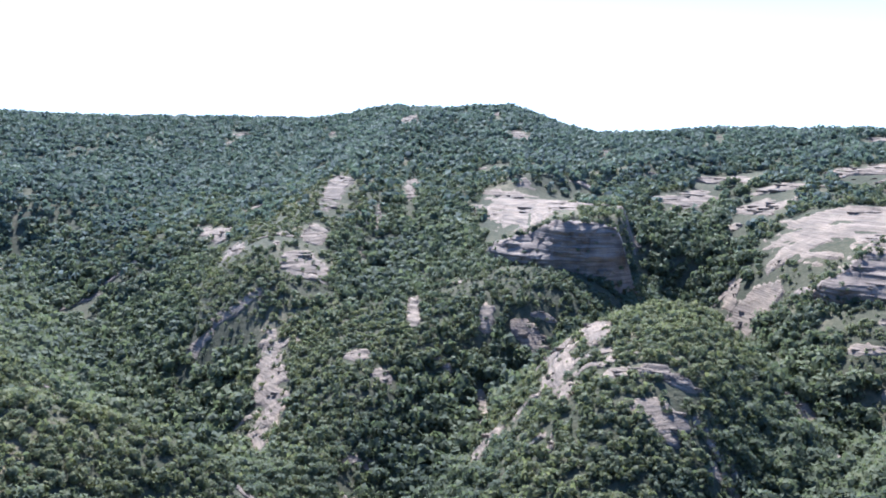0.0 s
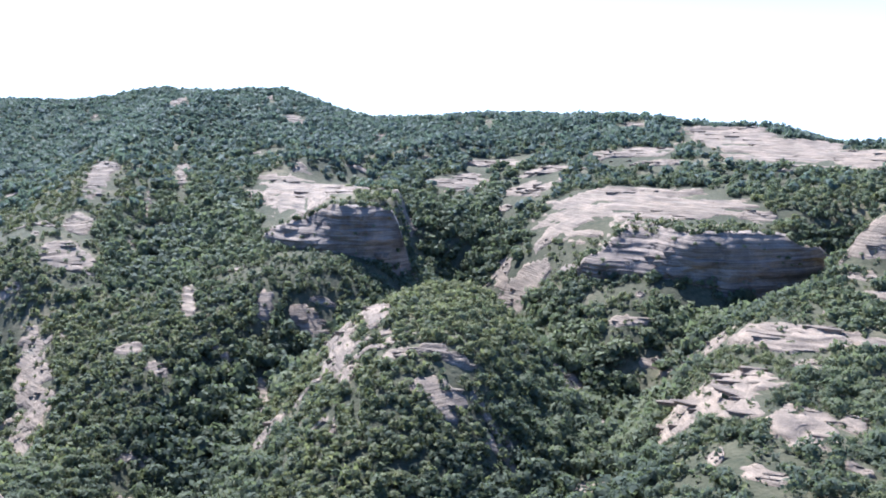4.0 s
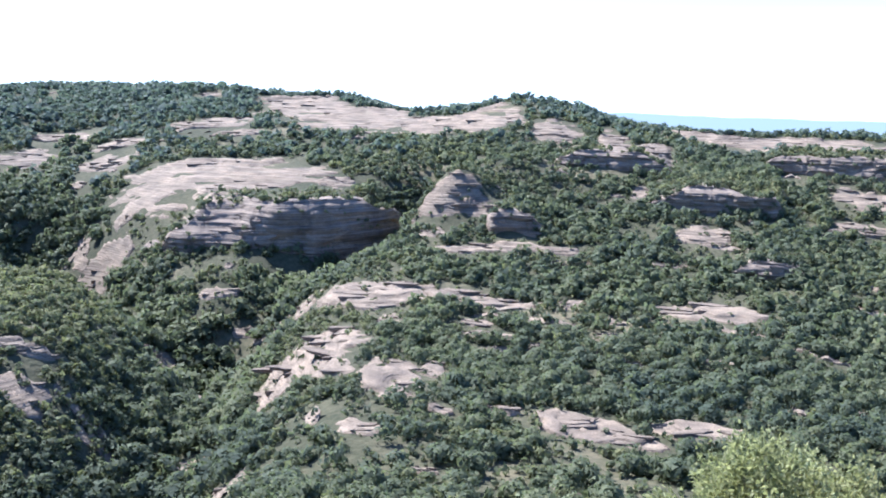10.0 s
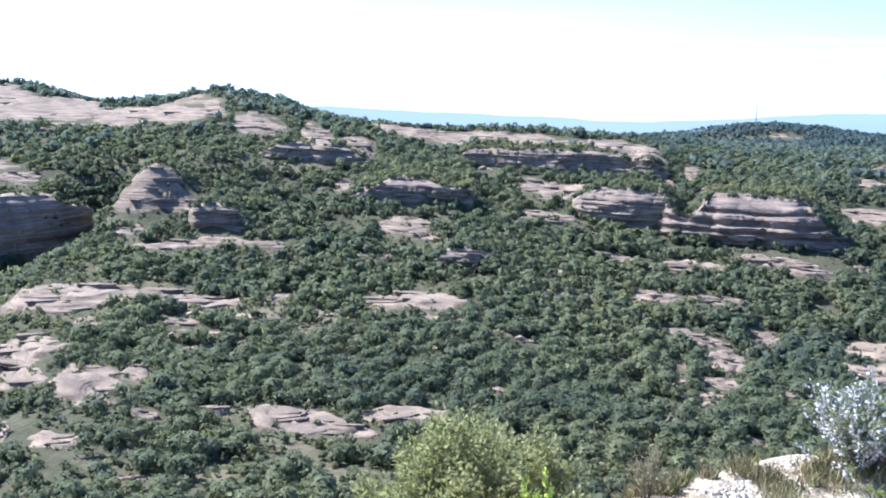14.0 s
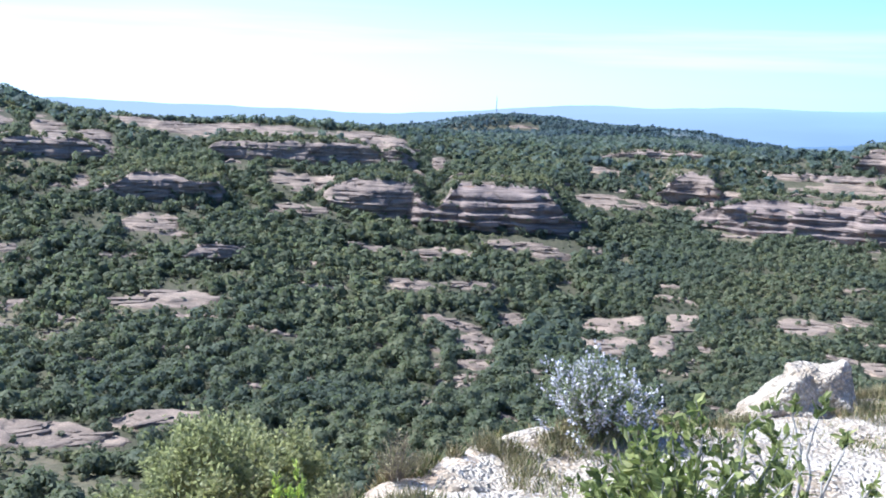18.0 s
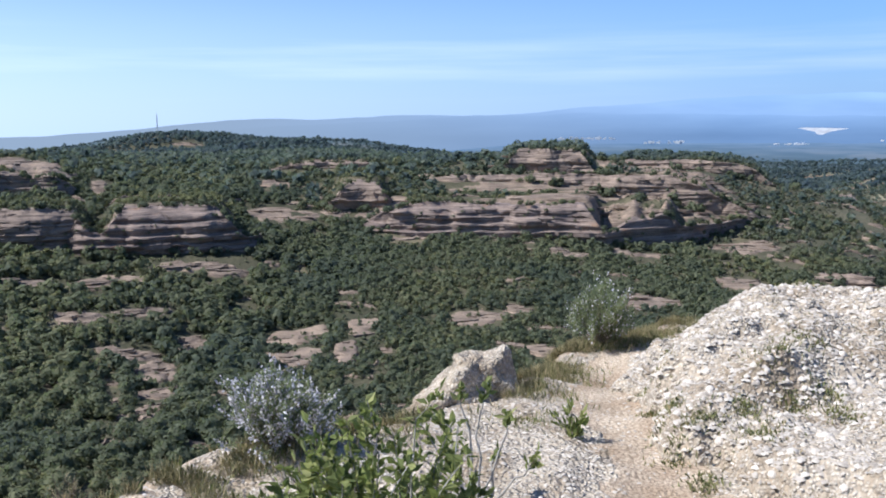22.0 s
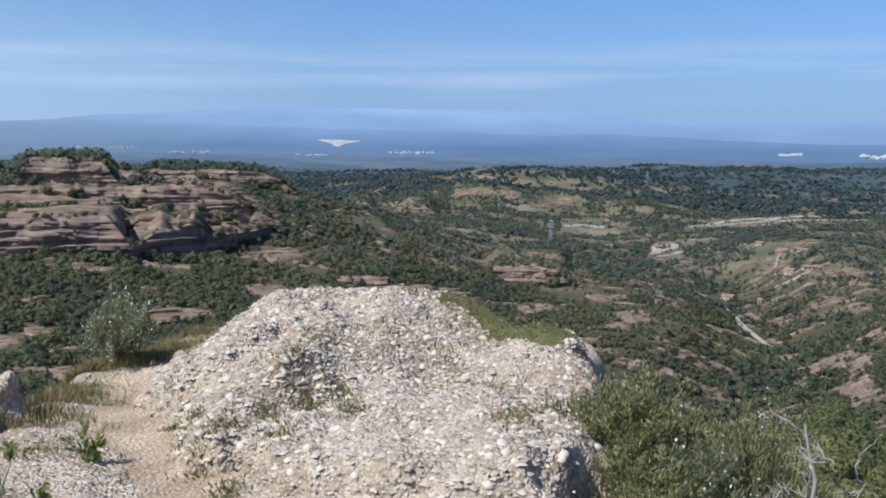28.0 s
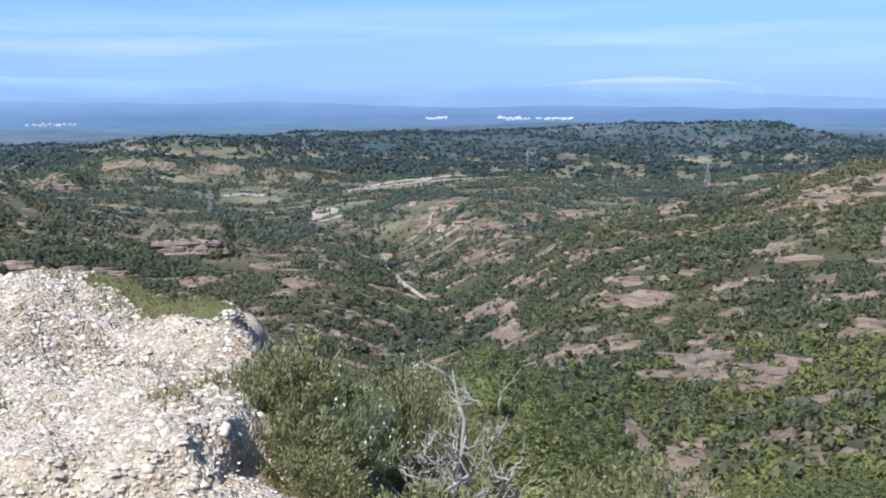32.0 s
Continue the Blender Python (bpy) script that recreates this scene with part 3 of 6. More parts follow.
    for k in range(int(np.clip(wide / 9, 3, 14))):
        i, j = g.integers(int(nu * 0.2), int(nu * 0.8)), g.integers(int(nv * 0.25), int(nv * 0.92))
        lay_plate(ob, (CLIFF_ROCK, RED_ROCK)[tone], b[i, j], dd[i, j] + 0.5, z[i, j], g.uniform(4, 14), g.uniform(0.6, 1.3), g)
    # bushes on the ledges, along the crest and close under the foot
    for k in range(int(wide / 0.6)):
        i = g.integers(0, nu)
        if g.uniform() < 0.34:
            i = int(np.clip((0.5 + math.copysign(0.36 + 0.09 * g.normal(), g.uniform(-1, 1))) * nu, 0, nu - 1))
        where = g.uniform()
        if where < 0.42:
            if value_noise(along[i, :1] / 14, zero[i, :1], seed + 23)[0] < -0.1:
                continue
            bt, dt, size = b[i, 0] + g.normal() * 0.05, dd[i, int(nv * 0.3)] - g.uniform(2.5, 8), g.uniform(3.5, 7.5)
            zt = float(ground(np.array([bt]), np.array([dt]))[0]) - 0.4
        else:
            j = nv - 1 - (0 if where < 0.82 else int(g.uniform(0.1, 0.75) * nv))
            bt, dt, zt, size = b[i, j], dd[i, j] - 0.2 + (2.5 if j == nv - 1 else 0), z[i, j] - 0.5, (g.uniform(2.2, 5.2) if j == nv - 1 else g.uniform(1.3, 3.2))
        px, py = polar(bt, dt)
        LEDGE_TREES.append((px, py, zt, size))


def slab(b, d0, d1, wide, slant, red, seed):
    """A bare bedded outcrop lying on the slope from distance d0 to d1."""
    half = math.degrees(wide / 2 / d0)
    run = d1 - d0
    nu, nv = int(np.clip(wide / 1.0, 12, 70)), int(np.clip(run / 0.7, 12, 80))
    u, s = np.linspace(-1.15, 1.15, nu), np.linspace(-0.08, 1.08, nv)
    uu, ss = np.meshgrid(u, s, indexing="ij")
    bb = b + half * (uu + slant * (0.5 - ss))
    dd = d0 + run * ss
    x, y = polar(bb, dd)
    r = np.abs(uu) ** 1.7 + np.abs(2 * ss - 1) ** 2.2
    r = r + 0.6 * fbm(x / (0.14 * wide + 4), y / (0.14 * wide + 4), seed, 4) + 0.14 * fbm(x / 3.5, y / 3.5, seed + 4, 2)
    z0 = ground(bb, dd)
    # scrub runs in level tongues between the ledges
    r = r + 0.42 * value_noise(np.radians(bb - b) * d0 / (0.22 * wide + 4) + seed, z0 / 1.9 + 0.4 * fbm(x / 12, y / 12, seed + 6, 2), seed + 9)
    inside = smooth((1.10 - r) / 0.22)
    step = 1.1 + 0.9 * ((seed * 0.37) % 1)
    q = (z0 + 0.8 * fbm(x / 30, y / 30, seed + 2, 3)) / step
    fl = np.floor(q)
    z1 = step * (fl + smooth((q - fl - 0.72) / 0.22)) + 0.25 * fbm(x / 4, y / 4, seed + 8, 3)
    z = z0 - 1.6 + inside * (np.maximum(z1 + 0.9, z0 + 0.25) - z0 + 1.6)
    cx, cy = polar(b, (d0 + d1) / 2)
    base = float(ground(np.array([b]), np.array([(d0 + d1) / 2]))[0])
    v = np.stack([(x - cx).ravel(), (y - cy).ravel(), (z - base).ravel()], 1)
    me = mesh_of("rock_outcrop", v, grid_faces(nu, nv)[:, ::-1], RED_ROCK if red else SANDSTONE)
    ob = new("rock_outcrop", me)
    ob.location = (cx, cy, base)
    if red:
        words = "reddish bare rock outcrop among dark green scrub"
    elif wide > 60:
        words = "broad pale bare conglomerate slab with level beds on the slope"
    elif run > wide:
        words = "steep strip of pale bare rock between trees"
    else:
        words = "small pale bare rock ledge showing between oaks"
    tagged(ob, words, "rock outcrop", "bare rock outcrops")
    ii = np.clip(np.round((bb + 180) / 0.25).astype(int), 0, len(B_GRID) - 1)
    jj = np.clip(np.searchsorted(D_GRID, dd), 0, len(D_GRID) - 1)
    keep = r < 0.95
    TAKEN[ii[keep], jj[keep]] = True
    open_b = (B_GRID > b - 0.9 * half) & (B_GRID < b + 0.9 * half)
    open_d = (D_GRID > d0 - 0.022 * d0) & (D_GRID < d1)
    FRONT[np.ix_(open_b, open_d)] = True
    # broken beds stand proud of the slab
    g = np.random.default_rng(3000 + seed)
    good = np.argwhere(r < 0.72)
    if len(good):
        for k in range(int(np.clip(wide * run / 130, 3, 9))):
            i, j = good[g.integers(0, len(good))]
            lay_plate(ob, RED_ROCK if red else SANDSTONE, bb[i, j], dd[i, j], z[i, j] - 0.3, g.uniform(0.12, 0.6) * min(wide, 36), g.uniform(0.4, 0.8), g)


def bare_strips(b0, b1, d0, d1, n, seed, mat, label):
    """Many thin broken rock ledges that crop out along the slope."""
    g = np.random.default_rng(seed)
    b, d = g.uniform(b0, b1, n), np.exp(g.uniform(math.log(d0), math.log(d1), n))
    vs, fs = [], []
    for k in range(n):
        wide = g.uniform(5, 22) * (0.6 + d[k] / 900)
        nu = 9
        u = np.linspace(-1, 1, nu)
        bb = b[k] + np.degrees(u * wide / 2 / d[k])
        dk = d[k] + 0.12 * wide * value_noise(u * 2 + k, 0 * u, seed) + u * g.normal() * 0.12 * wide
        lift = (1 - u * u) * g.uniform(0.7, 2.0) * (0.75 + 0.5 * value_noise(u * 4 + k, 0 * u, seed + 1)) * (0.7 + d[k] / 1500)
        rows = []
        for back, up in ((-0.4, -0.8), (-0.1, 0.75), (1.2, 1.0), (2.2 + 0.15 * wide, 0.55), (4.0 + 0.2 * wide, -0.9)):
            x, y = polar(bb, dk + back)
            rows.append(np.stack([x, y, ground(bb, dk + back) + up * lift], 1))
        vs.append(np.stack(rows, 1).reshape(-1, 3))
        fs.append(grid_faces(nu, 5)[:, ::-1] + 45 * k)
        FRONT[np.ix_((B_GRID > bb[0]) & (B_GRID < bb[-1]), (D_GRID > 0.965 * d[k]) & (D_GRID < d[k] + 4))] = True
    ob = new("bare_rock_strips", mesh_of("bare_rock_strips", np.vstack(vs), np.vstack(fs), mat, flat=True))
    tagged(ob, label, "rock ledges", kind="stuff")


# ---- rock faces and outcrops of the valley ----
cliff(1.98, 11.46, 481, -62.9, -40.6, 0.12, 0, 0.35, 0, 20, 34)
cliff(20.4, 33.94, 461, -67.0, -45.0, 0.12, 0, 0.45, 1, 16, 40)
cliff(39.03, 42.54, 440, -58.0, -45.3, 0.2, 0, -0.3, 2)
cliff(47.84, 55.65, 477, -48.2, -33.9, 0.15, 0, -0.2, 3)
cliff(52.94, 57.22, 401, -64.9, -57.9, 0.2, 0, 0, 4)
cliff(42.53, 50.72, 537, -33.7, -21.2, 0.1, 0, -0.2, 5)
cliff(54.07, 66.78, 570, -33.6, -20.3, 0.1, 0, -0.3, 6)
cliff(60.85, 67.28, 490, -55.6, -36.0, 0.1, 0, 0.1, 7)
cliff(66.14, 76.69, 478, -59.8, -36.0, 0.35, 1, -0.1, 8, 0, 12)
cliff(82.2, 104.5, 534, -61.5, -41.0, 0.16, 1, -0.6, 9, 0, 90)
cliff(89.94, 96.17, 653, -33.2, -15.3, 0.1, 0, -0.1, 13)
cliff(80.14, 84.07, 567, -49.5, -29.0, 0.1, 0, 0.1, 14)
cliff(86.02, 105.59, 637, -42.9, -31.2, 0.1, 0, -0.2, 15)
cliff(94.53, 106.52, 742, -36.0, -25.0, 0.1, 0, -0.1, 16)
cliff(75.54, 84.44, 692, -30.6, -23.0, 0.1, 0, 0, 17)
cliff(115.61, 121.98, 603, -88.4, -79.0, 0.15, 1, 0.5, 18)
cliff(107.71, 110.77, 836, -69.6, -55.3, 0.1, 1, 0, 19)
cliff(111.25, 113.78, 1212, -99.0, -80.5, 0.1, 1, 0, 20)
cliff(48.75, 51.72, 483, -45.9, -37.0, 0.1, 0, 0, 21)
cliff(53.13, 57.35, 401, -64.7, -57.5, 0.2, 0, 0, 22)
cliff(107.92, 111.50, 524, -80.5, -74.4, 0.1, 0, 0, 23)
slab(70.49, 326, 355, 13.1, 0.00, 0, 0)
slab(136.32, 381, 418, 20.3, 0.41, 1, 1)
slab(148.79, 222, 237, 16.5, 0.56, 1, 2)
slab(145.66, 301, 318, 14.7, 0.37, 0, 3)
slab(153.08, 205, 218, 13.9, 0.40, 1, 4)
slab(154.54, 425, 437, 25.5, 0.96, 0, 5)
slab(144.27, 327, 340, 16.1, 0.57, 0, 6)
slab(157.17, 229, 240, 9.0, 0.51, 0, 7)
slab(28.65, 271, 333, 34.1, 0.56, 0, 8)
slab(27.48, 288, 313, 18.6, 0.65, 0, 9)
slab(33.58, 245, 283, 15.3, 0.40, 0, 10)
slab(12.53, 262, 279, 14.3, 0.64, 0, 11)
slab(29.81, 303, 322, 21.3, 0.88, 0, 12)
slab(4.64, 529, 676, 54.5, 0.44, 0, 13)
slab(-7.96, 532, 578, 11.9, -0.55, 0, 14)
slab(-8.57, 483, 520, 24.4, 0.32, 0, 15)
slab(-6.8, 608, 697, 15.7, -1.19, 0, 16)
slab(-2.43, 646, 730, 9.4, -0.50, 0, 17)
slab(-4.31, 593, 631, 4.6, 0.00, 0, 18)
slab(-13.48, 624, 667, 15.5, 0.34, 0, 19)
slab(-12.63, 539, 586, 12.2, 0.74, 0, 20)
slab(-14.19, 653, 691, 9.6, 0.00, 0, 21)
slab(-12.28, 1181, 1205, 17.6, 0.00, 0, 22)
slab(-12.86, 1126, 1146, 8.3, 0.00, 0, 23)
slab(-2.81, 952, 1047, 23.5, 0.00, 0, 24)
slab(3.61, 919, 960, 22.1, 0.69, 0, 25)
slab(2.29, 1075, 1098, 10.2, 0.00, 0, 26)
slab(-7.12, 1096, 1127, 5.8, 0.00, 0, 27)
slab(-2.17, 411, 456, 6.9, 0.09, 0, 28)
slab(-5.5, 383, 393, 11.7, 0.53, 0, 29)
slab(-3.9, 366, 376, 9.3, 0.00, 0, 30)
slab(-10.53, 361, 447, 11.8, 0.36, 0, 31)
slab(-11.24, 343, 374, 7.3, -0.31, 0, 32)
slab(2.1, 414, 434, 8.1, -0.05, 0, 33)
slab(-14.71, 460, 473, 9.1, 0.00, 0, 34)
slab(4.78, 415, 429, 14.5, 0.56, 0, 35)
slab(5.97, 324, 414, 9.5, 0.26, 0, 36)
slab(8.11, 334, 370, 13.7, 0.78, 0, 37)
slab(6.62, 297, 347, 9.1, -0.16, 0, 38)
slab(10.05, 287, 294, 9.9, 0.35, 0, 39)
slab(13.6, 284, 289, 9.2, 0.56, 0, 40)
slab(7.07, 279, 296, 6.6, 0.00, 0, 41)
slab(2.05, 352, 392, 7.0, 0.25, 0, 42)
slab(2.44, 307, 324, 11.1, 0.64, 0, 43)
slab(6.22, 255, 269, 4.2, 0.26, 0, 44)
slab(19.84, 341, 387, 11.9, 0.66, 0, 45)
slab(5.58, 431, 436, 12.5, 0.00, 0, 46)
slab(17.21, 510, 539, 24.7, 1.03, 0, 47)
slab(16.04, 533, 567, 7.3, 0.00, 0, 48)
slab(23.12, 428, 437, 19.8, 0.75, 0, 49)
slab(24.05, 448, 453, 4.4, 0.00, 0, 50)
slab(13.25, 665, 727, 37.9, -0.52, 0, 51)
slab(17.48, 641, 689, 37.7, 0.31, 0, 52)
slab(15.46, 748, 786, 35.9, 0.46, 0, 53)
slab(18.38, 701, 723, 35.0, 0.00, 0, 54)
slab(23.69, 515, 620, 99.2, 0.38, 0, 55)
slab(30.4, 525, 549, 15.5, 0.00, 0, 56)
slab(23.33, 710, 764, 56.9, -0.48, 0, 57)
slab(24.58, 682, 705, 32.4, 0.00, 0, 58)
slab(8.71, 882, 910, 17.1, 0.00, 0, 59)
slab(11.38, 764, 769, 7.0, 0.00, 0, 60)
slab(19.45, 986, 1052, 18.9, 0.00, 0, 61)
slab(22.91, 886, 903, 23.6, 0.00, 0, 62)
slab(14.85, 945, 953, 8.0, 0.00, 0, 63)
slab(4.13, 503, 509, 11.5, 0.00, 0, 64)
slab(5.47, 495, 505, 11.4, 0.00, 0, 65)
slab(15.93, 619, 632, 8.4, 0.00, 0, 66)
slab(18.63, 537, 545, 9.0, 0.00, 0, 67)
slab(10.04, 588, 607, 16.9, 0.00, 0, 68)
slab(-10.28, 522, 535, 5.4, 0.00, 0, 69)
slab(-5.23, 537, 545, 5.3, 0.00, 0, 70)
slab(30.57, 696, 859, 114.9, 0.61, 0, 71)
slab(27.95, 833, 896, 70.5, 0.00, 0, 72)
slab(37.11, 652, 743, 99.5, -0.26, 0, 73)
slab(42.93, 606, 678, 28.4, 0.33, 0, 74)
slab(46.25, 551, 672, 20.8, 0.43, 0, 75)
slab(48.73, 552, 632, 17.5, 0.41, 0, 76)
slab(37.43, 460, 482, 39.5, 0.00, 0, 77)
slab(36.64, 460, 468, 15.9, 0.00, 0, 78)
slab(40, 422, 434, 62.6, 0.65, 0, 79)
slab(35.69, 444, 453, 15.4, 0.00, 0, 80)
slab(47.8, 501, 519, 10.7, 0.00, 0, 81)
slab(51.36, 441, 466, 21.8, 0.19, 0, 82)
slab(51.95, 439, 446, 15.9, 0.00, 0, 83)
slab(32.28, 346, 385, 36.4, -0.31, 0, 84)
slab(28.44, 370, 397, 9.5, 0.39, 0, 85)
slab(37.46, 360, 376, 27.2, 0.68, 0, 86)
slab(40.14, 354, 366, 34.7, 1.24, 0, 87)
slab(33.49, 326, 340, 10.3, 0.00, 0, 88)
slab(38.36, 328, 337, 18.1, 0.95, 0, 89)
slab(39.73, 315, 322, 12.8, 0.44, 0, 90)
slab(44.06, 353, 371, 11.1, -0.55, 0, 91)
slab(46.69, 337, 349, 15.9, 0.31, 0, 92)
slab(46.43, 321, 329, 9.7, 0.30, 0, 93)
slab(52, 350, 372, 36.7, 0.42, 0, 94)
slab(35.94, 264, 281, 9.3, 0.00, 0, 95)
slab(25.12, 405, 413, 14.0, 0.48, 0, 96)
slab(28.87, 234, 244, 3.6, 0.00, 0, 97)
slab(31.78, 218, 230, 10.9, 1.18, 0, 98)
slab(44.44, 228, 253, 26.0, 0.89, 0, 99)
slab(47.89, 229, 240, 20.4, 1.09, 0, 100)
slab(51.49, 237, 250, 22.9, 0.36, 0, 101)
slab(40.42, 241, 246, 11.3, 0.50, 0, 102)
slab(36.7, 233, 238, 6.9, 0.44, 0, 103)
slab(22.15, 263, 277, 14.5, 0.00, 0, 104)
slab(23.82, 228, 236, 14.8, 0.00, 0, 105)
slab(20.37, 389, 403, 10.9, 0.56, 0, 106)
slab(22.32, 338, 351, 7.8, 0.50, 0, 107)
slab(53.84, 653, 722, 77.9, 0.32, 0, 108)
slab(11.87, 286, 292, 10.1, -0.48, 0, 109)
slab(13.65, 285, 291, 9.3, 0.00, 0, 110)
slab(8.75, 322, 370, 7.9, 0.00, 0, 111)
slab(29.65, 532, 550, 12.1, 0.00, 0, 112)
slab(35.8, 196, 202, 7.0, 0.00, 0, 113)
slab(57.18, 627, 720, 172.7, 0.77, 0, 114)
slab(63.75, 593, 718, 35.9, 0.46, 0, 115)
slab(67.73, 577, 618, 7.6, 0.00, 0, 116)
slab(59.93, 518, 548, 34.1, 0.31, 0, 117)
slab(59.74, 485, 497, 24.1, 0.36, 0, 118)
slab(58.84, 478, 485, 21.2, 0.50, 0, 119)
slab(62.32, 575, 586, 24.6, 0.00, 0, 120)
slab(65.18, 593, 627, 21.5, 0.34, 0, 121)
slab(67.31, 435, 456, 35.8, 0.00, 0, 122)
slab(63.8, 444, 452, 21.3, 0.39, 0, 123)
slab(66.58, 387, 397, 16.1, 0.00, 0, 124)
slab(70.09, 401, 407, 17.9, 0.00, 0, 125)
slab(68.85, 352, 362, 17.9, 0.44, 0, 126)
slab(70.02, 293, 300, 8.9, 0.00, 0, 127)
slab(71.87, 366, 378, 7.1, 0.00, 0, 128)
slab(72.28, 254, 259, 7.4, 0.76, 0, 129)
slab(67.88, 303, 311, 4.8, 0.00, 0, 130)
slab(44.86, 187, 192, 9.0, 0.00, 0, 131)
slab(47.14, 232, 238, 8.3, 0.00, 0, 132)
slab(51.3, 439, 462, 23.0, 0.17, 0, 133)
slab(77.82, 545, 569, 34.4, 0.00, 0, 134)
slab(70.56, 504, 515, 69.5, 0.00, 0, 135)
slab(80.75, 560, 587, 15.9, -1.05, 0, 136)
slab(73.92, 452, 470, 31.5, 0.26, 0, 137)
slab(67.29, 437, 458, 35.2, -0.31, 0, 138)
slab(63.69, 444, 451, 20.0, 0.00, 0, 139)
slab(69.62, 397, 405, 19.6, 0.00, 0, 140)
slab(66.46, 389, 406, 16.9, 0.26, 0, 141)
slab(68.9, 353, 363, 18.6, 0.00, 0, 142)
slab(70.32, 326, 356, 11.5, 0.00, 0, 143)
slab(70.33, 305, 316, 16.2, 0.00, 0, 144)
slab(69.49, 292, 298, 6.9, 0.00, 0, 145)
slab(72.49, 372, 382, 10.8, 0.00, 0, 146)
slab(78.36, 374, 398, 27.2, -0.29, 0, 147)
slab(81.99, 371, 399, 17.0, 0.16, 0, 148)
slab(81.23, 330, 364, 8.3, 0.00, 0, 149)
slab(78.07, 331, 345, 11.6, 0.00, 0, 150)
slab(89.2, 381, 403, 19.6, -0.56, 0, 151)
slab(91.33, 397, 410, 10.5, 0.00, 0, 152)
slab(94.25, 501, 512, 17.8, -0.98, 0, 153)
slab(92.85, 339, 355, 12.4, 0.00, 0, 154)
slab(77.07, 475, 481, 8.2, 0.00, 0, 155)
slab(72.06, 255, 260, 7.5, 0.00, 0, 156)
slab(75.06, 487, 495, 16.9, 0.00, 0, 157)
slab(78.06, 335, 362, 21.6, 0.00, 0, 158)
slab(83.69, 343, 351, 7.8, 0.00, 0, 159)
slab(52.98, 356, 366, 11.1, 0.00, 0, 160)
slab(79.85, 698, 712, 94.7, 0.00, 0, 161)
slab(77.28, 619, 634, 21.2, 0.00, 0, 162)
slab(67.77, 581, 622, 7.9, 0.00, 0, 163)
slab(92.12, 668, 678, 54.7, -0.75, 0, 164)
slab(72.48, 1960, 1985, 50.2, 0.00, 0, 165)
slab(76.09, 1481, 1498, 21.1, 0.00, 0, 166)
slab(89.22, 547, 571, 102.7, -0.87, 0, 167)
slab(95.83, 567, 611, 85.0, -0.61, 0, 168)
slab(91.56, 617, 643, 105.8, -0.81, 0, 169)
slab(97.81, 648, 659, 96.5, 0.91, 0, 170)
slab(83.43, 560, 591, 24.7, -0.49, 0, 171)
slab(79.75, 698, 714, 89.9, -1.05, 0, 172)
slab(89.27, 641, 668, 58.3, -0.62, 0, 173)
slab(91.91, 666, 686, 49.5, -0.32, 0, 174)
slab(97.81, 708, 756, 88.9, 1.07, 0, 175)
slab(100.43, 657, 710, 70.9, 1.25, 0, 176)
slab(96.17, 637, 649, 84.1, 0.00, 0, 177)
slab(101.42, 619, 648, 56.4, -0.47, 0, 178)
slab(96.49, 589, 617, 44.1, -0.41, 0, 179)
slab(104.04, 560, 598, 40.9, -0.94, 0, 180)
slab(88.95, 380, 405, 20.9, -0.75, 0, 181)
slab(91.45, 398, 413, 11.6, 0.00, 0, 182)
slab(102.72, 625, 634, 21.2, 0.00, 0, 183)
slab(98.47, 525, 542, 24.2, -1.12, 0, 184)
slab(93.83, 506, 516, 8.8, -0.66, 0, 185)
slab(77.19, 541, 561, 17.0, 0.00, 0, 186)
slab(72.64, 456, 471, 45.6, -0.35, 0, 187)
slab(109.55, 522, 536, 41.5, -0.37, 0, 188)
slab(113.74, 530, 545, 35.2, -0.70, 0, 189)
slab(118.67, 610, 616, 52.4, -1.15, 0, 190)
slab(119.64, 473, 517, 18.5, -0.70, 0, 191)
slab(104.29, 478, 503, 30.4, -0.53, 0, 192)
slab(99.28, 408, 436, 28.5, -0.77, 0, 193)
slab(114.29, 826, 868, 31.6, 0.00, 0, 194)
slab(120.12, 663, 686, 18.6, 0.00, 0, 195)
slab(115.77, 1417, 1475, 60.8, 0.00, 0, 196)
slab(122.28, 2028, 2046, 75.5, 0.00, 0, 197)
slab(112.03, 1255, 1346, 34.7, 0.00, 0, 198)
slab(123.99, 570, 590, 13.4, -0.82, 0, 199)
slab(124.35, 425, 436, 10.0, -0.88, 0, 200)
slab(120.9, 402, 420, 7.0, 0.00, 0, 201)
slab(125.21, 443, 485, 15.2, -0.39, 0, 202)
slab(120.84, 404, 430, 9.5, -0.48, 0, 203)
slab(131.78, 633, 680, 13.7, 0.00, 1, 204)
slab(129.82, 516, 548, 13.3, 0.00, 1, 205)
slab(123.24, 557, 581, 17.1, 0.00, 0, 206)
slab(115.59, 902, 931, 18.2, 0.00, 0, 207)
slab(119.22, 948, 984, 19.0, 0.00, 0, 208)
slab(119.9, 667, 692, 26.0, 0.00, 0, 209)
slab(120.45, 2055, 2079, 40.8, 0.00, 0, 210)
slab(129.93, 2338, 2413, 68.2, 0.00, 0, 211)
slab(117.85, 1411, 1459, 24.2, 0.00, 0, 212)
slab(124.39, 1285, 1312, 25.2, 0.00, 0, 213)
slab(125.64, 1411, 1429, 23.4, 0.00, 0, 214)
slab(132.85, 823, 839, 26.1, 0.00, 0, 215)
slab(136.09, 737, 757, 32.4, 0.00, 0, 216)
slab(121.13, 1407, 1445, 47.9, 0.00, 0, 217)
slab(137.48, 353, 388, 7.1, 0.00, 1, 218)
slab(137.48, 304, 334, 8.4, 0.53, 0, 219)
slab(134.98, 362, 390, 10.7, 0.00, 0, 220)
slab(125.3, 431, 498, 16.0, -0.49, 0, 221)
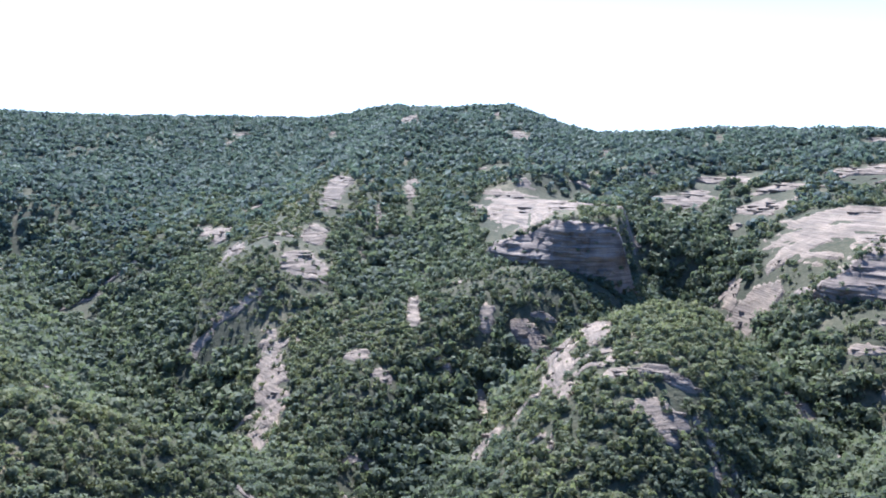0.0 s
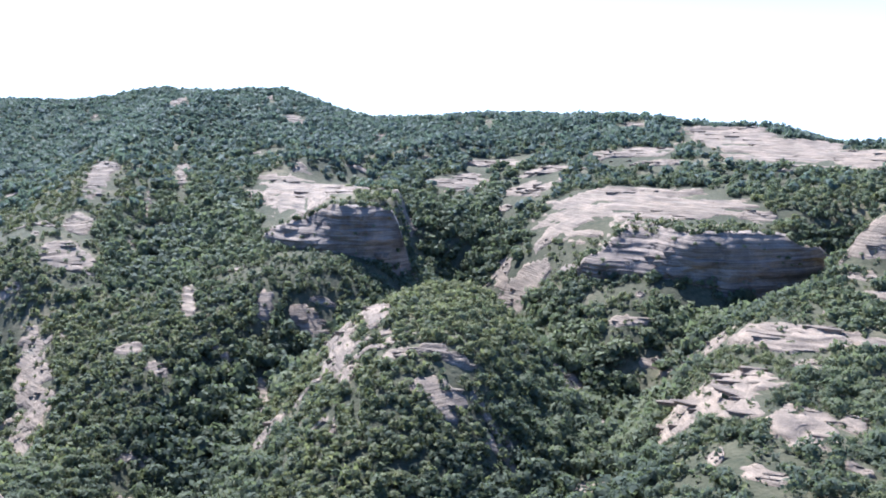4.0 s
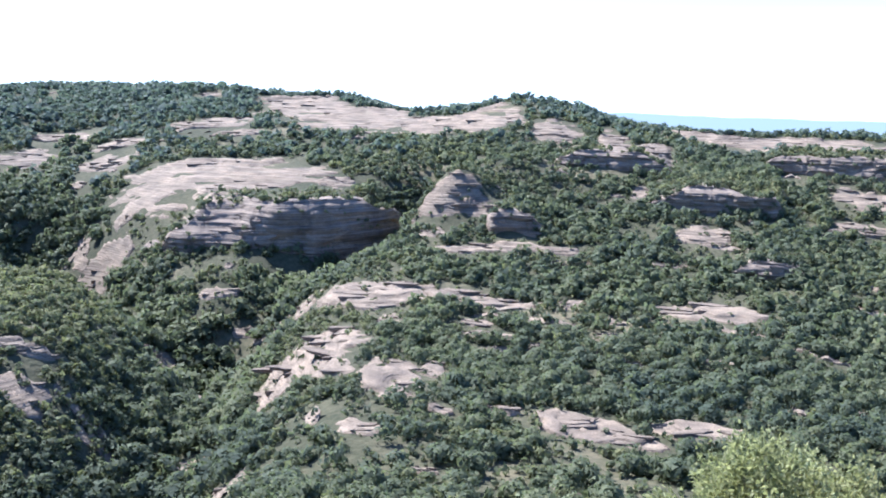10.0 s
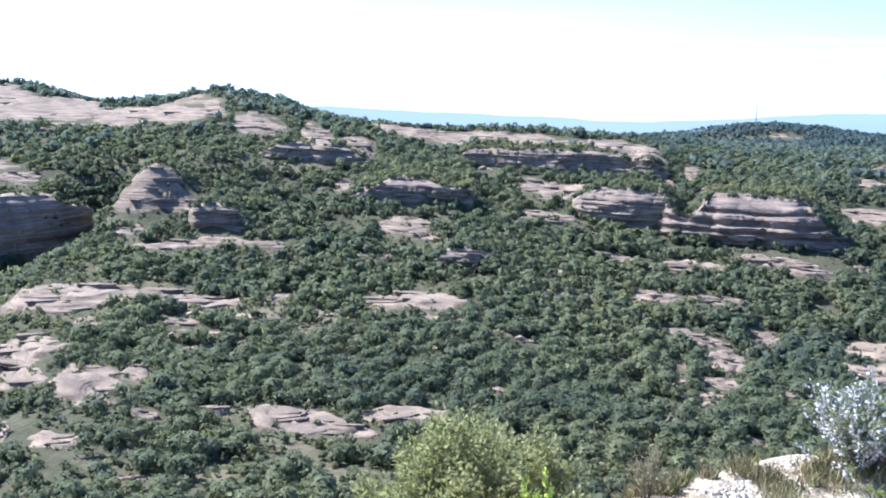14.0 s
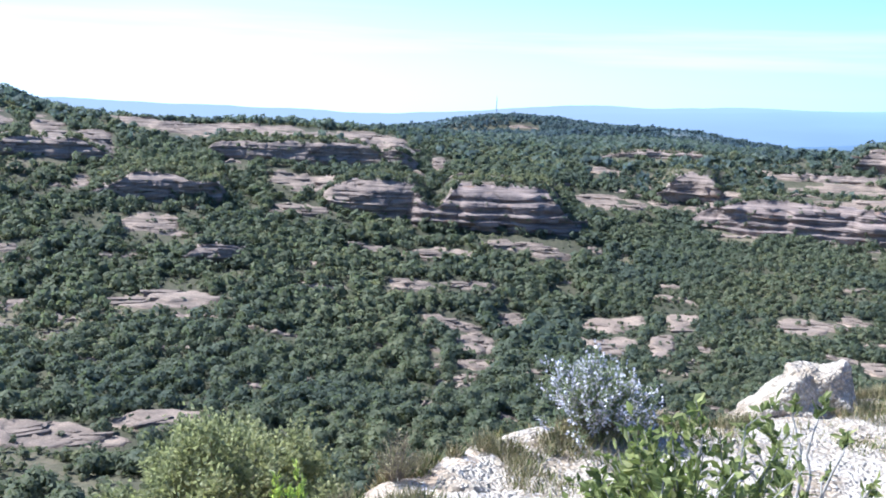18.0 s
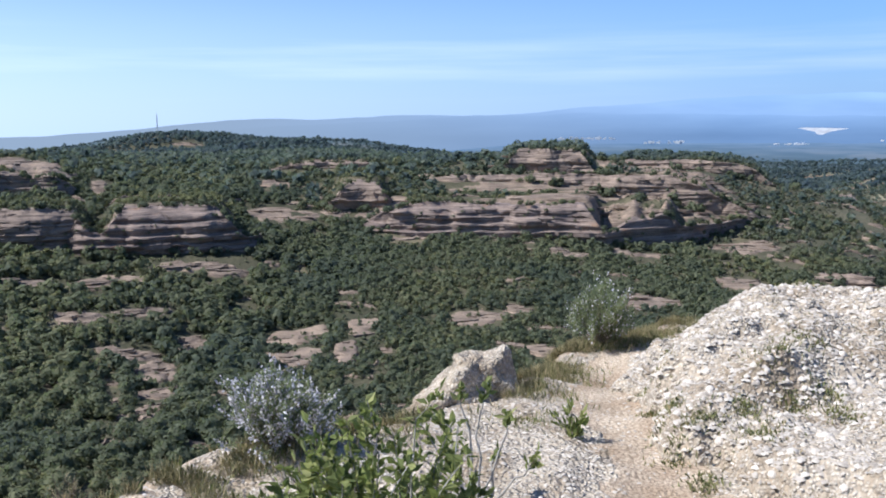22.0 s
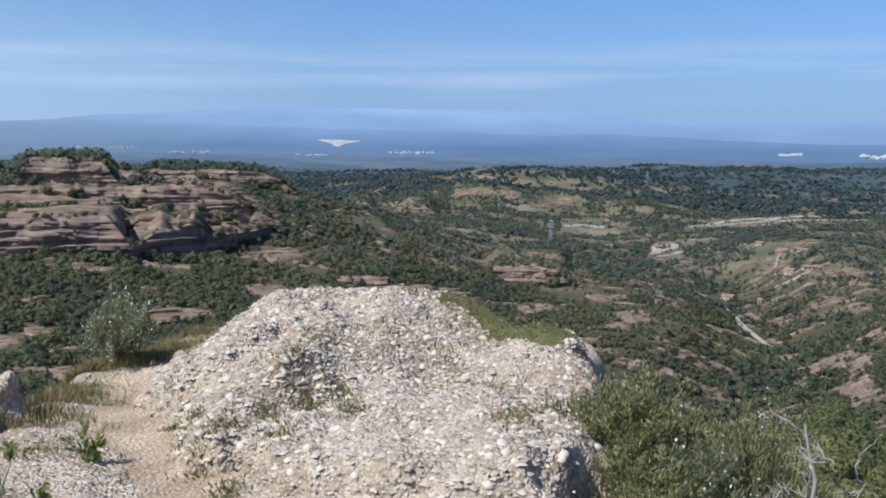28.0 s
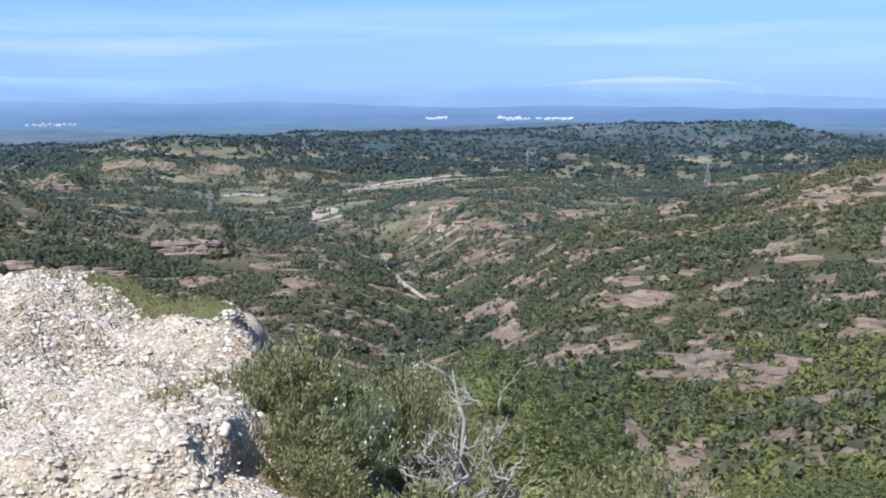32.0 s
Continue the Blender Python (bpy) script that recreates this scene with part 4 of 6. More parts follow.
slab(122.67, 388, 406, 9.5, 0.00, 0, 222)
slab(130.2, 520, 548, 14.4, 0.00, 1, 223)
slab(131.74, 627, 678, 12.6, 0.00, 1, 224)
slab(140, 185, 199, 5.8, 0.91, 0, 225)
slab(144.54, 232, 238, 7.6, 1.18, 0, 226)
slab(149.66, 212, 222, 27.1, 1.93, 1, 227)
slab(153.23, 207, 217, 10.4, 0.53, 1, 228)
slab(151.99, 201, 206, 13.7, 1.69, 0, 229)
slab(158.91, 164, 170, 8.5, 0.78, 0, 230)
slab(155.52, 181, 186, 11.8, 1.26, 0, 231)
slab(155.92, 156, 162, 14.4, 1.71, 0, 232)
slab(152.77, 161, 167, 8.2, 0.79, 0, 233)
slab(156.61, 139, 146, 6.0, 0.71, 0, 234)
slab(145.82, 304, 318, 11.0, 0.00, 0, 235)
slab(150.47, 314, 321, 6.8, 0.00, 0, 236)
slab(147.97, 333, 340, 9.2, 0.00, 0, 237)
slab(150.68, 269, 281, 8.3, 0.51, 0, 238)
slab(157.17, 229, 236, 6.5, 0.70, 0, 239)
slab(152.79, 349, 372, 8.6, 0.00, 0, 240)
slab(154.39, 428, 437, 28.0, -0.67, 0, 241)
slab(154.9, 299, 308, 7.7, 0.51, 0, 242)
slab(157.74, 241, 249, 6.8, 0.80, 0, 243)
slab(158.68, 351, 366, 10.7, 0.00, 0, 244)
slab(157.91, 452, 466, 7.8, 0.00, 0, 245)
slab(149.62, 1279, 1310, 39.6, -1.55, 0, 246)
slab(147.36, 487, 540, 15.3, -1.41, 0, 247)
slab(142.35, 403, 411, 9.9, 0.00, 0, 248)
slab(139.91, 452, 484, 15.0, -0.70, 0, 249)
slab(138.88, 400, 414, 8.3, 0.00, 0, 250)
slab(137.11, 722, 742, 36.1, -1.05, 0, 251)
slab(141.28, 802, 824, 42.7, 0.00, 0, 252)
slab(146.54, 271, 279, 6.6, 0.00, 0, 253)
slab(159.42, 269, 282, 6.8, 0.00, 0, 254)
slab(141.38, 260, 269, 6.5, 0.76, 0, 255)
slab(155.07, 378, 386, 6.9, 0.00, 0, 256)
slab(151.31, 414, 421, 7.8, 0.00, 0, 257)
slab(133.92, 436, 455, 9.2, 0.00, 0, 258)
slab(146.2, 74, 173, 3.0, 0.9, 0, 300)
slab(148, 118, 178, 9.0, 0.7, 0, 301)
slab(145, 150, 187, 3.5, 0.5, 0, 302)


bare_strips(106, 162, 240, 700, 260, 3, SANDSTONE, "small broken pale ledges scattered over the scrubby slope")
bare_strips(106, 162, 600, 2300, 800, 4, SANDSTONE, "pale ledges and field banks scattered over the plain")
bare_strips(126, 162, 230, 900, 90, 5, RED_ROCK, "small reddish ledges scattered over the scrubby slope")
bare_strips(40, 106, 260, 620, 90, 6, SANDSTONE, "small pale ledges showing between the oaks")
bare_strips(-25, 40, 260, 800, 70, 7, SANDSTONE, "small grey ledges showing between the oaks")


# roads and tracks of the plain
ROADS = []


def road(wide, *places):
    """Notes a road's width, and the bearing and distance of each bend."""
    ROADS.append((wide, places))


road(14, 128.6, 1290, 130.4, 1330, 132.0, 1345, 133.6, 1400, 135.4, 1450, 137.4, 1470)
road(14, 131.54, 1321, 133.61, 1482, 135.63, 1634, 137.59, 1677)
road(10, 126.18, 1017, 127.59, 1049, 126.96, 1085)
road(2, 130.43, 686, 131.30, 594, 132.35, 563, 133.23, 541)
road(10, 126.45, 944, 127.67, 1005)
road(14, 120.97, 1250, 122.12, 1273, 123.44, 1267)
road(16, 127.89, 1272, 129.86, 1360, 131.71, 1391, 133.10, 1457, 134.64, 1630)
road(14, 135.97, 1670, 137.53, 1710, 139.07, 1672)
road(2.4, 132.92, 822, 133.25, 921, 134.21, 893)
road(2.4, 134.75, 762, 133.89, 756, 132.76, 762)
road(2, 130.07, 694, 130.64, 781)
road(10, 126.05, 990, 126.48, 1024, 126.22, 1081)
road(2, 130.13, 673, 131.27, 583, 132.58, 556)
road(3.2, 16.03, 477, 16.29, 439, 17.22, 449)


def clear_roads():
    for wide, places in ROADS:
        b, d = np.array(places[0::2]), np.array(places[1::2])
        s = np.linspace(0, len(b) - 1, 400)
        bs, ds = np.interp(s, range(len(b)), b), np.interp(s, range(len(d)), d)
        for off in np.linspace(-0.045 if d[0] > 900 else -0.006, 0.006, 14):
            i = np.clip(np.round((bs + 180) / 0.25).astype(int), 0, len(B_GRID) - 1)
            j = np.clip(np.searchsorted(D_GRID, ds * (1 + off)), 0, len(D_GRID) - 1)
            TAKEN[i, j] = True


clear_roads()


# ---- woods: every crown is a cluster of ragged lumps on a short stem ----
rng = np.random.default_rng(5)


def crown_kind(sprays, seed, size=0.3, lobes=5):
    """A ragged crown about one unit wide on z = 0: leafy sprays, each one small triangle, over a few uneven lobes."""
    g = np.random.default_rng(seed)
    mid = np.stack([0.24 * g.normal(size=lobes).clip(-1, 1), 0.24 * g.normal(size=lobes).clip(-1, 1), g.uniform(0.34, 0.62, lobes)], 1)
    mid[0] = (0, 0, 0.5)
    fat = g.uniform(0.22, 0.36, lobes)
    fat[0] = 0.38
    which = g.integers(0, lobes, sprays)
    way = g.normal(size=(sprays, 3)) + np.array([0, 0, 0.35])
    way /= np.linalg.norm(way, axis=1, keepdims=True)
    at = mid[which] + way * (fat[which] * g.uniform(0.75, 1.08, sprays))[:, None] * np.array([1, 1, 1.05])
    at[:, 2] = np.maximum(at[:, 2], 0.06)
    face = way + 0.45 * g.normal(size=(sprays, 3)).clip(-1.2, 1.2)
    face /= np.linalg.norm(face, axis=1, keepdims=True)
    u = np.cross(face, g.normal(size=(sprays, 3)))
    u /= np.linalg.norm(u, axis=1, keepdims=True)
    w = np.cross(face, u)
    soft = at - np.array([0, 0, 0.30])
    soft = soft / (np.linalg.norm(soft, axis=1, keepdims=True) + 1e-9) + 0.8 * way + 0.35 * face
    soft /= np.linalg.norm(soft, axis=1, keepdims=True)
    vs = []
    for k in range(3):
        t = 2.094 * k + g.uniform(-0.45, 0.45, sprays)
        r = size * 0.62 * g.uniform(0.65, 1.35, sprays)
        vs.append(at + u * (r * np.cos(t))[:, None] + w * (r * np.sin(t))[:, None])
    return np.stack(vs, 1).reshape(-1, 3), np.arange(3 * sprays).reshape(-1, 3), np.repeat(soft, 3, 0)


def plant_wood(name, places, sizes, kinds, mat, label):
    """One mesh of many crowns: places (n, 3), sizes (n,)."""
    n = len(places)
    which = rng.integers(0, len(kinds), n)
    turn = rng.uniform(0, 6.283, n)
    tall = rng.uniform(0.68, 1.12, n)
    vs, fs, ns, base = [], [], [], 0
    for k, (kv, kf, kn) in enumerate(kinds):
        m = which == k
        c, s = np.cos(turn[m])[:, None], np.sin(turn[m])[:, None]
        sz = sizes[m][:, None]
        x = (kv[None, :, 0] * c - kv[None, :, 1] * s) * sz + places[m, 0:1]
        y = (kv[None, :, 0] * s + kv[None, :, 1] * c) * sz + places[m, 1:2]
        z = kv[None, :, 2] * sz * tall[m][:, None] + places[m, 2:3]
        v = np.stack([x, y, z], 2).reshape(-1, 3)
        f = (kf[None] + (np.arange(m.sum()) * len(kv))[:, None, None]).reshape(-1, 3) + base
        base += len(v)
        vs.append(v)
        fs.append(f)
        ns.append(np.stack([kn[None, :, 0] * c - kn[None, :, 1] * s, kn[None, :, 0] * s + kn[None, :, 1] * c, 0 * c + kn[None, :, 2]], 2).reshape(-1, 3))
    me = mesh_of(name, np.vstack(vs), np.vstack(fs), mat)
    # each spray is shaded as part of its rounded crown
    rounded = me.attributes.new("custom_normal", "FLOAT_VECTOR", "POINT")
    rounded.data.foreach_set("vector", np.vstack(ns).astype(np.float32).ravel())
    ob = new(name, me)
    tagged(ob, label, "trees", kind="stuff")


def open_to_sight():
    """Which parts of the land can be seen from the lookout's rim; the hidden hollows get a thinner wood."""
    slope = (LAND + 5.0 - 1.6) / D_GRID[None, :]
    bare = (LAND - 1.6) / D_GRID[None, :]
    bare[:, D_GRID < 25] = -9
    return slope >= np.maximum.accumulate(bare, 1) - 0.002


SEEN = open_to_sight()


def scatter(d0, d1, b0, b1, spacing, hidden=0.1, limit=0.95, stray=0.0, low=False):
    n = int(radians(b1 - b0) / 2 * (d1 * d1 - d0 * d0) / spacing ** 2)
    b = rng.uniform(b0, b1, n)
    d = np.sqrt(rng.uniform(d0 * d0, d1 * d1, n))
    x, y = polar(b, d)
    i = np.clip(np.round((b + 180) / 0.25).astype(int), 0, len(B_GRID) - 1)
    j = np.clip(np.searchsorted(D_GRID, d), 0, len(D_GRID) - 1)
    clear = (1 + 0.5 * smooth((b - 104) / 8)) * (fbm(x / 38, y / 38, 31, 3) + 0.6 * fbm(x / 9, y / 9, 37, 2)) + 0.5 * fbm(x / 140, y / 140, 35, 2) * smooth((b - 104) / 8)
    # the right-hand side is open scrub
    open_land = 0.34 * smooth((b - 106) / 22) + (0.52 - 0.20 * smooth((b - 138) / 8)) * smooth((d - 480) / 300) * smooth((b - 104) / 14) * smooth((1500 - d) / 400)
    shut = TAKEN[i, j] if low else TAKEN[i, j] | FRONT[i, j] & (fbm(x / 11, y / 11, 43, 2) > -0.35)
    keep = (~shut | (rng.uniform(0, 1, n) < stray)) & (clear < limit - open_land) & (SEEN[i, j] | (rng.uniform(0, 1, n) < hidden))
    b, d, x, y = b[keep], d[keep], x[keep], y[keep]
    return np.stack([x, y, ground(b, d) - 0.5], 1), d


KINDS_NEAR = [crown_kind(105, 40 + k, 0.185, 7) for k in range(9)]
KINDS_MID = [crown_kind(36, 60 + k, 0.31, 6) for k in range(9)]
KINDS_FAR = [crown_kind(13, 80 + k, 0.50, 3) for k in range(9)]
KINDS_LOW = [crown_kind(9, 90 + k, 0.56, 3) for k in range(9)]


def relief_at(p):
    b, d = np.degrees(np.arctan2(p[:, 0], p[:, 1])), np.hypot(p[:, 0], p[:, 1])
    i = np.clip(np.round((b + 180) / 0.25).astype(int), 0, len(B_GRID) - 1)
    j = np.clip(np.searchsorted(D_GRID, d), 0, len(D_GRID) - 1)
    return RELIEF[i, j], b


def thin_out(p, d, d0, d1):
    """Keeps ever fewer trees from distance d0 to d1 (or ever more, if d1 is the nearer)."""
    keep = rng.uniform(0, 1, len(d)) < np.clip((d1 - d) / (d1 - d0), 0, 1)
    return p[keep], d[keep]


def grow(d0, d1, b0, b1, spacing, kinds, words, fade, hidden=0.1):
    """Holm oaks, tall and dark in the hollows; smaller and more olive on the spurs."""
    p, d = thin_out(*scatter(d0, d1, b0, b1, spacing, hidden), fade, d1)
    lie, b = relief_at(p)
    hollow, crest = smooth(-lie / 7), smooth(lie / 6)
    young = smooth((b - 74) / 8) * smooth((112 - b) / 8)
    size = rng.uniform(3.0, 6.6, len(p)) * (1 - 0.30 * young) * (1 + 0.35 * hollow - 0.30 * crest) * (1 - 0.34 * smooth((b - 104) / 16))
    olive = rng.uniform(0, 1, len(p)) < 0.10 + 0.62 * crest - 0.3 * hollow + 0.45 * smooth((b - 122) / 12) * smooth((330 - d) / 80) + 0.35 * fbm(p[:, 0] / 60, p[:, 1] / 60, 47, 3)
    plant_wood("holm_oak_wood", p[~olive], size[~olive], kinds, OAK, "dense dark green holm oak wood " + words)
    plant_wood("olive_green_wood", p[olive], 0.85 * size[olive], kinds, SPUR_OAK, "lighter olive-green oaks and pines " + words)


grow(150, 330, -32, 163, 3.2, KINDS_NEAR, "on the near slope", 329)
grow(230, 560, 74, 112, 3.4, KINDS_MID, "in a young stand below the terraces", 520)
grow(330, 860, -32, 163, 3.3, KINDS_MID, "across the valley", 580)
p, d = scatter(225, 440, -30, 22, 3.3, 0.1, 1.6, 0.05, True)
plant_wood("spur_scrub", p, rng.uniform(1.8, 4.4, len(p)), KINDS_MID, SPUR_OAK, "olive-green young oaks and scrub on the steep spurs")
p, d = scatter(130, 520, -32, 163, 3.1, 0.03, 1.6, 0.22, True)
plant_wood("low_scrub", p + np.array([0, 0, 0.35]), rng.uniform(0.9, 3.0, len(p)), KINDS_LOW, SCRUB, "low olive-green scrub between the trees")
p, d = scatter(560, 1500, 98, 163, 4.6, 0.02, 1.5, 0.2, True)
plant_wood("low_scrub", p + np.array([0, 0, 0.35]), rng.uniform(1.3, 3.4, len(p)), KINDS_LOW, PLAIN_SCRUB, "grey-green scrub dotted over the plain")
p = np.array(LEDGE_TREES)
plant_wood("ledge_shrubs", p[:, :3], p[:, 3], KINDS_MID, OAK, "dark green shrubs and small oaks on cliff ledges")
# the woods farther out carry their haze in the leaf colour
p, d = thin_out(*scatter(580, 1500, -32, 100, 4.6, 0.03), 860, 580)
plant_wood("ridge_wood", p, rng.uniform(3.6, 7.6, len(p)), KINDS_FAR, HAZED_OAK, "wood on the far ridge, leaves coloured blue-green for haze")
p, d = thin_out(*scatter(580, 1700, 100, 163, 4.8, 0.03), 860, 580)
plant_wood("plain_wood", p, rng.uniform(2.6, 6.0, len(p)), KINDS_FAR, HAZED_OAK, "scattered pines and oaks on the plain, leaves greyed for haze")
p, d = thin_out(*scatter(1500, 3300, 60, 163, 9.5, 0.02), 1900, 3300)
plant_wood("plain_wood", p, rng.uniform(5.0, 12.0, len(p)), KINDS_FAR, HAZED_PLAIN_OAK, "distant woods of the plain, leaves coloured blue-grey for haze")
p, d = scatter(128, 240, 126, 163, 2.3, 0.2, 2.2, 0.1, True)
plant_wood("low_scrub", p + np.array([0, 0, 0.3]), rng.uniform(0.9, 3.0, len(p)), KINDS_MID, FRESH_SCRUB, "fresh olive-green scrub in the hollow below the lookout")
p, d = scatter(7, 135, 126, 163, 1.15, 0.2, 2.7, 0.0, True)
near = smooth((d - 5) / 25)
sizes = (0.35 + 0.75 * near) * rng.uniform(0.6, 1.6, len(p))
for m, kinds in ((d < 50, [crown_kind(260, 120 + k, 0.10, 7) for k in range(6)]), (d >= 50, [crown_kind(90, 130 + k, 0.19, 6) for k in range(6)])):
    plant_wood("hillside_scrub", p[m] + np.array([0, 0, 0.25]), sizes[m], kinds, FRESH_SCRUB, "fresh green low scrub on the slope below the lookout")


# ---- the lookout: a conglomerate ledge with a trodden path, a rock dome, shrubs ----
def make_conglomerate(name, tone):
    """Pebbles in pale cement, at two sizes, with lichen."""
    m, n, l, b = material(name, 0.9)
    co = n.new("ShaderNodeTexCoord")
    heights, colours = [], []
    for scale in (22.0, 48.0):
        warp = n.new("ShaderNodeTexVoronoi")
        warp.feature, warp.inputs["Scale"].default_value = "F1", scale
        warp.inputs["Randomness"].default_value = 1.0
        l.new(co.outputs["Object"], warp.inputs["Vector"])
        heights.append(ramp_node(n, l, warp.outputs["Distance"], (0.15, (1, 1, 1)), (0.62, (0, 0, 0))))
        grey = n.new("ShaderNodeRGBToBW")
        l.new(warp.outputs["Color"], grey.inputs["Color"])
        colours.append(ramp_node(n, l, grey.outputs["Val"], (0.2, tuple(c * 0.72 for c in tone)), (0.5, tone), (0.8, tuple(min(0.9, c * 1.3) for c in tone))))
    mix = blend_node(n, l, colours[0], colours[1], noise_node(n, l, 6.0, 3))
    joint = blend_node(n, l, (0.62, 0.57, 0.50), (1, 1, 1), heights[1])
    dirt = ramp_node(n, l, noise_node(n, l, 2.1, 6, distortion=0.6), (0.36, (0.60, 0.54, 0.46)), (0.52, (1, 1, 1)), (0.75, (1.1, 1.1, 1.1)))
    lichen = ramp_node(n, l, noise_node(n, l, 7.0, 5), (0.60, (1, 1, 1)), (0.72, (0.62, 0.62, 0.60)))
    l.new(blend_node(n, l, blend_node(n, l, blend_node(n, l, mix, joint, 0.8, "MULTIPLY"), dirt, 0.8, "MULTIPLY"), lichen, 0.8, "MULTIPLY"), b.inputs["Base Color"])
    h = blend_node(n, l, heights[0], heights[1], 0.45)
    h = blend_node(n, l, h, noise_node(n, l, 90.0, 3), 0.2)
    bump_node(n, l, b, h, 1.0, 0.03)
    return m


def make_earth():
    m, n, l, b = material("trodden_earth", 1.0)
    base = ramp_node(n, l, noise_node(n, l, 3.0, 6), (0.35, (0.37, 0.275, 0.185)), (0.65, (0.52, 0.42, 0.31)))
    grit = ramp_node(n, l, noise_node(n, l, 60.0, 3), (0.38, (0.7, 0.66, 0.62)), (0.62, (1.2, 1.2, 1.2)))
    l.new(blend_node(n, l, base, grit, 1.0, "MULTIPLY"), b.inputs["Base Color"])
    bump_node(n, l, b, noise_node(n, l, 45.0, 4), 0.9, 0.02)
    return m


def make_plain(name, low, high, scale=8.0, roughness=0.7):
    m, n, l, b = material(name, roughness)
    geo = n.new("ShaderNodeNewGeometry")
    tint = ramp_node(n, l, geo.outputs["Random Per Island"], (0.0, low), (1.0, high))
    l.new(blend_node(n, l, tint, ramp_node(n, l, noise_node(n, l, scale, 4), (0.3, (0.75, 0.75, 0.75)), (0.7, (1.2, 1.2, 1.2))), 1.0, "MULTIPLY"), b.inputs["Base Color"])
    return m


PEBBLY = make_conglomerate("white_pebble_conglomerate", (0.575, 0.495, 0.395))
EARTH = make_earth()
PEBBLE = make_plain("pebble_stone", (0.36, 0.305, 0.245), (0.63, 0.55, 0.455), 30.0, 0.9)
TURF = make_plain("short_turf", (0.095, 0.115, 0.035), (0.23, 0.22, 0.08), 9.0)
SOD = make_plain("mossy_sod", (0.085, 0.09, 0.036), (0.15, 0.135, 0.06), 5.0, 0.95)
DRY_GRASS = make_plain("dry_grass", (0.16, 0.15, 0.06), (0.42, 0.33, 0.18), 9.0)
TWIG = make_plain("brown_twig", (0.16, 0.12, 0.085), (0.27, 0.215, 0.16), 20.0)
DEADWOOD = make_plain("bleached_deadwood", (0.20, 0.178, 0.15), (0.42, 0.385, 0.335), 25.0)
ROSEMARY_LEAF = make_leaf("rosemary_leaf", (0.18, 0.20, 0.12), (0.27, 0.29, 0.17), (0.37, 0.385, 0.25), 20.0)
ROSEMARY_FLOWER = make_plain("rosemary_flower", (0.48, 0.435, 0.43), (0.68, 0.63, 0.61), 20.0)
LIGHT_LEAF = make_leaf("light_olive_leaf", (0.19, 0.195, 0.10), (0.31, 0.305, 0.155), (0.46, 0.44, 0.25), 8.0)
BROAD_LEAF = make_leaf("broad_green_leaf", (0.105, 0.13, 0.045), (0.225, 0.25, 0.085), (0.42, 0.415, 0.19), 15.0)
HEATH_LEAF = make_leaf("heath_leaf", (0.14, 0.155, 0.078), (0.27, 0.27, 0.135), (0.50, 0.44, 0.265), 15.0)
SPURGE = make_plain("bright_spurge", (0.40, 0.47, 0.07), (0.60, 0.66, 0.14), 15.0)


def part(name, me, parent, label=""):
    ob = new(name, me)
    ob.parent = parent
    if label:
        ob["label"] = label
    return ob


def thing(name, place, label, category, group=""):
    ob = new(name)
    ob.location = place
    return tagged(ob, label, category, group)


PATH_LINE = ((-2, 3, 4.5, 5.3, 6.2, 7.2, 8.3), (0.0, -0.65, -0.86, -0.78, -0.70, -0.85, -1.2))
LEFT_RIM = ((-4, 2.4), (1, 2.5), (2.5, 2.2), (3.6, 1.85), (4.3, 1.72), (4.75, 1.60), (5.15, 1.30), (5.8, 0.55), (6.5, 0.10), (7.3, -0.32), (8.2, -0.85), (9.0, -1.5), (9.4, -2.2))
RIGHT_RIM = ((-4, -4.2), (2.2, -2.9), (3.2, -2.45), (3.9, -2.4), (4.6, -2.75), (5.3, -3.35), (6.2, -3.9), (7.0, -4.4), (8.2, -4.3), (9.0, -3.4), (9.4, -2.4))


def rims(x):
    return np.interp(x, *zip(*LEFT_RIM)), np.interp(x, *zip(*RIGHT_RIM))


def dome(x, y):
    """Height of the rock dome above the ledge."""
    def bump(cx, cy, rx, ry, turn, sharp):
        c, s = math.cos(turn), math.sin(turn)
        u, v = ((x - cx) * c + (y - cy) * s) / rx, (-(x - cx) * s + (y - cy) * c) / ry
        r = np.sqrt(u * u + v * v) + 0.14 * fbm(x * 1.3, y * 1.3, 77, 3) + 0.05 * fbm(x * 6, y * 6, 78, 2)
        return smooth((1 - r) / sharp)
    # a low front lobe, and behind a crease the steeper main lobe
    h = 0.16 * bump(5.75, -2.15, 2.0, 1.25, -0.12, 0.10)
    s = x - 5.22 - 0.30 * (-1.05 - y) + 0.06 * fbm(x * 2.1, y * 2.1, 79, 3)
    away = smooth((-1.45 - y) / 0.9)
    front = smooth((s + 0.5 * away) / (0.22 + 1.5 * away))
    lobe = bump(6.50, -2.17, 2.35, 1.30, -0.06, 0.32)
    h = h + 0.19 * front * lobe - 0.035 * np.exp(-((s + 0.02) / 0.08) ** 2) * (1 - smooth((-1.3 - y) / 1.0)) * lobe
    h = h + 0.11 * front * bump(6.95, -2.05, 1.9, 1.25, -0.2, 0.9)
    h = h + 0.11 * bump(5.55, -3.25, 0.55, 0.42, 0.3, 0.5) + 0.13 * bump(6.55, -3.05, 1.35, 0.9, 0.0, 0.5) * (1 - 0.6 * lobe)
    return h


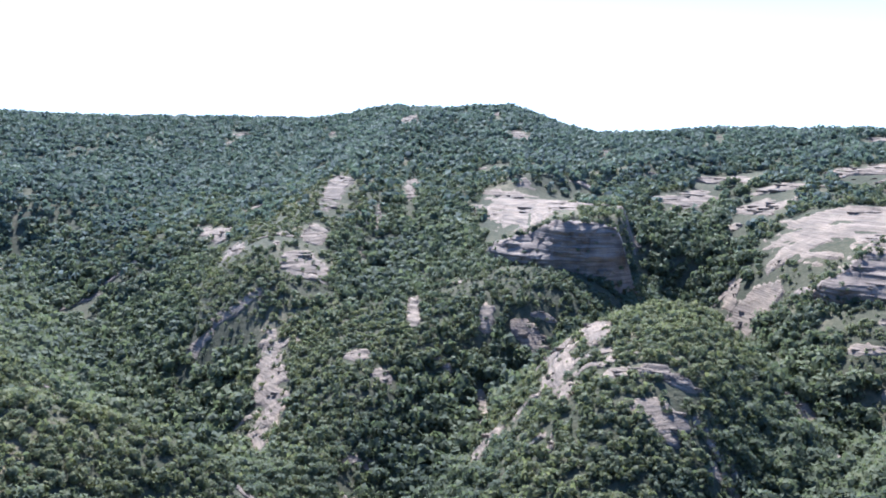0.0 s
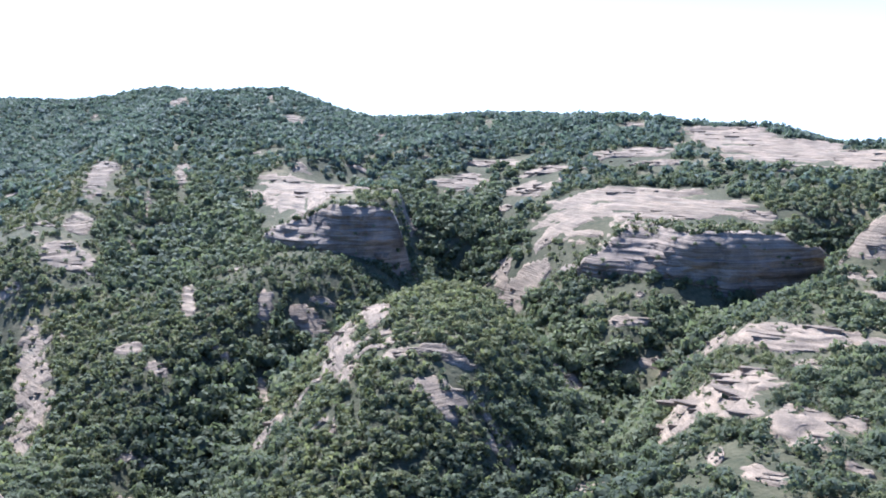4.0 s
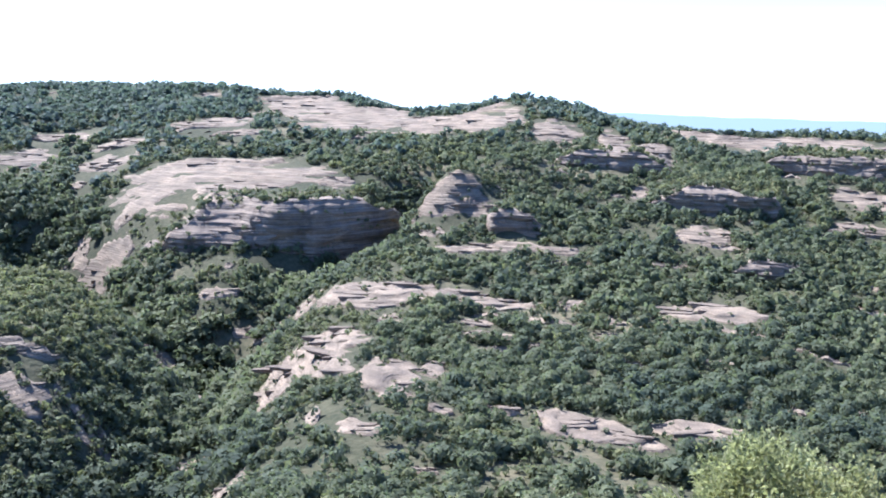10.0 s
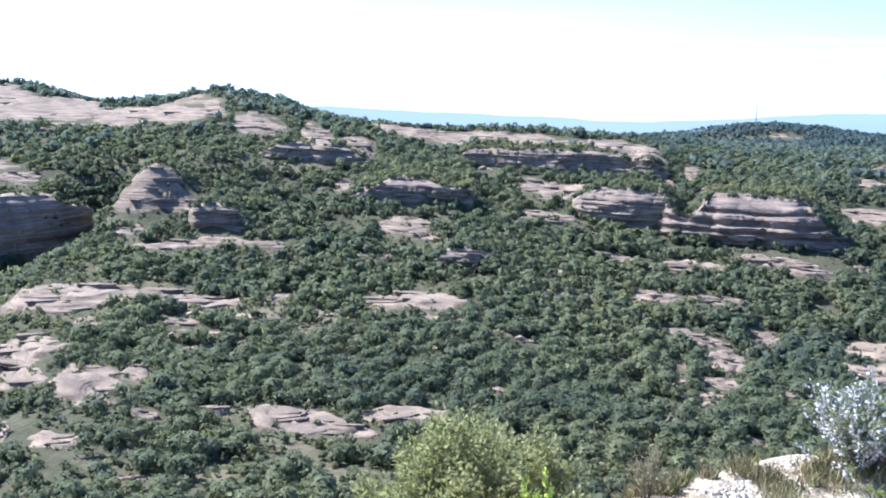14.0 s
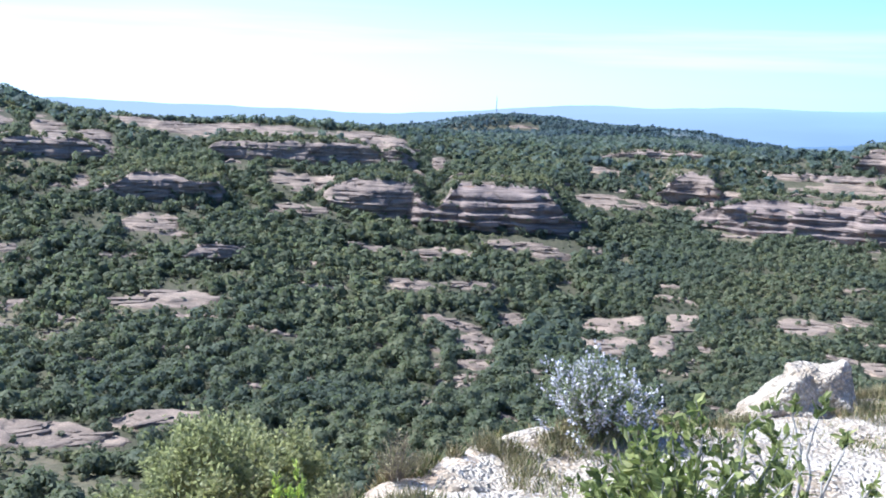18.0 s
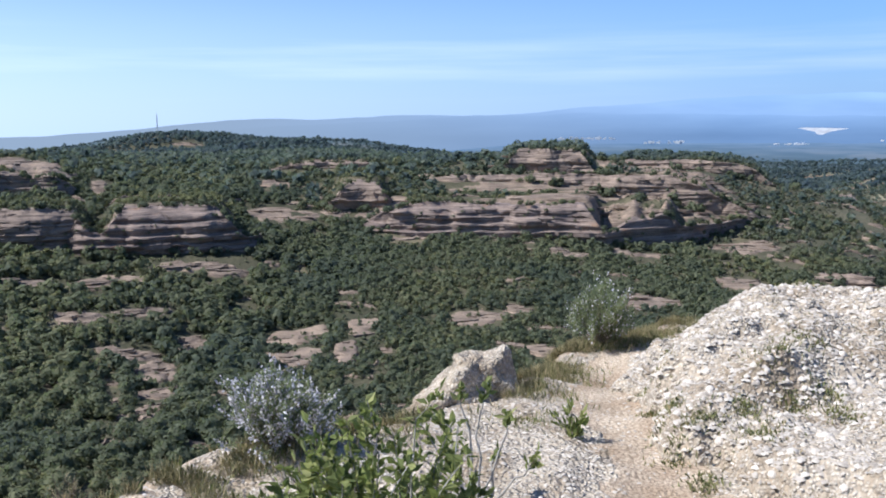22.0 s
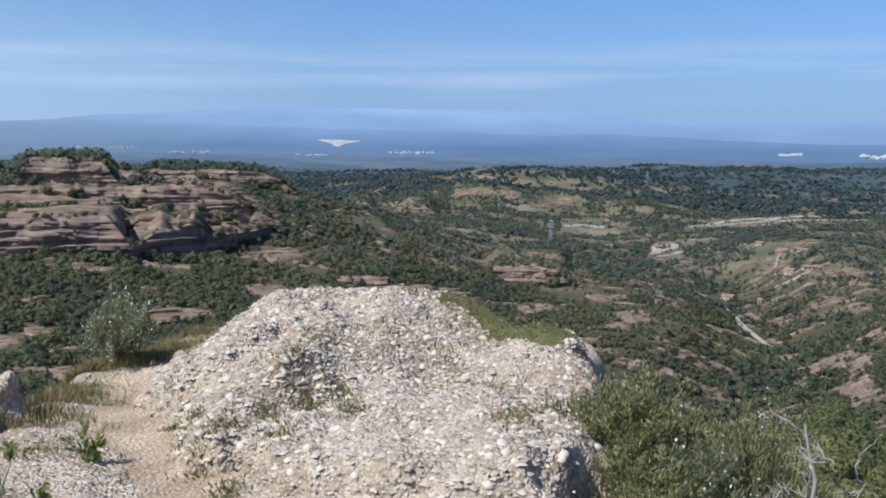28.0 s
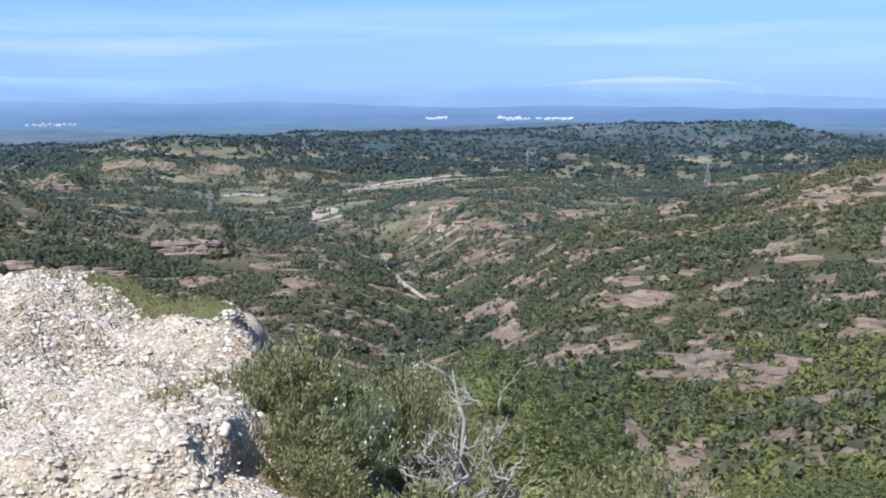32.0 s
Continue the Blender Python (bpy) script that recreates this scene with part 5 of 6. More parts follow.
def ledge(x, y):
    """Height of the lookout's ledge; it breaks off at its rims."""
    left, right = rims(x)
    wob = 0.12 * fbm(x * 1.7, y * 1.7, 51, 3)
    out = np.maximum(np.maximum(np.maximum(y - left, right - y), x - 9.1), -4.2 - x + 0.25 * y) + wob
    z = 0.05 * fbm(x * 0.9, y * 0.9, 53, 3) + 0.02 * fbm(x * 6, y * 6, 57, 2)
    # trodden hollow of the path
    line = np.interp(x, *PATH_LINE)
    z = z - 0.07 * np.exp(-((y - line) / 0.32) ** 2) * (x > -2)
    z = z - 0.10 * smooth((x - 5) / 4)
    over = np.maximum(out, 0)
    # towards the right it falls away as an earthy slope, elsewhere as a broken rim
    gentle = smooth((-2.0 - y) / 0.4) * smooth((5.6 - x) / 0.8)
    steep = 0.22 * smooth((out + 0.16) / 0.4) + 1.5 * over + 2.2 * over * over
    soft = 0.10 * smooth((out + 0.1) / 0.4) + 0.42 * over + 0.07 * over * over
    return z - steep * (1 - gentle) - soft * gentle, out, np.abs(y - line)


def build_lookout():
    xs, ys = np.arange(-7, 10.6, 0.05), np.arange(-6.4, 4.2, 0.05)
    x, y = np.meshgrid(xs, ys, indexing="ij")
    z, out, way = ledge(x, y)
    z = np.maximum(z, -3.6)
    v = np.stack([x.ravel(), y.ravel(), z.ravel()], 1)
    f = grid_faces(len(xs), len(ys))[:, ::-1]
    me = mesh_of("lookout_ledge", v, f, PEBBLY)
    me.materials.append(EARTH)
    mid = v[f].mean(1)
    line = np.interp(mid[:, 0], *PATH_LINE)
    near = np.abs(mid[:, 1] - line) + 0.12 * fbm(mid[:, 0] * 4, mid[:, 1] * 4, 3, 3)
    rim = np.maximum(mid[:, 1] - rims(mid[:, 0])[0], rims(mid[:, 0])[1] - mid[:, 1]) + 0.2 * fbm(mid[:, 0] * 3, mid[:, 1] * 3, 8, 3)
    soil = (near < 0.26) | (rim > -0.10) & (mid[:, 1] < -2) & (mid[:, 0] < 6) | (rim > -0.16) & (mid[:, 0] > 3.0) & (mid[:, 0] < 9)
    me.polygons.foreach_set("material_index", soil.astype(np.int32))
    ob = new("ground_lookout", me)
    tagged(ob, "pale pebbly conglomerate ledge with a trodden earth path", "ground", kind="structure")


build_lookout()


def sod_patch(x, y):
    return np.hypot((x - 6.45) / 0.88, (y + 3.27) / 0.41) + 0.3 * fbm(x * 2.5, y * 2.5, 91, 3)


def surface(x, y):
    """Height of the lookout's rock, dome included."""
    x, y = np.asarray(x, float), np.asarray(y, float)
    h = dome(x, y)
    bedding = 0.06 * fbm(x * 2.2, y * 2.2, 61, 4) + 0.05 * fbm(x * 5.5, y * 5.5, 62, 3)
    knob = 0.026 * np.abs(value_noise(x * 7, y * 7, 66)) + 0.016 * np.abs(value_noise(x * 19, y * 19, 67)) - 0.01
    return ledge(x, y)[0] + np.where(h > 0.012, h * (1 + 0.7 * bedding) + 0.25 * bedding * smooth(h / 0.1) + knob, 0)


def build_dome():
    xs, ys = np.arange(3.3, 9.3, 0.032), np.arange(-4.1, -0.5, 0.032)
    x, y = np.meshgrid(xs, ys, indexing="ij")
    z = np.where(dome(x, y) > 0.012, surface(x, y), ledge(x, y)[0] - 0.12)
    o = np.array([6.4, -2.2, 0.0])
    v = np.stack([x.ravel(), y.ravel(), z.ravel()], 1) - o
    f = grid_faces(len(xs), len(ys))[:, ::-1]
    me = mesh_of("rock_dome", v, f, PEBBLY)
    me.materials.append(SOD)
    mid = v[f].mean(1) + o
    sod = sod_patch(mid[:, 0], mid[:, 1])
    me.polygons.foreach_set("material_index", (sod < 0.95).astype(np.int32))
    ob = new("rock_dome", me)
    ob.location = o
    return tagged(ob, "rounded whitish conglomerate dome studded with pebbles beside the path", "rock")


DOME = build_dome()


def stone_mesh(name, seed, mat):
    g = np.random.default_rng(seed)
    bm = bmesh.new()
    bmesh.ops.create_icosphere(bm, subdivisions=2, radius=1.0)
    s = g.uniform(0.6, 1.2, 3)
    for p in bm.verts:
        k = 1 + 0.22 * noise.noise(p.co * 1.4 + Vector((seed, 0, 0)))
        p.co = Vector((p.co.x * s[0] * k, p.co.y * s[1] * k, p.co.z * 0.85 * k))
    me = bpy.data.meshes.new(name)
    bm.to_mesh(me)
    bm.free()
    me.polygons.foreach_set("use_smooth", np.ones(len(me.polygons), bool))
    me.materials.append(mat)
    return me


def build_pebbles():
    g = np.random.default_rng(12)
    shapes = [stone_mesh("pebble", k, PEBBLE) for k in range(8)]
    # the larger cobbles sit in the dome one by one
    for k in range(400):
        x, y = g.uniform(3.9, 7.4), g.uniform(-3.2, -1.0)
        if dome(np.array(x), np.array(y)) < 0.08 or sod_patch(x, y) < 1.1:
            continue
        ob = part("pebble", shapes[k % 8], DOME)
        r = g.uniform(0.014, 0.029) * (1.6 if k % 35 == 0 else 1)
        ob.location = Vector((x, y, float(surface(x, y)) - 0.35 * r)) - DOME.location
        ob.scale, ob.rotation_euler = (r, r, r), (g.uniform(-0.6, 0.6), g.uniform(-0.6, 0.6), g.uniform(0, 6))
    # the small ones in the cement and the grit on ledge and path are too many to count
    kv = np.array([(1, 0, 0), (-1, 0, 0), (0, 1, 0), (0, -1, 0), (0, 0, 0.9), (0, 0, -0.7), (0.72, 0.72, 0.3), (-0.72, 0.68, 0.25), (-0.72, -0.72, 0.3), (0.72, -0.68, 0.3)])
    kf = np.array([(0, 6, 4), (6, 2, 4), (2, 7, 4), (7, 1, 4), (1, 8, 4), (8, 3, 4), (3, 9, 4), (9, 0, 4)])
    for name, n, lo, hi, on_dome, label in (("gravel", 42000, 0.005, 0.015, False, "loose whitish gravel and grit on ledge and path"), ("cemented_pebbles", 56000, 0.009, 0.027, True, "cream and grey pebbles cemented in the rock dome")):
        x, y = g.uniform(2.6, 9.0, n), g.uniform(-4.2, 1.8, n)
        left, right = rims(x)
        ok = (y < left - 0.08) & (y > right + 0.05) & ((dome(x, y) > 0.03) == on_dome)
        ok &= sod_patch(x, y) > 0.9
        if not on_dome:
            line = np.interp(x, *PATH_LINE)
            ok &= (np.abs(y - line) > 0.22) | (g.uniform(0, 1, n) < 0.25)
        x, y = x[ok], y[ok]
        r = lo + (hi - lo) * g.uniform(0, 1, len(x)) ** 2.2
        z = surface(x, y) - (0.38 if on_dome else 0.2) * r
        v = kv[None] * r[:, None, None] * g.uniform(0.65, 1.3, (len(x), 10, 1))
        a = g.uniform(0, 6.28, len(x))
        c, s = np.cos(a)[:, None], np.sin(a)[:, None]
        tip = g.normal(size=(len(x), 1)) * 0.14
        v = np.stack([v[:, :, 0] * c - v[:, :, 1] * s, v[:, :, 0] * s + v[:, :, 1] * c, v[:, :, 2] + tip * v[:, :, 0]], 2) * np.array([1, 1, 0.85]) + np.stack([x, y, z], 1)[:, None, :]
        f = (kf[None] + (np.arange(len(x)) * 10)[:, None, None]).reshape(-1, 3)
        ob = new(name, mesh_of(name, v.reshape(-1, 3), f, PEBBLE))
        tagged(ob, label, "gravel", kind="stuff")


build_pebbles()


def boulder(lobes, seed, label):
    """A broken block of conglomerate; lobes: (place, half sizes, turn) of the masses it is grown from."""
    g = np.random.default_rng(seed)
    bm = bmesh.new()
    home = Vector(lobes[0][0])
    for place, size, turn in lobes:
        flats = [(Vector(g.normal(size=3)).normalized(), g.uniform(0.72, 0.94)) for k in range(14)]
        m = Matrix.Translation(Vector(place) - home) @ pose(0, 0, 0, *turn)
        for p in bmesh.ops.create_icosphere(bm, subdivisions=5, radius=1.0)["verts"]:
            q = p.co.normalized()
            box_like = 1 / max(abs(q.x), abs(q.y), abs(q.z)) ** 0.45
            k = min([1.15] + [h / q.dot(f) for f, h in flats if q.dot(f) > 0.2]) * box_like
            k *= 1 + 0.10 * noise.noise(q * 2.6 + Vector((seed, 3, 1))) + 0.06 * abs(noise.noise(q * 7)) + 0.05 * abs(noise.noise(q * 18))
            p.co = m @ (Vector((q.x * size[0], q.y * size[1], q.z * size[2])) * k)
    me = bpy.data.meshes.new("boulder")
    bm.to_mesh(me)
    bm.free()
    me.polygons.foreach_set("use_smooth", np.ones(len(me.polygons), bool))
    me.materials.append(PEBBLY)
    ob = new("boulder", me)
    ob.location = home
    return tagged(ob, label, "rock")


boulder([((6.42, 0.02, -0.03), (0.21, 0.17, 0.24), (-12, 8, 10)), ((6.34, 0.19, -0.13), (0.21, 0.25, 0.20), (-36, 0, -8)), ((6.24, 0.38, -0.25), (0.19, 0.24, 0.17), (-34, 0, 10))], 4, "whitish pebbly boulder leaning at the rim of the ledge")
boulder([((4.22, 1.42, -0.14), (0.22, 0.18, 0.15), (0, 8, 20))], 9, "small pale rock at the broken rim")


# ---- plants ----
def tubes(paths, r0, r1, sides=4):
    """Tapered stems along paths (n, k, 3); one array of places and of faces."""
    n, k, _ = paths.shape
    step = np.gradient(paths, axis=1)
    step /= np.linalg.norm(step, axis=2, keepdims=True) + 1e-9
    ref = np.where(np.abs(step[:, :, 2:3]) > 0.9, np.array([1.0, 0, 0]), np.array([0, 0, 1.0]))
    u = np.cross(step, ref)
    u /= np.linalg.norm(u, axis=2, keepdims=True) + 1e-9
    w = np.cross(step, u)
    r = (np.asarray(r0).reshape(-1, 1) * (1 - np.linspace(0, 1, k)) + np.asarray(r1).reshape(-1, 1) * np.linspace(0, 1, k))
    a = np.arange(sides) * 2 * math.pi / sides
    ring = u[:, :, None, :] * np.cos(a)[None, None, :, None] + w[:, :, None, :] * np.sin(a)[None, None, :, None]
    v = paths[:, :, None, :] + ring * r[:, :, None, None]
    base = (np.arange(n) * k * sides)[:, None, None]
    i, j = np.arange(k - 1)[None, :, None] * sides, np.arange(sides)[None, None, :]
    j2 = (j + 1) % sides
    f = np.stack([base + i + j, base + i + j2, base + i + sides + j2, base + i + sides + j], 3)
    return v.reshape(-1, 3), f.reshape(-1, 4)


def leaves(at, way, length, width, g, fold=0.25):
    """Folded pointed leaves at places (n, 3), growing along directions (n, 3)."""
    n = len(at)
    way = way / (np.linalg.norm(way, axis=1, keepdims=True) + 1e-9)
    side = np.cross(way, g.normal(size=(n, 3)))
    side /= np.linalg.norm(side, axis=1, keepdims=True) + 1e-9
    up = np.cross(side, way)
    L, Wd = np.broadcast_to(length, n)[:, None], np.broadcast_to(width, n)[:, None]
    v = np.stack([at, at + way * L * 0.5 + side * Wd * 0.5 + up * Wd * fold, at + way * L, at + way * L * 0.5 - side * Wd * 0.5 + up * Wd * fold], 1)
    k = np.arange(n)[:, None] * 4
    f = np.concatenate([k + np.array([[0, 1, 2]]), k + np.array([[0, 2, 3]])], 1).reshape(-1, 3)
    return v.reshape(-1, 3), f


def stems_from(n, reach, tall, g, spread=1.0, k=6, wander=0.04, low=0.15):
    """Stem paths that rise from one root and fan out."""
    a, e = g.uniform(0, 6.283, n), np.sqrt(g.uniform(0, 1, n)) * spread
    end = np.stack([np.cos(a) * e * reach, np.sin(a) * e * reach, tall * (1 - 0.62 * e ** 2) * g.uniform(0.72, 1.05, n)], 1)
    s = np.linspace(0, 1, k)[None, :, None]
    bend = np.stack([end[:, 0], end[:, 1], 0 * a], 1)[:, None, :] * (s ** 1.3 - s) * 0.6
    root = np.stack([np.cos(a), np.sin(a), 0 * a], 1)[:, None, :] * low * reach * (1 - s)
    return end[:, None, :] * s + bend + root + g.normal(size=(n, k, 3)) * wander * s * reach


def along(paths, per, g, first=0.3):
    """Places along stems, with the stems' directions."""
    n, k, _ = paths.shape
    t = g.uniform(first, 1, (n, per)) * (k - 1)
    i = np.minimum(t.astype(int), k - 2)
    f = (t - i)[:, :, None]
    idx = np.arange(n)[:, None]
    a, b = paths[idx, i], paths[idx, i + 1]
    return (a * (1 - f) + b * f).reshape(-1, 3), (b - a).reshape(-1, 3)


def shrub(name, place, reach, tall, n, label, seed, leaf_mat, per, length, width, flower=0, spread=1.0, stem_r=0.004, twig=None, first=0.3, wander=0.05, lift=0.6, flower_first=0.45, flower_mat=None, leaf_label=""):
    g = np.random.default_rng(seed)
    ob = thing(name, place, label, "shrub")
    paths = stems_from(n, reach, tall, g, spread, wander=wander)
    for group in (np.split(paths, n) if n <= 12 else [paths]):
        part("stem", mesh_of("stem", *tubes(group, np.full(len(group), stem_r), np.full(len(group), stem_r * 0.3)), twig or TWIG), ob, "thin woody stems")
    at, way = along(paths, per, g, first)
    way = way / (np.linalg.norm(way, axis=1, keepdims=True) + 1e-9)
    turn = way * lift + g.normal(size=way.shape) * 0.6
    part("foliage", mesh_of("foliage", *leaves(at + g.normal(size=at.shape) * 0.006, turn, g.uniform(0.6, 1.2, len(at)) * length, g.uniform(0.7, 1.2, len(at)) * width, g), leaf_mat, flat=True), ob, leaf_label)
    if flower:
        at, way = along(paths, flower, g, flower_first)
        turn = g.normal(size=at.shape) + np.array([0, 0, 0.3])
        part("blossom", mesh_of("blossom", *leaves(at + g.normal(size=at.shape) * 0.012, turn, g.uniform(0.011, 0.02, len(at)), 0.012, g), flower_mat or ROSEMARY_FLOWER, flat=True), ob, "pale lilac-blue flowers")
    return ob


def stand(x, y, sink=0.03):
    return (x, y, float(surface(x, y)) - sink)


def crown_bush(name, place, centre, radii, clumps, per, label, seed, leaf_mat, length, width, up=0.6, fill=0.45, puff=0.07, blossom=0, stem_r=0.004, ragged=0.18, spike=0.0):
    """A full bush: leafy clumps spread through an uneven crown, each on a stem from the root."""
    g = np.random.default_rng(seed)
    ob = thing(name, place, label, "shrub")
    way = g.normal(size=(clumps, 3))
    way[:, 2] = np.abs(way[:, 2]) * 1.1 - 0.35
    way /= np.linalg.norm(way, axis=1, keepdims=True)
    r = (fill + (1 - fill) * np.sqrt(g.uniform(0, 1, clumps)))[:, None] * (1 + ragged * g.normal(size=(clumps, 1)))
    spot = np.array(centre) + way * r * np.array(radii)
    s = np.linspace(0, 1, 6)[None, :, None]
    paths = spot[:, None, :] * s + g.normal(size=(clumps, 6, 3)) * 0.02 * s * (1 - s) * 4
    paths[:, :, :2] *= s ** 0.5
    part("stem", mesh_of("stem", *tubes(paths, np.full(clumps, stem_r), np.full(clumps, stem_r * 0.4)), TWIG), ob, "thin woody stems")
    def puffs(n, low=0.0):
        # with spike the clump is drawn out along its twig
        lie = way * 0.7 + np.array([0, 0, 0.8])
        lie = lie / np.linalg.norm(lie, axis=1, keepdims=True) * g.uniform(0.6, 1.3, (clumps, 1)) * spike
        at = np.repeat(spot, n, 0) + g.normal(size=(clumps * n, 3)) * puff + np.repeat(lie, n, 0) * g.uniform(-0.6, 0.6, (clumps * n, 1))
        out = np.repeat(way, n, 0) * 0.5 + g.normal(size=(clumps * n, 3)) * 0.6 + np.array([0, 0, up])
        return at, out
    at, out = puffs(per)
    part("foliage", mesh_of("foliage", *leaves(at, out, g.uniform(0.6, 1.25, len(at)) * length, g.uniform(0.7, 1.2, len(at)) * width, g), leaf_mat, flat=True), ob)
    if blossom:
        at, out = puffs(blossom)
        at = at + np.repeat(way, blossom, 0) * 0.03
        part("blossom", mesh_of("blossom", *leaves(at, out, g.uniform(0.012, 0.022, len(at)), 0.014, g), ROSEMARY_FLOWER, flat=True), ob, "pale lilac-blue blossom")
    return ob


crown_bush("rosemary_bush", stand(5.0, 1.06), (0, 0, 0.20), (0.20, 0.20, 0.20), 150, 46, "rounded rosemary bush covered in pale blue flowers on the rim", 21, ROSEMARY_LEAF, 0.030, 0.008, puff=0.012, blossom=25, spike=0.11, fill=0.35)
crown_bush("rosemary_bush", stand(7.75, -0.82), (0, 0, 0.22), (0.20, 0.21, 0.25), 130, 60, "upright grey-green rosemary bush with sparse blue flowers", 22, ROSEMARY_LEAF, 0.032, 0.009, up=1.0, puff=0.014, blossom=7, fill=0.25, spike=0.16)
crown_bush("olive_bush", (4.87, 3.11, -2.36), (0, 0, 1.40), (0.66, 0.66, 0.70), 230, 150, "large light yellow-green leafy bush growing below the rim", 23, LIGHT_LEAF, 0.036, 0.024, up=0.15, puff=0.042, stem_r=0.007, fill=0.72, ragged=0.10, spike=0.10)
shrub("broadleaf_shrub", stand(3.42, 0.36), 0.44, 0.80, 58, "sprawling shrub with glossy broad green leaves on pale twigs", 24, BROAD_LEAF, 34, 0.050, 0.027, stem_r=0.0055, twig=DEADWOOD, first=0.5, wander=0.06)
shrub("broadleaf_shrub", stand(3.75, 0.58), 0.32, 0.52, 42, "low green leafy shrub among dry grass", 25, BROAD_LEAF, 24, 0.046, 0.024, stem_r=0.005, first=0.35)
shrub("leafy_sprig", stand(5.45, -0.42), 0.09, 0.24, 7, "small upright leafy green sprig by the path", 26, BROAD_LEAF, 14, 0.06, 0.024, first=0.1, lift=1.4)
shrub("leafy_sprig", stand(4.35, 0.06), 0.26, 0.66, 9, "twiggy sprig with a few green leaf tufts at its ends", 27, BROAD_LEAF, 18, 0.055, 0.027, first=0.84, lift=1.0, stem_r=0.008, twig=DEADWOOD, wander=0.10)
crown_bush("heath_bush", stand(4.46, -2.95, 0.05), (0, 0, 0.27), (0.36, 0.36, 0.27), 150, 85, "dense dark green heath bush with brownish tips at the rim", 28, HEATH_LEAF, 0.034, 0.012, up=0.9, fill=0.25, puff=0.018, spike=0.20)
crown_bush("rosemary_bush", stand(4.0, -3.05, 0.05), (0, 0, 0.28), (0.26, 0.26, 0.25), 90, 70, "grey-green rosemary bush with few blue flowers among heath", 29, ROSEMARY_LEAF, 0.032, 0.009, up=1.2, puff=0.014, blossom=4, spike=0.20, fill=0.2)
crown_bush("heath_bush", stand(3.72, -2.62, 0.03), (0, 0, 0.12), (0.24, 0.2, 0.12), 60, 60, "low dry heath tuft at the rim", 34, HEATH_LEAF, 0.030, 0.010, up=0.8, puff=0.018, spike=0.10, fill=0.2)
crown_bush("heath_bush", stand(4.02, -2.72, 0.05), (0, 0, 0.16), (0.28, 0.2, 0.17), 70, 65, "low heath bush growing against the rock edge", 36, HEATH_LEAF, 0.030, 0.011, up=0.8, puff=0.018, spike=0.13, fill=0.2)
crown_bush("heath_bush", stand(3.15, -2.85, 0.03), (0, 0, 0.12), (0.3, 0.22, 0.12), 60, 55, "low dry heath tuft at the rim", 35, HEATH_LEAF, 0.030, 0.010, up=0.8, puff=0.018, spike=0.10, fill=0.2)
crown_bush("heath_bush", stand(4.15, -3.50, 0.05), (0, 0, 0.38), (0.34, 0.34, 0.34), 120, 75, "pale green heath bush with long upright shoots", 30, HEATH_LEAF, 0.036, 0.010, up=1.6, fill=0.2, puff=0.016, ragged=0.25, spike=0.28)
shrub("rosemary_bush", stand(4.35, -3.85, 0.05), 0.16, 1.1, 26, "tall rosemary stems with blue flowers at their tips", 31, ROSEMARY_LEAF, 34, 0.028, 0.006, 9, spread=0.6, flower_first=0.82)
crown_bush("heath_bush", stand(2.75, -3.75, 0.05), (0, 0, 0.24), (0.5, 0.5, 0.28), 130, 65, "low olive-green heath bush below the rim", 32, HEATH_LEAF, 0.034, 0.011, up=0.8, puff=0.02, spike=0.16, fill=0.2)
crown_bush("heath_bush", stand(4.9, -4.3, 0.05), (0, 0, 0.36), (0.55, 0.5, 0.36), 130, 65, "olive-green heath bush on the slope below the rim", 33, HEATH_LEAF, 0.034, 0.011, up=0.8, puff=0.02, spike=0.2, fill=0.2)
for k, (x, y, z) in enumerate(((3.55, 2.01, -0.17), (3.58, 1.97, -0.19), (3.6, 1.93, -0.16))):
    shrub("spurge", (x, y, z), 0.03, 0.36, 3, "bright yellow-green spurge stems at the rim", 40 + k, SPURGE, 60, 0.035, 0.012, first=0.2, lift=1.2, spread=0.7)
shrub("dry_bush", stand(4.02, 1.70, 0.0), 0.13, 0.24, 60, "small grey dry bush at the rim", 45, DRY_GRASS, 14, 0.03, 0.004, stem_r=0.002)


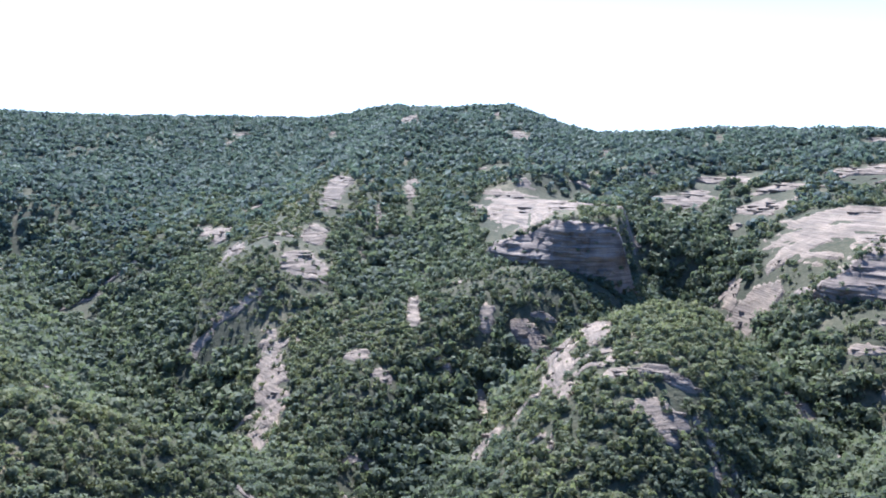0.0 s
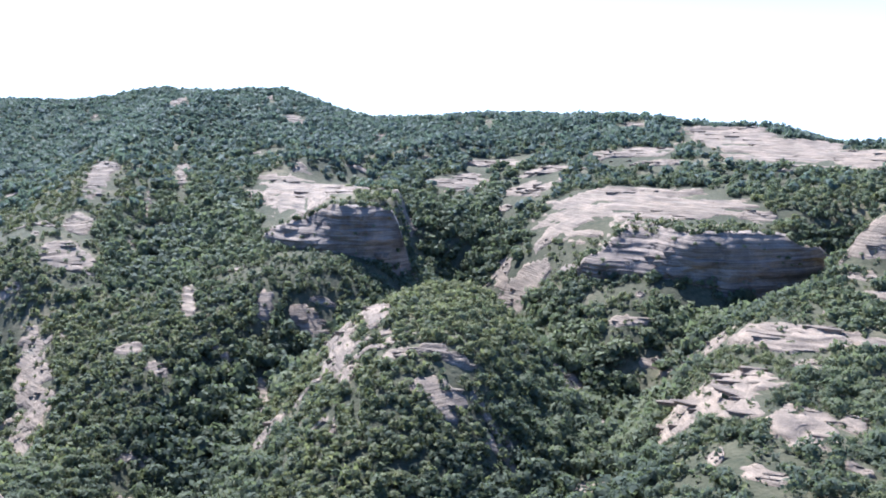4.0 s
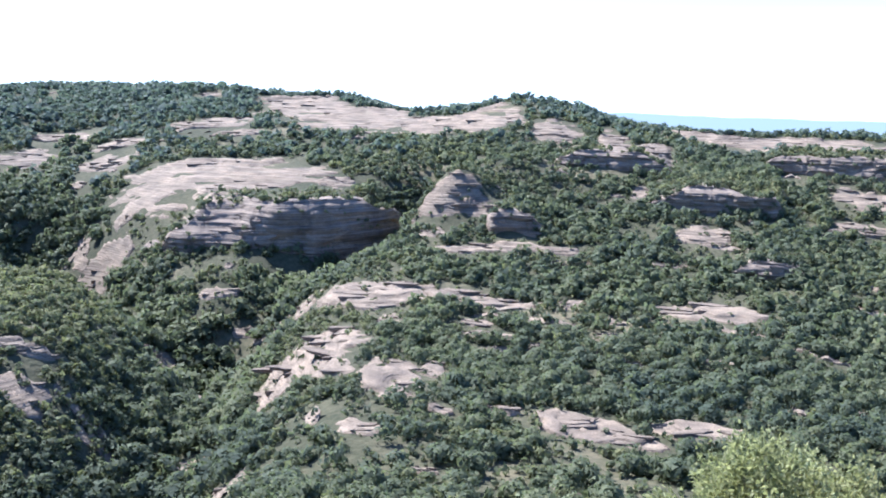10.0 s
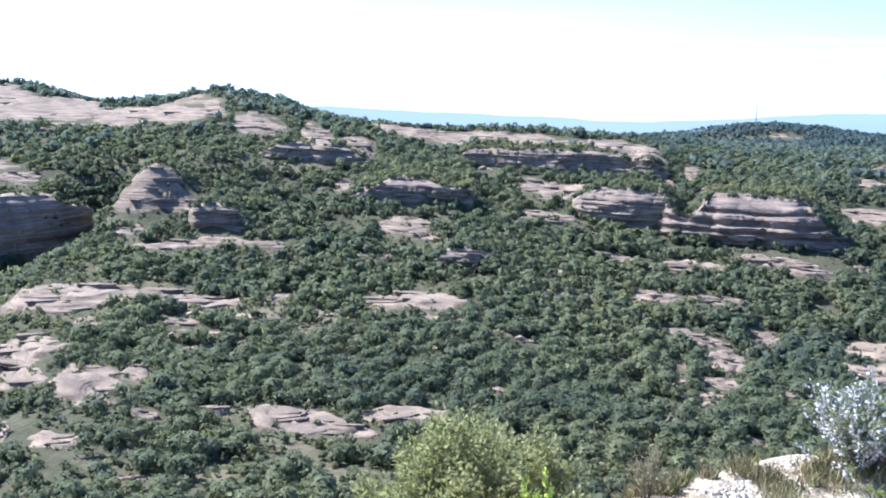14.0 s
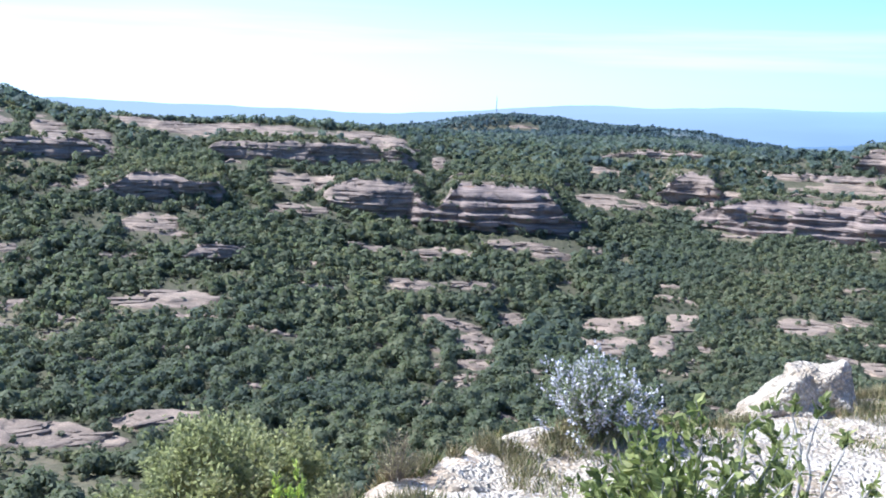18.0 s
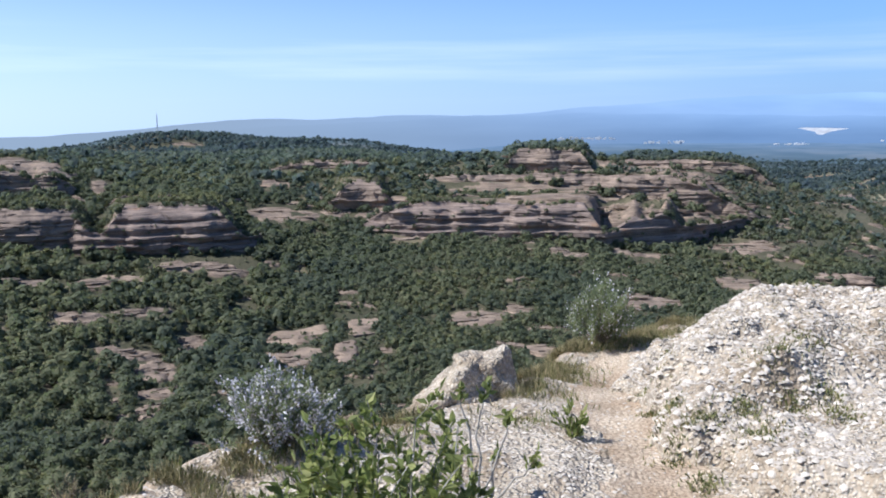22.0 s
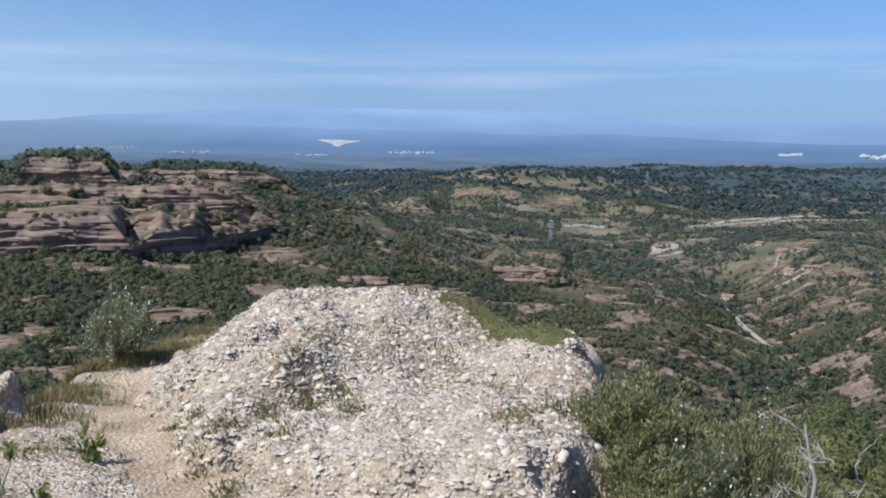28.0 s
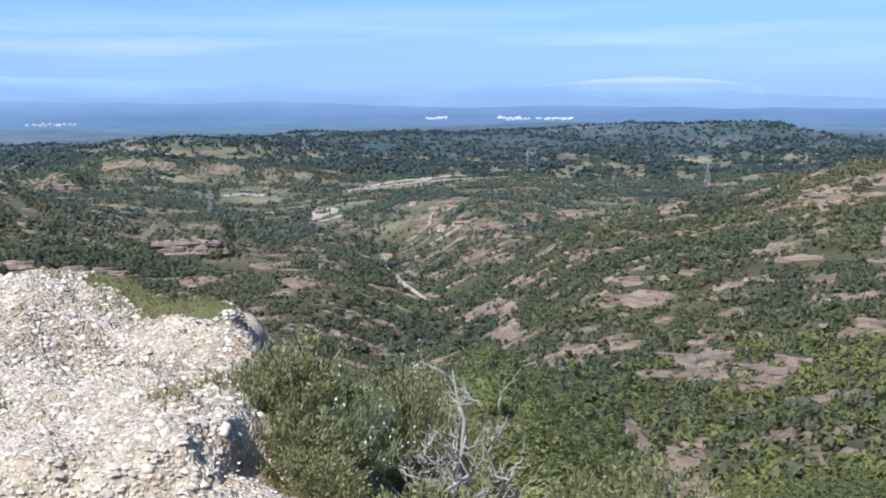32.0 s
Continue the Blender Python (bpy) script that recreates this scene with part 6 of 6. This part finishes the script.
def dead_bush():
    """A bleached dead shrub: a forked stem and many crooked twigs."""
    g = np.random.default_rng(50)
    ob = thing("dead_bush", (3.52, -3.31, float(ledge(np.array(3.52), np.array(-3.31))[0]) - 0.02), "bleached dead shrub with bare crooked grey-white branches", "shrub")
    k = 8
    s = np.linspace(0, 1, k)[None, :, None]
    def crooked(start, end, n, w):
        return start[:, None, :] * (1 - s) + end[:, None, :] * s + g.normal(size=(n, k, 3)) * w * np.sin(s * math.pi)
    root = np.zeros((7, 3))
    tips = np.array([(0.02, 0.03, 0.74), (-0.16, 0.12, 0.52), (0.15, -0.14, 0.56), (0.08, 0.20, 0.42), (-0.12, -0.20, 0.52), (0.20, 0.12, 0.36), (-0.26, -0.10, 0.34)])
    main = crooked(root, tips * np.array([1, 1, 1.18]), 7, 0.045)
    part("trunk", mesh_of("trunk", *tubes(main, np.array([0.020, 0.015, 0.016, 0.013, 0.014, 0.011, 0.011]), np.array([0.005] * 7), 6), DEADWOOD), ob)
    at, way = along(main, 7, g, 0.25)
    n = len(at)
    end = at + (np.clip(g.normal(size=(n, 3)), -1.4, 1.4) * np.array([0.8, 0.8, 0.4]) + np.array([0, 0, 0.7])) * 0.13
    second = crooked(at, end, n, 0.012)
    at2, _ = along(second, 4, g, 0.3)
    m = len(at2)
    third = crooked(at2, at2 + (g.normal(size=(m, 3)) + np.array([0, 0, 0.3])) * 0.055, m, 0.006)
    low_end = np.stack([g.normal(size=70) * 0.30, g.normal(size=70) * 0.30, g.uniform(0.05, 0.30, 70)], 1)
    low = crooked(np.zeros((70, 3)), low_end, 70, 0.03)
    for name, runs, thick, thin in (("branch", second, 0.006, 0.0025), ("twig", third, 0.003, 0.0012), ("low_branch", low, 0.006, 0.002)):
        for one in runs:
            part(name, mesh_of(name, *tubes(one[None], [thick], [thin]), DEADWOOD), ob)


dead_bush()


def grass(name, x, y, tall, mat, label, seed, width=0.004):
    g = np.random.default_rng(seed)
    n = len(x)
    at = np.stack([x, y, surface(x, y) - 0.01], 1)
    way = g.normal(size=(n, 3)) * np.array([0.45, 0.45, 0.1]) + np.array([0, 0, 1.0])
    ob = new(name, mesh_of(name, *leaves(at, way, g.uniform(0.4, 1.1, n) * tall, width, g), mat, flat=True))
    tagged(ob, label, "grass", kind="stuff")


def rim_grass():
    g = np.random.default_rng(60)
    x = g.uniform(3.2, 8.8, 42000)
    y = rims(x)[0] - np.abs(g.normal(size=len(x))) * (0.26 + 0.10 * fbm(x * 1.5, 0 * x, 4, 2)) + 0.10
    clump = fbm(x * 3.5, y * 3.5, 71, 3) > -0.15
    grass("rim_grass", x[clump], y[clump], 0.11, DRY_GRASS, "dry brown-green grass along the rim", 61)
    x, y = x[clump][::2], y[clump][::2]
    grass("rim_grass", x + 0.03, y - 0.03, 0.075, TURF, "short green herbs along the rim", 62, 0.008)
    # turf on the far right of the dome
    n = 26000
    a, r = g.uniform(0, 6.283, n), np.sqrt(g.uniform(0, 1, n))
    x, y = 6.45 + 0.88 * r * np.cos(a) + 0.1 * g.normal(size=n), -3.27 + 0.41 * r * np.sin(a) + 0.06 * g.normal(size=n)
    grass("turf_patch", x, y, 0.018, TURF, "patch of short green turf on the rock", 63, 0.009)
    # tufts in the cracks of the dome and beside the path
    spots = ((7.35, -2.2, 0.16), (7.0, -1.35, 0.10), (5.24, -1.08, 0.06), (5.32, -1.30, 0.05), (5.40, -1.55, 0.05), (5.46, -1.75, 0.06), (5.45, -0.92, 0.06), (5.15, -0.92, 0.07), (4.85, -1.0, 0.07), (5.9, -1.75, 0.12), (6.9, -1.3, 0.08), (6.4, -2.9, 0.18), (5.3, -2.55, 0.16), (4.62, -2.55, 0.06), (6.1, -3.1, 0.2), (6.9, -2.7, 0.12), (5.65, -1.5, 0.1), (4.4, -2.3, 0.09), (5.9, -0.95, 0.07), (6.3, -1.0, 0.06), (5.05, -1.3, 0.09), (5.25, -1.75, 0.07), (4.6, -0.9, 0.05), (5.7, -0.2, 0.12), (6.6, -0.2, 0.15), (7.2, -0.5, 0.15))
    xs = np.concatenate([x0 + r0 * g.normal(size=150) * 0.8 for x0, y0, r0 in spots])
    ys = np.concatenate([y0 + r0 * g.normal(size=150) * 0.8 for x0, y0, r0 in spots])
    grass("crack_herbs", xs[::2], ys[::2], 0.05, DRY_GRASS, "small dry herbs in cracks of the rock", 66, 0.006)
    grass("crack_herbs", xs, ys, 0.045, TURF, "small green herbs in cracks of the rock", 64, 0.008)
    n = 16000
    x, y = g.uniform(4.2, 8.6, n), g.uniform(-3.8, -1.2, n)
    m = (fbm(x * 2.4, y * 2.4, 83, 3) > 0.22) & (dome(x, y) > 0.02)
    grass("dry_tufts", x[m], y[m], 0.035, DRY_GRASS, "sparse dry moss and grass on the dome", 65, 0.005)


rim_grass()


# ---- the hazy distance: blue mountains behind the plain ----
def far_range(name, dist, base, heights, colour, crest_colour, z0, z1, seed):
    """A far mountain chain as a glowing backdrop, its haze put into the emission, paler towards its crest; heights:
    bearing, crest height angle.
    """
    m = bpy.data.materials.new(name)
    m.use_nodes = True
    n, l = m.node_tree.nodes, m.node_tree.links
    n.clear()
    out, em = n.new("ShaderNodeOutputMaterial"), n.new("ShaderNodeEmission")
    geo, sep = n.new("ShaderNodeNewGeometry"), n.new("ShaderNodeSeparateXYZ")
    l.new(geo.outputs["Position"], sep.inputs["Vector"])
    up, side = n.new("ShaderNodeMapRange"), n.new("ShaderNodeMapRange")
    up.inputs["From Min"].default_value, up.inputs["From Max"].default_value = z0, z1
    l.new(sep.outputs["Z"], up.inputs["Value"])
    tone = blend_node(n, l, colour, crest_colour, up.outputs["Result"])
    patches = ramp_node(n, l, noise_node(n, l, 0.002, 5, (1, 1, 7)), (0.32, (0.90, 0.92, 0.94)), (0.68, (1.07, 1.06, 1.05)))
    # milkier haze mixed into the glow towards the sun's side of the horizon
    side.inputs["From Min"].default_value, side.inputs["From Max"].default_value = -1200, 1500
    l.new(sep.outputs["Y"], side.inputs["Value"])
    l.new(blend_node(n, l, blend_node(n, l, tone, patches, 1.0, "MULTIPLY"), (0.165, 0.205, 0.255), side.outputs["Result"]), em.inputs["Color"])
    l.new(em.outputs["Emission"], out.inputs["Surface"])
    b = np.arange(-60, 176, 0.25)
    crest = np.interp(b, heights[0::2], heights[1::2]) + 0.09 * fbm(b / 5, 0 * b, seed, 5)
    x, y = polar(b, dist)
    top = 1.6 + dist * np.tan(np.radians(crest))
    v = np.stack([np.concatenate([x, x]), np.concatenate([y, y]), np.concatenate([0 * b + base, top])], 1)
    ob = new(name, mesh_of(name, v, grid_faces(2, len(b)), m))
    tagged(ob, "hazy blue mountain range far beyond the plain", "backdrop", kind="structure")


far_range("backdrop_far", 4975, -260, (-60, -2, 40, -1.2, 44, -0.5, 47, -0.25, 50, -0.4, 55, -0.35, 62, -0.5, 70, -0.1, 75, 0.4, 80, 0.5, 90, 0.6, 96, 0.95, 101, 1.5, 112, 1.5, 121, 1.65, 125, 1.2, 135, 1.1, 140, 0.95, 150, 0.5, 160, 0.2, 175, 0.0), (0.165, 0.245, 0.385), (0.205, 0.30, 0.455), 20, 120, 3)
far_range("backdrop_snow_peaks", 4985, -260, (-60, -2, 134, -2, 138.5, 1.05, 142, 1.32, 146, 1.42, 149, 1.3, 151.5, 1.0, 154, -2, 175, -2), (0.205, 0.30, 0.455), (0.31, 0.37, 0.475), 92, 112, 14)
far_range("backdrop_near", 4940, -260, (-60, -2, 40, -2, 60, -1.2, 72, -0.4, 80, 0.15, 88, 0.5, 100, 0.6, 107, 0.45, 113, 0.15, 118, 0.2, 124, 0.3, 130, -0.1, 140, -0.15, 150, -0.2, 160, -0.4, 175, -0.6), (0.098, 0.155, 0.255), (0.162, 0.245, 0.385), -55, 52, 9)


def far_plain():
    """The far part of the plain as a plain backdrop: fields and woods too small to tell apart, lost in blue; the haze
    is put into base colour and emission.
    """
    m, n, l, b = material("backdrop_plain", 1.0)
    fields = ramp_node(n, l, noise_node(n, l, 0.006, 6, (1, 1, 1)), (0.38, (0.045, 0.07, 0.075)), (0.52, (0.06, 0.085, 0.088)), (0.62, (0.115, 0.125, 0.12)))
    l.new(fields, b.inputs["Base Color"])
    # blue glow that grows with distance takes the place of haze
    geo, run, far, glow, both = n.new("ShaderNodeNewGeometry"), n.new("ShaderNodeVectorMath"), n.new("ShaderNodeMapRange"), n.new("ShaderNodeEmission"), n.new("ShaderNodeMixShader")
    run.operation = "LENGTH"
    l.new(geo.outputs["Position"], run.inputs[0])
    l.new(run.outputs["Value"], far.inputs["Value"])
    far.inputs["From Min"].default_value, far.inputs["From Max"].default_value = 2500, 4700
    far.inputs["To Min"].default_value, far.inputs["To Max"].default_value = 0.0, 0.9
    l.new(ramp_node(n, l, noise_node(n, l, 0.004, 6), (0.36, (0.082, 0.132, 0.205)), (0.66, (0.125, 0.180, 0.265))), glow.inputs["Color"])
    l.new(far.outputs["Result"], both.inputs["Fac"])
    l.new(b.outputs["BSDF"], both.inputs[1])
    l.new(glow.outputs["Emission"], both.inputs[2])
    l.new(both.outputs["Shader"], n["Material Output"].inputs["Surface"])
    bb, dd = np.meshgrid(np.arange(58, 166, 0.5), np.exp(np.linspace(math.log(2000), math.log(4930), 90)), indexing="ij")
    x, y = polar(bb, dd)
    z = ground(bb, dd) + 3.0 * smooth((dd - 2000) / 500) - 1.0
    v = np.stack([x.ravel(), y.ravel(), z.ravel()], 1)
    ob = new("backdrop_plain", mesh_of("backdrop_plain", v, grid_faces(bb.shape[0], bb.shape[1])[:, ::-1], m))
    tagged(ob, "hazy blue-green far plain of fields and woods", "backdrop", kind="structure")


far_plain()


# ---- roads, houses, pylons and towns of the plain ----
ROAD = make_plain("pale_road", (0.30, 0.265, 0.22), (0.36, 0.32, 0.27), 0.05, 0.95)
PLASTER = make_plain("cream_plaster", (0.36, 0.30, 0.22), (0.48, 0.41, 0.31), 0.6, 0.9)
ROOF_TILE = make_plain("clay_roof", (0.24, 0.16, 0.12), (0.31, 0.21, 0.15), 0.8, 0.9)
DARK_GLASS = make_plain("dark_window", (0.03, 0.035, 0.04), (0.06, 0.065, 0.07), 1.0, 0.2)
STEEL = make_plain("grey_steel", (0.30, 0.31, 0.33), (0.38, 0.39, 0.41), 1.0, 0.5)
WHITE_WALL = make_plain("white_wall", (0.40, 0.41, 0.43), (0.58, 0.58, 0.58), 0.02, 0.9)

QUARRY_ROCK = make_plain("pale_quarry_rock", (0.33, 0.335, 0.35), (0.42, 0.42, 0.43), 0.03, 0.95)


def track(wide, *places):
    """A pale road that winds over the ground through (bearing, distance) places."""
    pts = np.array([polar(b, d) for b, d in zip(places[0::2], places[1::2])])
    run = np.concatenate([[0], np.cumsum(np.linalg.norm(np.diff(pts, axis=0), axis=1))])
    s = np.linspace(0, run[-1], max(8, int(run[-1] / 8)))
    x, y = np.interp(s, run, pts[:, 0]), np.interp(s, run, pts[:, 1])
    k = np.ones(5) / 5
    if len(s) > 12:
        x[2:-2], y[2:-2] = np.convolve(x, k, "valid"), np.convolve(y, k, "valid")
    dx, dy = np.gradient(x), np.gradient(y)
    n = np.hypot(dx, dy) + 1e-9
    rows = []
    for side in (-0.5, -0.2, 0.2, 0.5):
        px, py = x - dy / n * wide * side, y + dx / n * wide * side
        z = ground(np.degrees(np.arctan2(px, py)), np.hypot(px, py)) + (0.9 if abs(side) < 0.4 else 0.2)
        rows.append(np.stack([px, py, z], 1))
    v = np.stack(rows, 1).reshape(-1, 3)
    ob = new("road", mesh_of("road", v, grid_faces(len(s), 4), ROAD))
    tagged(ob, "pale dirt road winding between scrub and fields", "road", kind="structure")


def box(x0, x1, y0, y1, z0, z1):
    v = [(x, y, z) for x in (x0, x1) for y in (y0, y1) for z in (z0, z1)]
    return v, [(0, 1, 3, 2), (4, 6, 7, 5), (0, 4, 5, 1), (2, 3, 7, 6), (0, 2, 6, 4), (1, 5, 7, 3)]


def house(b, d, seed):
    g = np.random.default_rng(seed)
    x, y = polar(b, d)
    z = float(ground(np.array([b]), np.array([float(d)]))[0])
    w, l, h = g.uniform(4, 6), g.uniform(6, 9), g.uniform(2.8, 4.2)
    ob = thing("house", (x, y, z - 0.4), "small cream farmhouse with a clay tile roof", "house", "farmhouses on the plain")
    ob.rotation_euler = (0, 0, radians(-b + g.uniform(-35, 35)))
    part("wall", mesh_of("wall", *box(-l / 2, l / 2, -w / 2, w / 2, 0, h), PLASTER, flat=True), ob)
    e = 0.5
    v = [(-l / 2 - e, -w / 2 - e, h), (l / 2 + e, -w / 2 - e, h), (l / 2 + e, w / 2 + e, h), (-l / 2 - e, w / 2 + e, h), (-l / 2 - e, 0, h + w * 0.27), (l / 2 + e, 0, h + w * 0.27)]
    part("roof", mesh_of("roof", v, [(0, 1, 5), (0, 5, 4), (2, 3, 4), (2, 4, 5), (0, 4, 3), (1, 2, 5)], ROOF_TILE, flat=True), ob)
    for k in range(3):
        wx = -l / 3 + k * l / 3
        part("window", mesh_of("window", *box(wx - 0.5, wx + 0.5, -w / 2 - 0.06, -w / 2 + 0.1, h * 0.45, h * 0.45 + 1.3), DARK_GLASS, flat=True), ob)
    part("door", mesh_of("door", *box(-0.6, 0.6, -w / 2 - 0.07, -w / 2 + 0.1, 0.3, 2.5), TWIG, flat=True), ob)


def struts(ends, r):
    v, f = tubes(np.array(ends, float), np.full(len(ends), r), np.full(len(ends), r))
    return v, f


def pylon(b, d, h, name="power_pylon", label="grey steel lattice power pylon on the plain", arms=True, foot=0.11, thick=0.18):
    x, y = polar(b, d)
    z = float(ground(np.array([b]), np.array([float(d)]))[0])
    ob = thing(name, (x, y, z - 0.5), label, "pylon")
    ob.rotation_euler = (0, 0, radians(20))
    levels = np.linspace(0, h, 8)
    half = np.maximum(h * foot * (1 - levels / h) ** 1.2, 0.45)
    legs = [[(sx * half[0], sy * half[0], 0), (sx * half[4], sy * half[4], levels[4])] for sx in (-1, 1) for sy in (-1, 1)]
    legs += [[(sx * half[4], sy * half[4], levels[4]), (sx * half[7], sy * half[7], h)] for sx in (-1, 1) for sy in (-1, 1)]
    for leg in legs:
        part("leg", mesh_of("leg", *struts([leg], thick), STEEL), ob)
    cross = []
    for i in range(7):
        a, c, lo, hi = half[i], half[i + 1], levels[i], levels[i + 1]
        for s in (-1, 1):
            cross += [[(-a, s * a, lo), (c, s * c, hi)], [(a, s * a, lo), (-c, s * c, hi)], [(s * a, -a, lo), (s * c, c, hi)], [(s * a, a, lo), (s * c, -c, hi)]]
    part("lattice", mesh_of("lattice", *struts(cross, 0.08), STEEL), ob)
    if arms:
        for k, (zz, w) in enumerate(((0.70, 5.0), (0.82, 4.0), (0.94, 3.2))):
            part("arm", mesh_of("arm", *struts([[(-w, 0, h * zz), (w, 0, h * zz)], [(-w, 0, h * zz), (0, 0, h * zz + 1.6)], [(w, 0, h * zz), (0, 0, h * zz + 1.6)]], 0.2), STEEL), ob)
    else:
        part("antenna", mesh_of("antenna", *struts([[(0, 0, h), (0, 0, h * 1.18)]], 1.4 * thick), STEEL), ob)


def town(b0, b1, el, seed):
    """Bright sheds and blocks of a far town, very small in the haze."""
    g = np.random.default_rng(seed)
    dist = 4700.0
    x, y = polar((b0 + b1) / 2, dist)
    z = 1.6 + dist * math.tan(radians(el)) - 5
    ob = thing("far_town", (x, y, z), "distant white sheds and blocks of a town on the plain", "town", "towns on the plain")
    ob.rotation_euler = (0, 0, radians(-(b0 + b1) / 2))
    span = radians(b1 - b0) * dist
    for k in range(max(6, int(span / 9))):
        w, h, px = g.uniform(5, 20), g.uniform(0.8, 2.6), g.uniform(-span / 2, span / 2)
        py, up = g.uniform(-60, 60), g.normal() * 2.5
        part("building", mesh_of("building", *box(px - w / 2, px + w / 2, py - 8, py + 8, up - 6, up + h), WHITE_WALL, flat=True), ob)


def quarry():
    """The pale scar of a far quarry."""
    dist = 4880.0
    x, y = polar(108.0, dist)
    z = 1.6 + dist * math.tan(radians(-0.55))
    pts = np.array([(-1.0, 0.9), (-0.75, 1.0), (-0.2, 0.95), (0.3, 0.9), (1.05, 0.75), (0.6, 0.5), (0.25, 0.2), (0.0, -0.3), (-0.25, -0.2), (-0.3, 0.25), (-0.6, 0.5)])
    v = np.array([(p[0] * 110, 30 * p[1], p[1] * 26) for p in pts] + [(0, 15, 14.0)])
    f = [(i, (i + 1) % len(pts), len(pts)) for i in range(len(pts))]
    ob = new("quarry_scar", mesh_of("quarry_scar", v, np.array(f)[:, ::-1], QUARRY_ROCK, flat=True))
    ob.matrix_world = pose(x, y, z, 0, 0, -108.0)
    tagged(ob, "bright pale quarry scar far across the plain", "quarry")


quarry()
pylon(70.9, 2590, 46, "radio_mast", "thin grey lattice radio mast on the far hill", False, 0.05, 0.45)
for wide, places in ROADS:
    track(wide, *places)
house(123.58, 1313, 0)
house(126.49, 1049, 1)
house(130.58, 757, 2)
house(133.10, 889, 3)
house(133.71, 779, 4)
house(133.25, 894, 5)
house(132.37, 715, 6)
house(130.44, 752, 7)
house(134.65, 768, 8)
house(118.53, 1324, 9)
house(117.87, 1349, 10)
house(132.03, 975, 11)
house(134.31, 872, 12)
pylon(120.37, 951, 24)
pylon(138.66, 1743, 34)
pylon(148.81, 1310, 34)
pylon(125.75, 2127, 34)
town(93.49, 97.02, -0.71, 130)
town(98.37, 100.68, -0.95, 295)
town(105.57, 107.35, -1.07, 525)
town(110.93, 113.38, -0.86, 690)
town(132.84, 133.78, -0.67, 1380)
town(136.86, 138.18, -0.69, 1520)
town(132.95, 133.98, -0.68, 760)
town(136.92, 141.21, -0.74, 875)
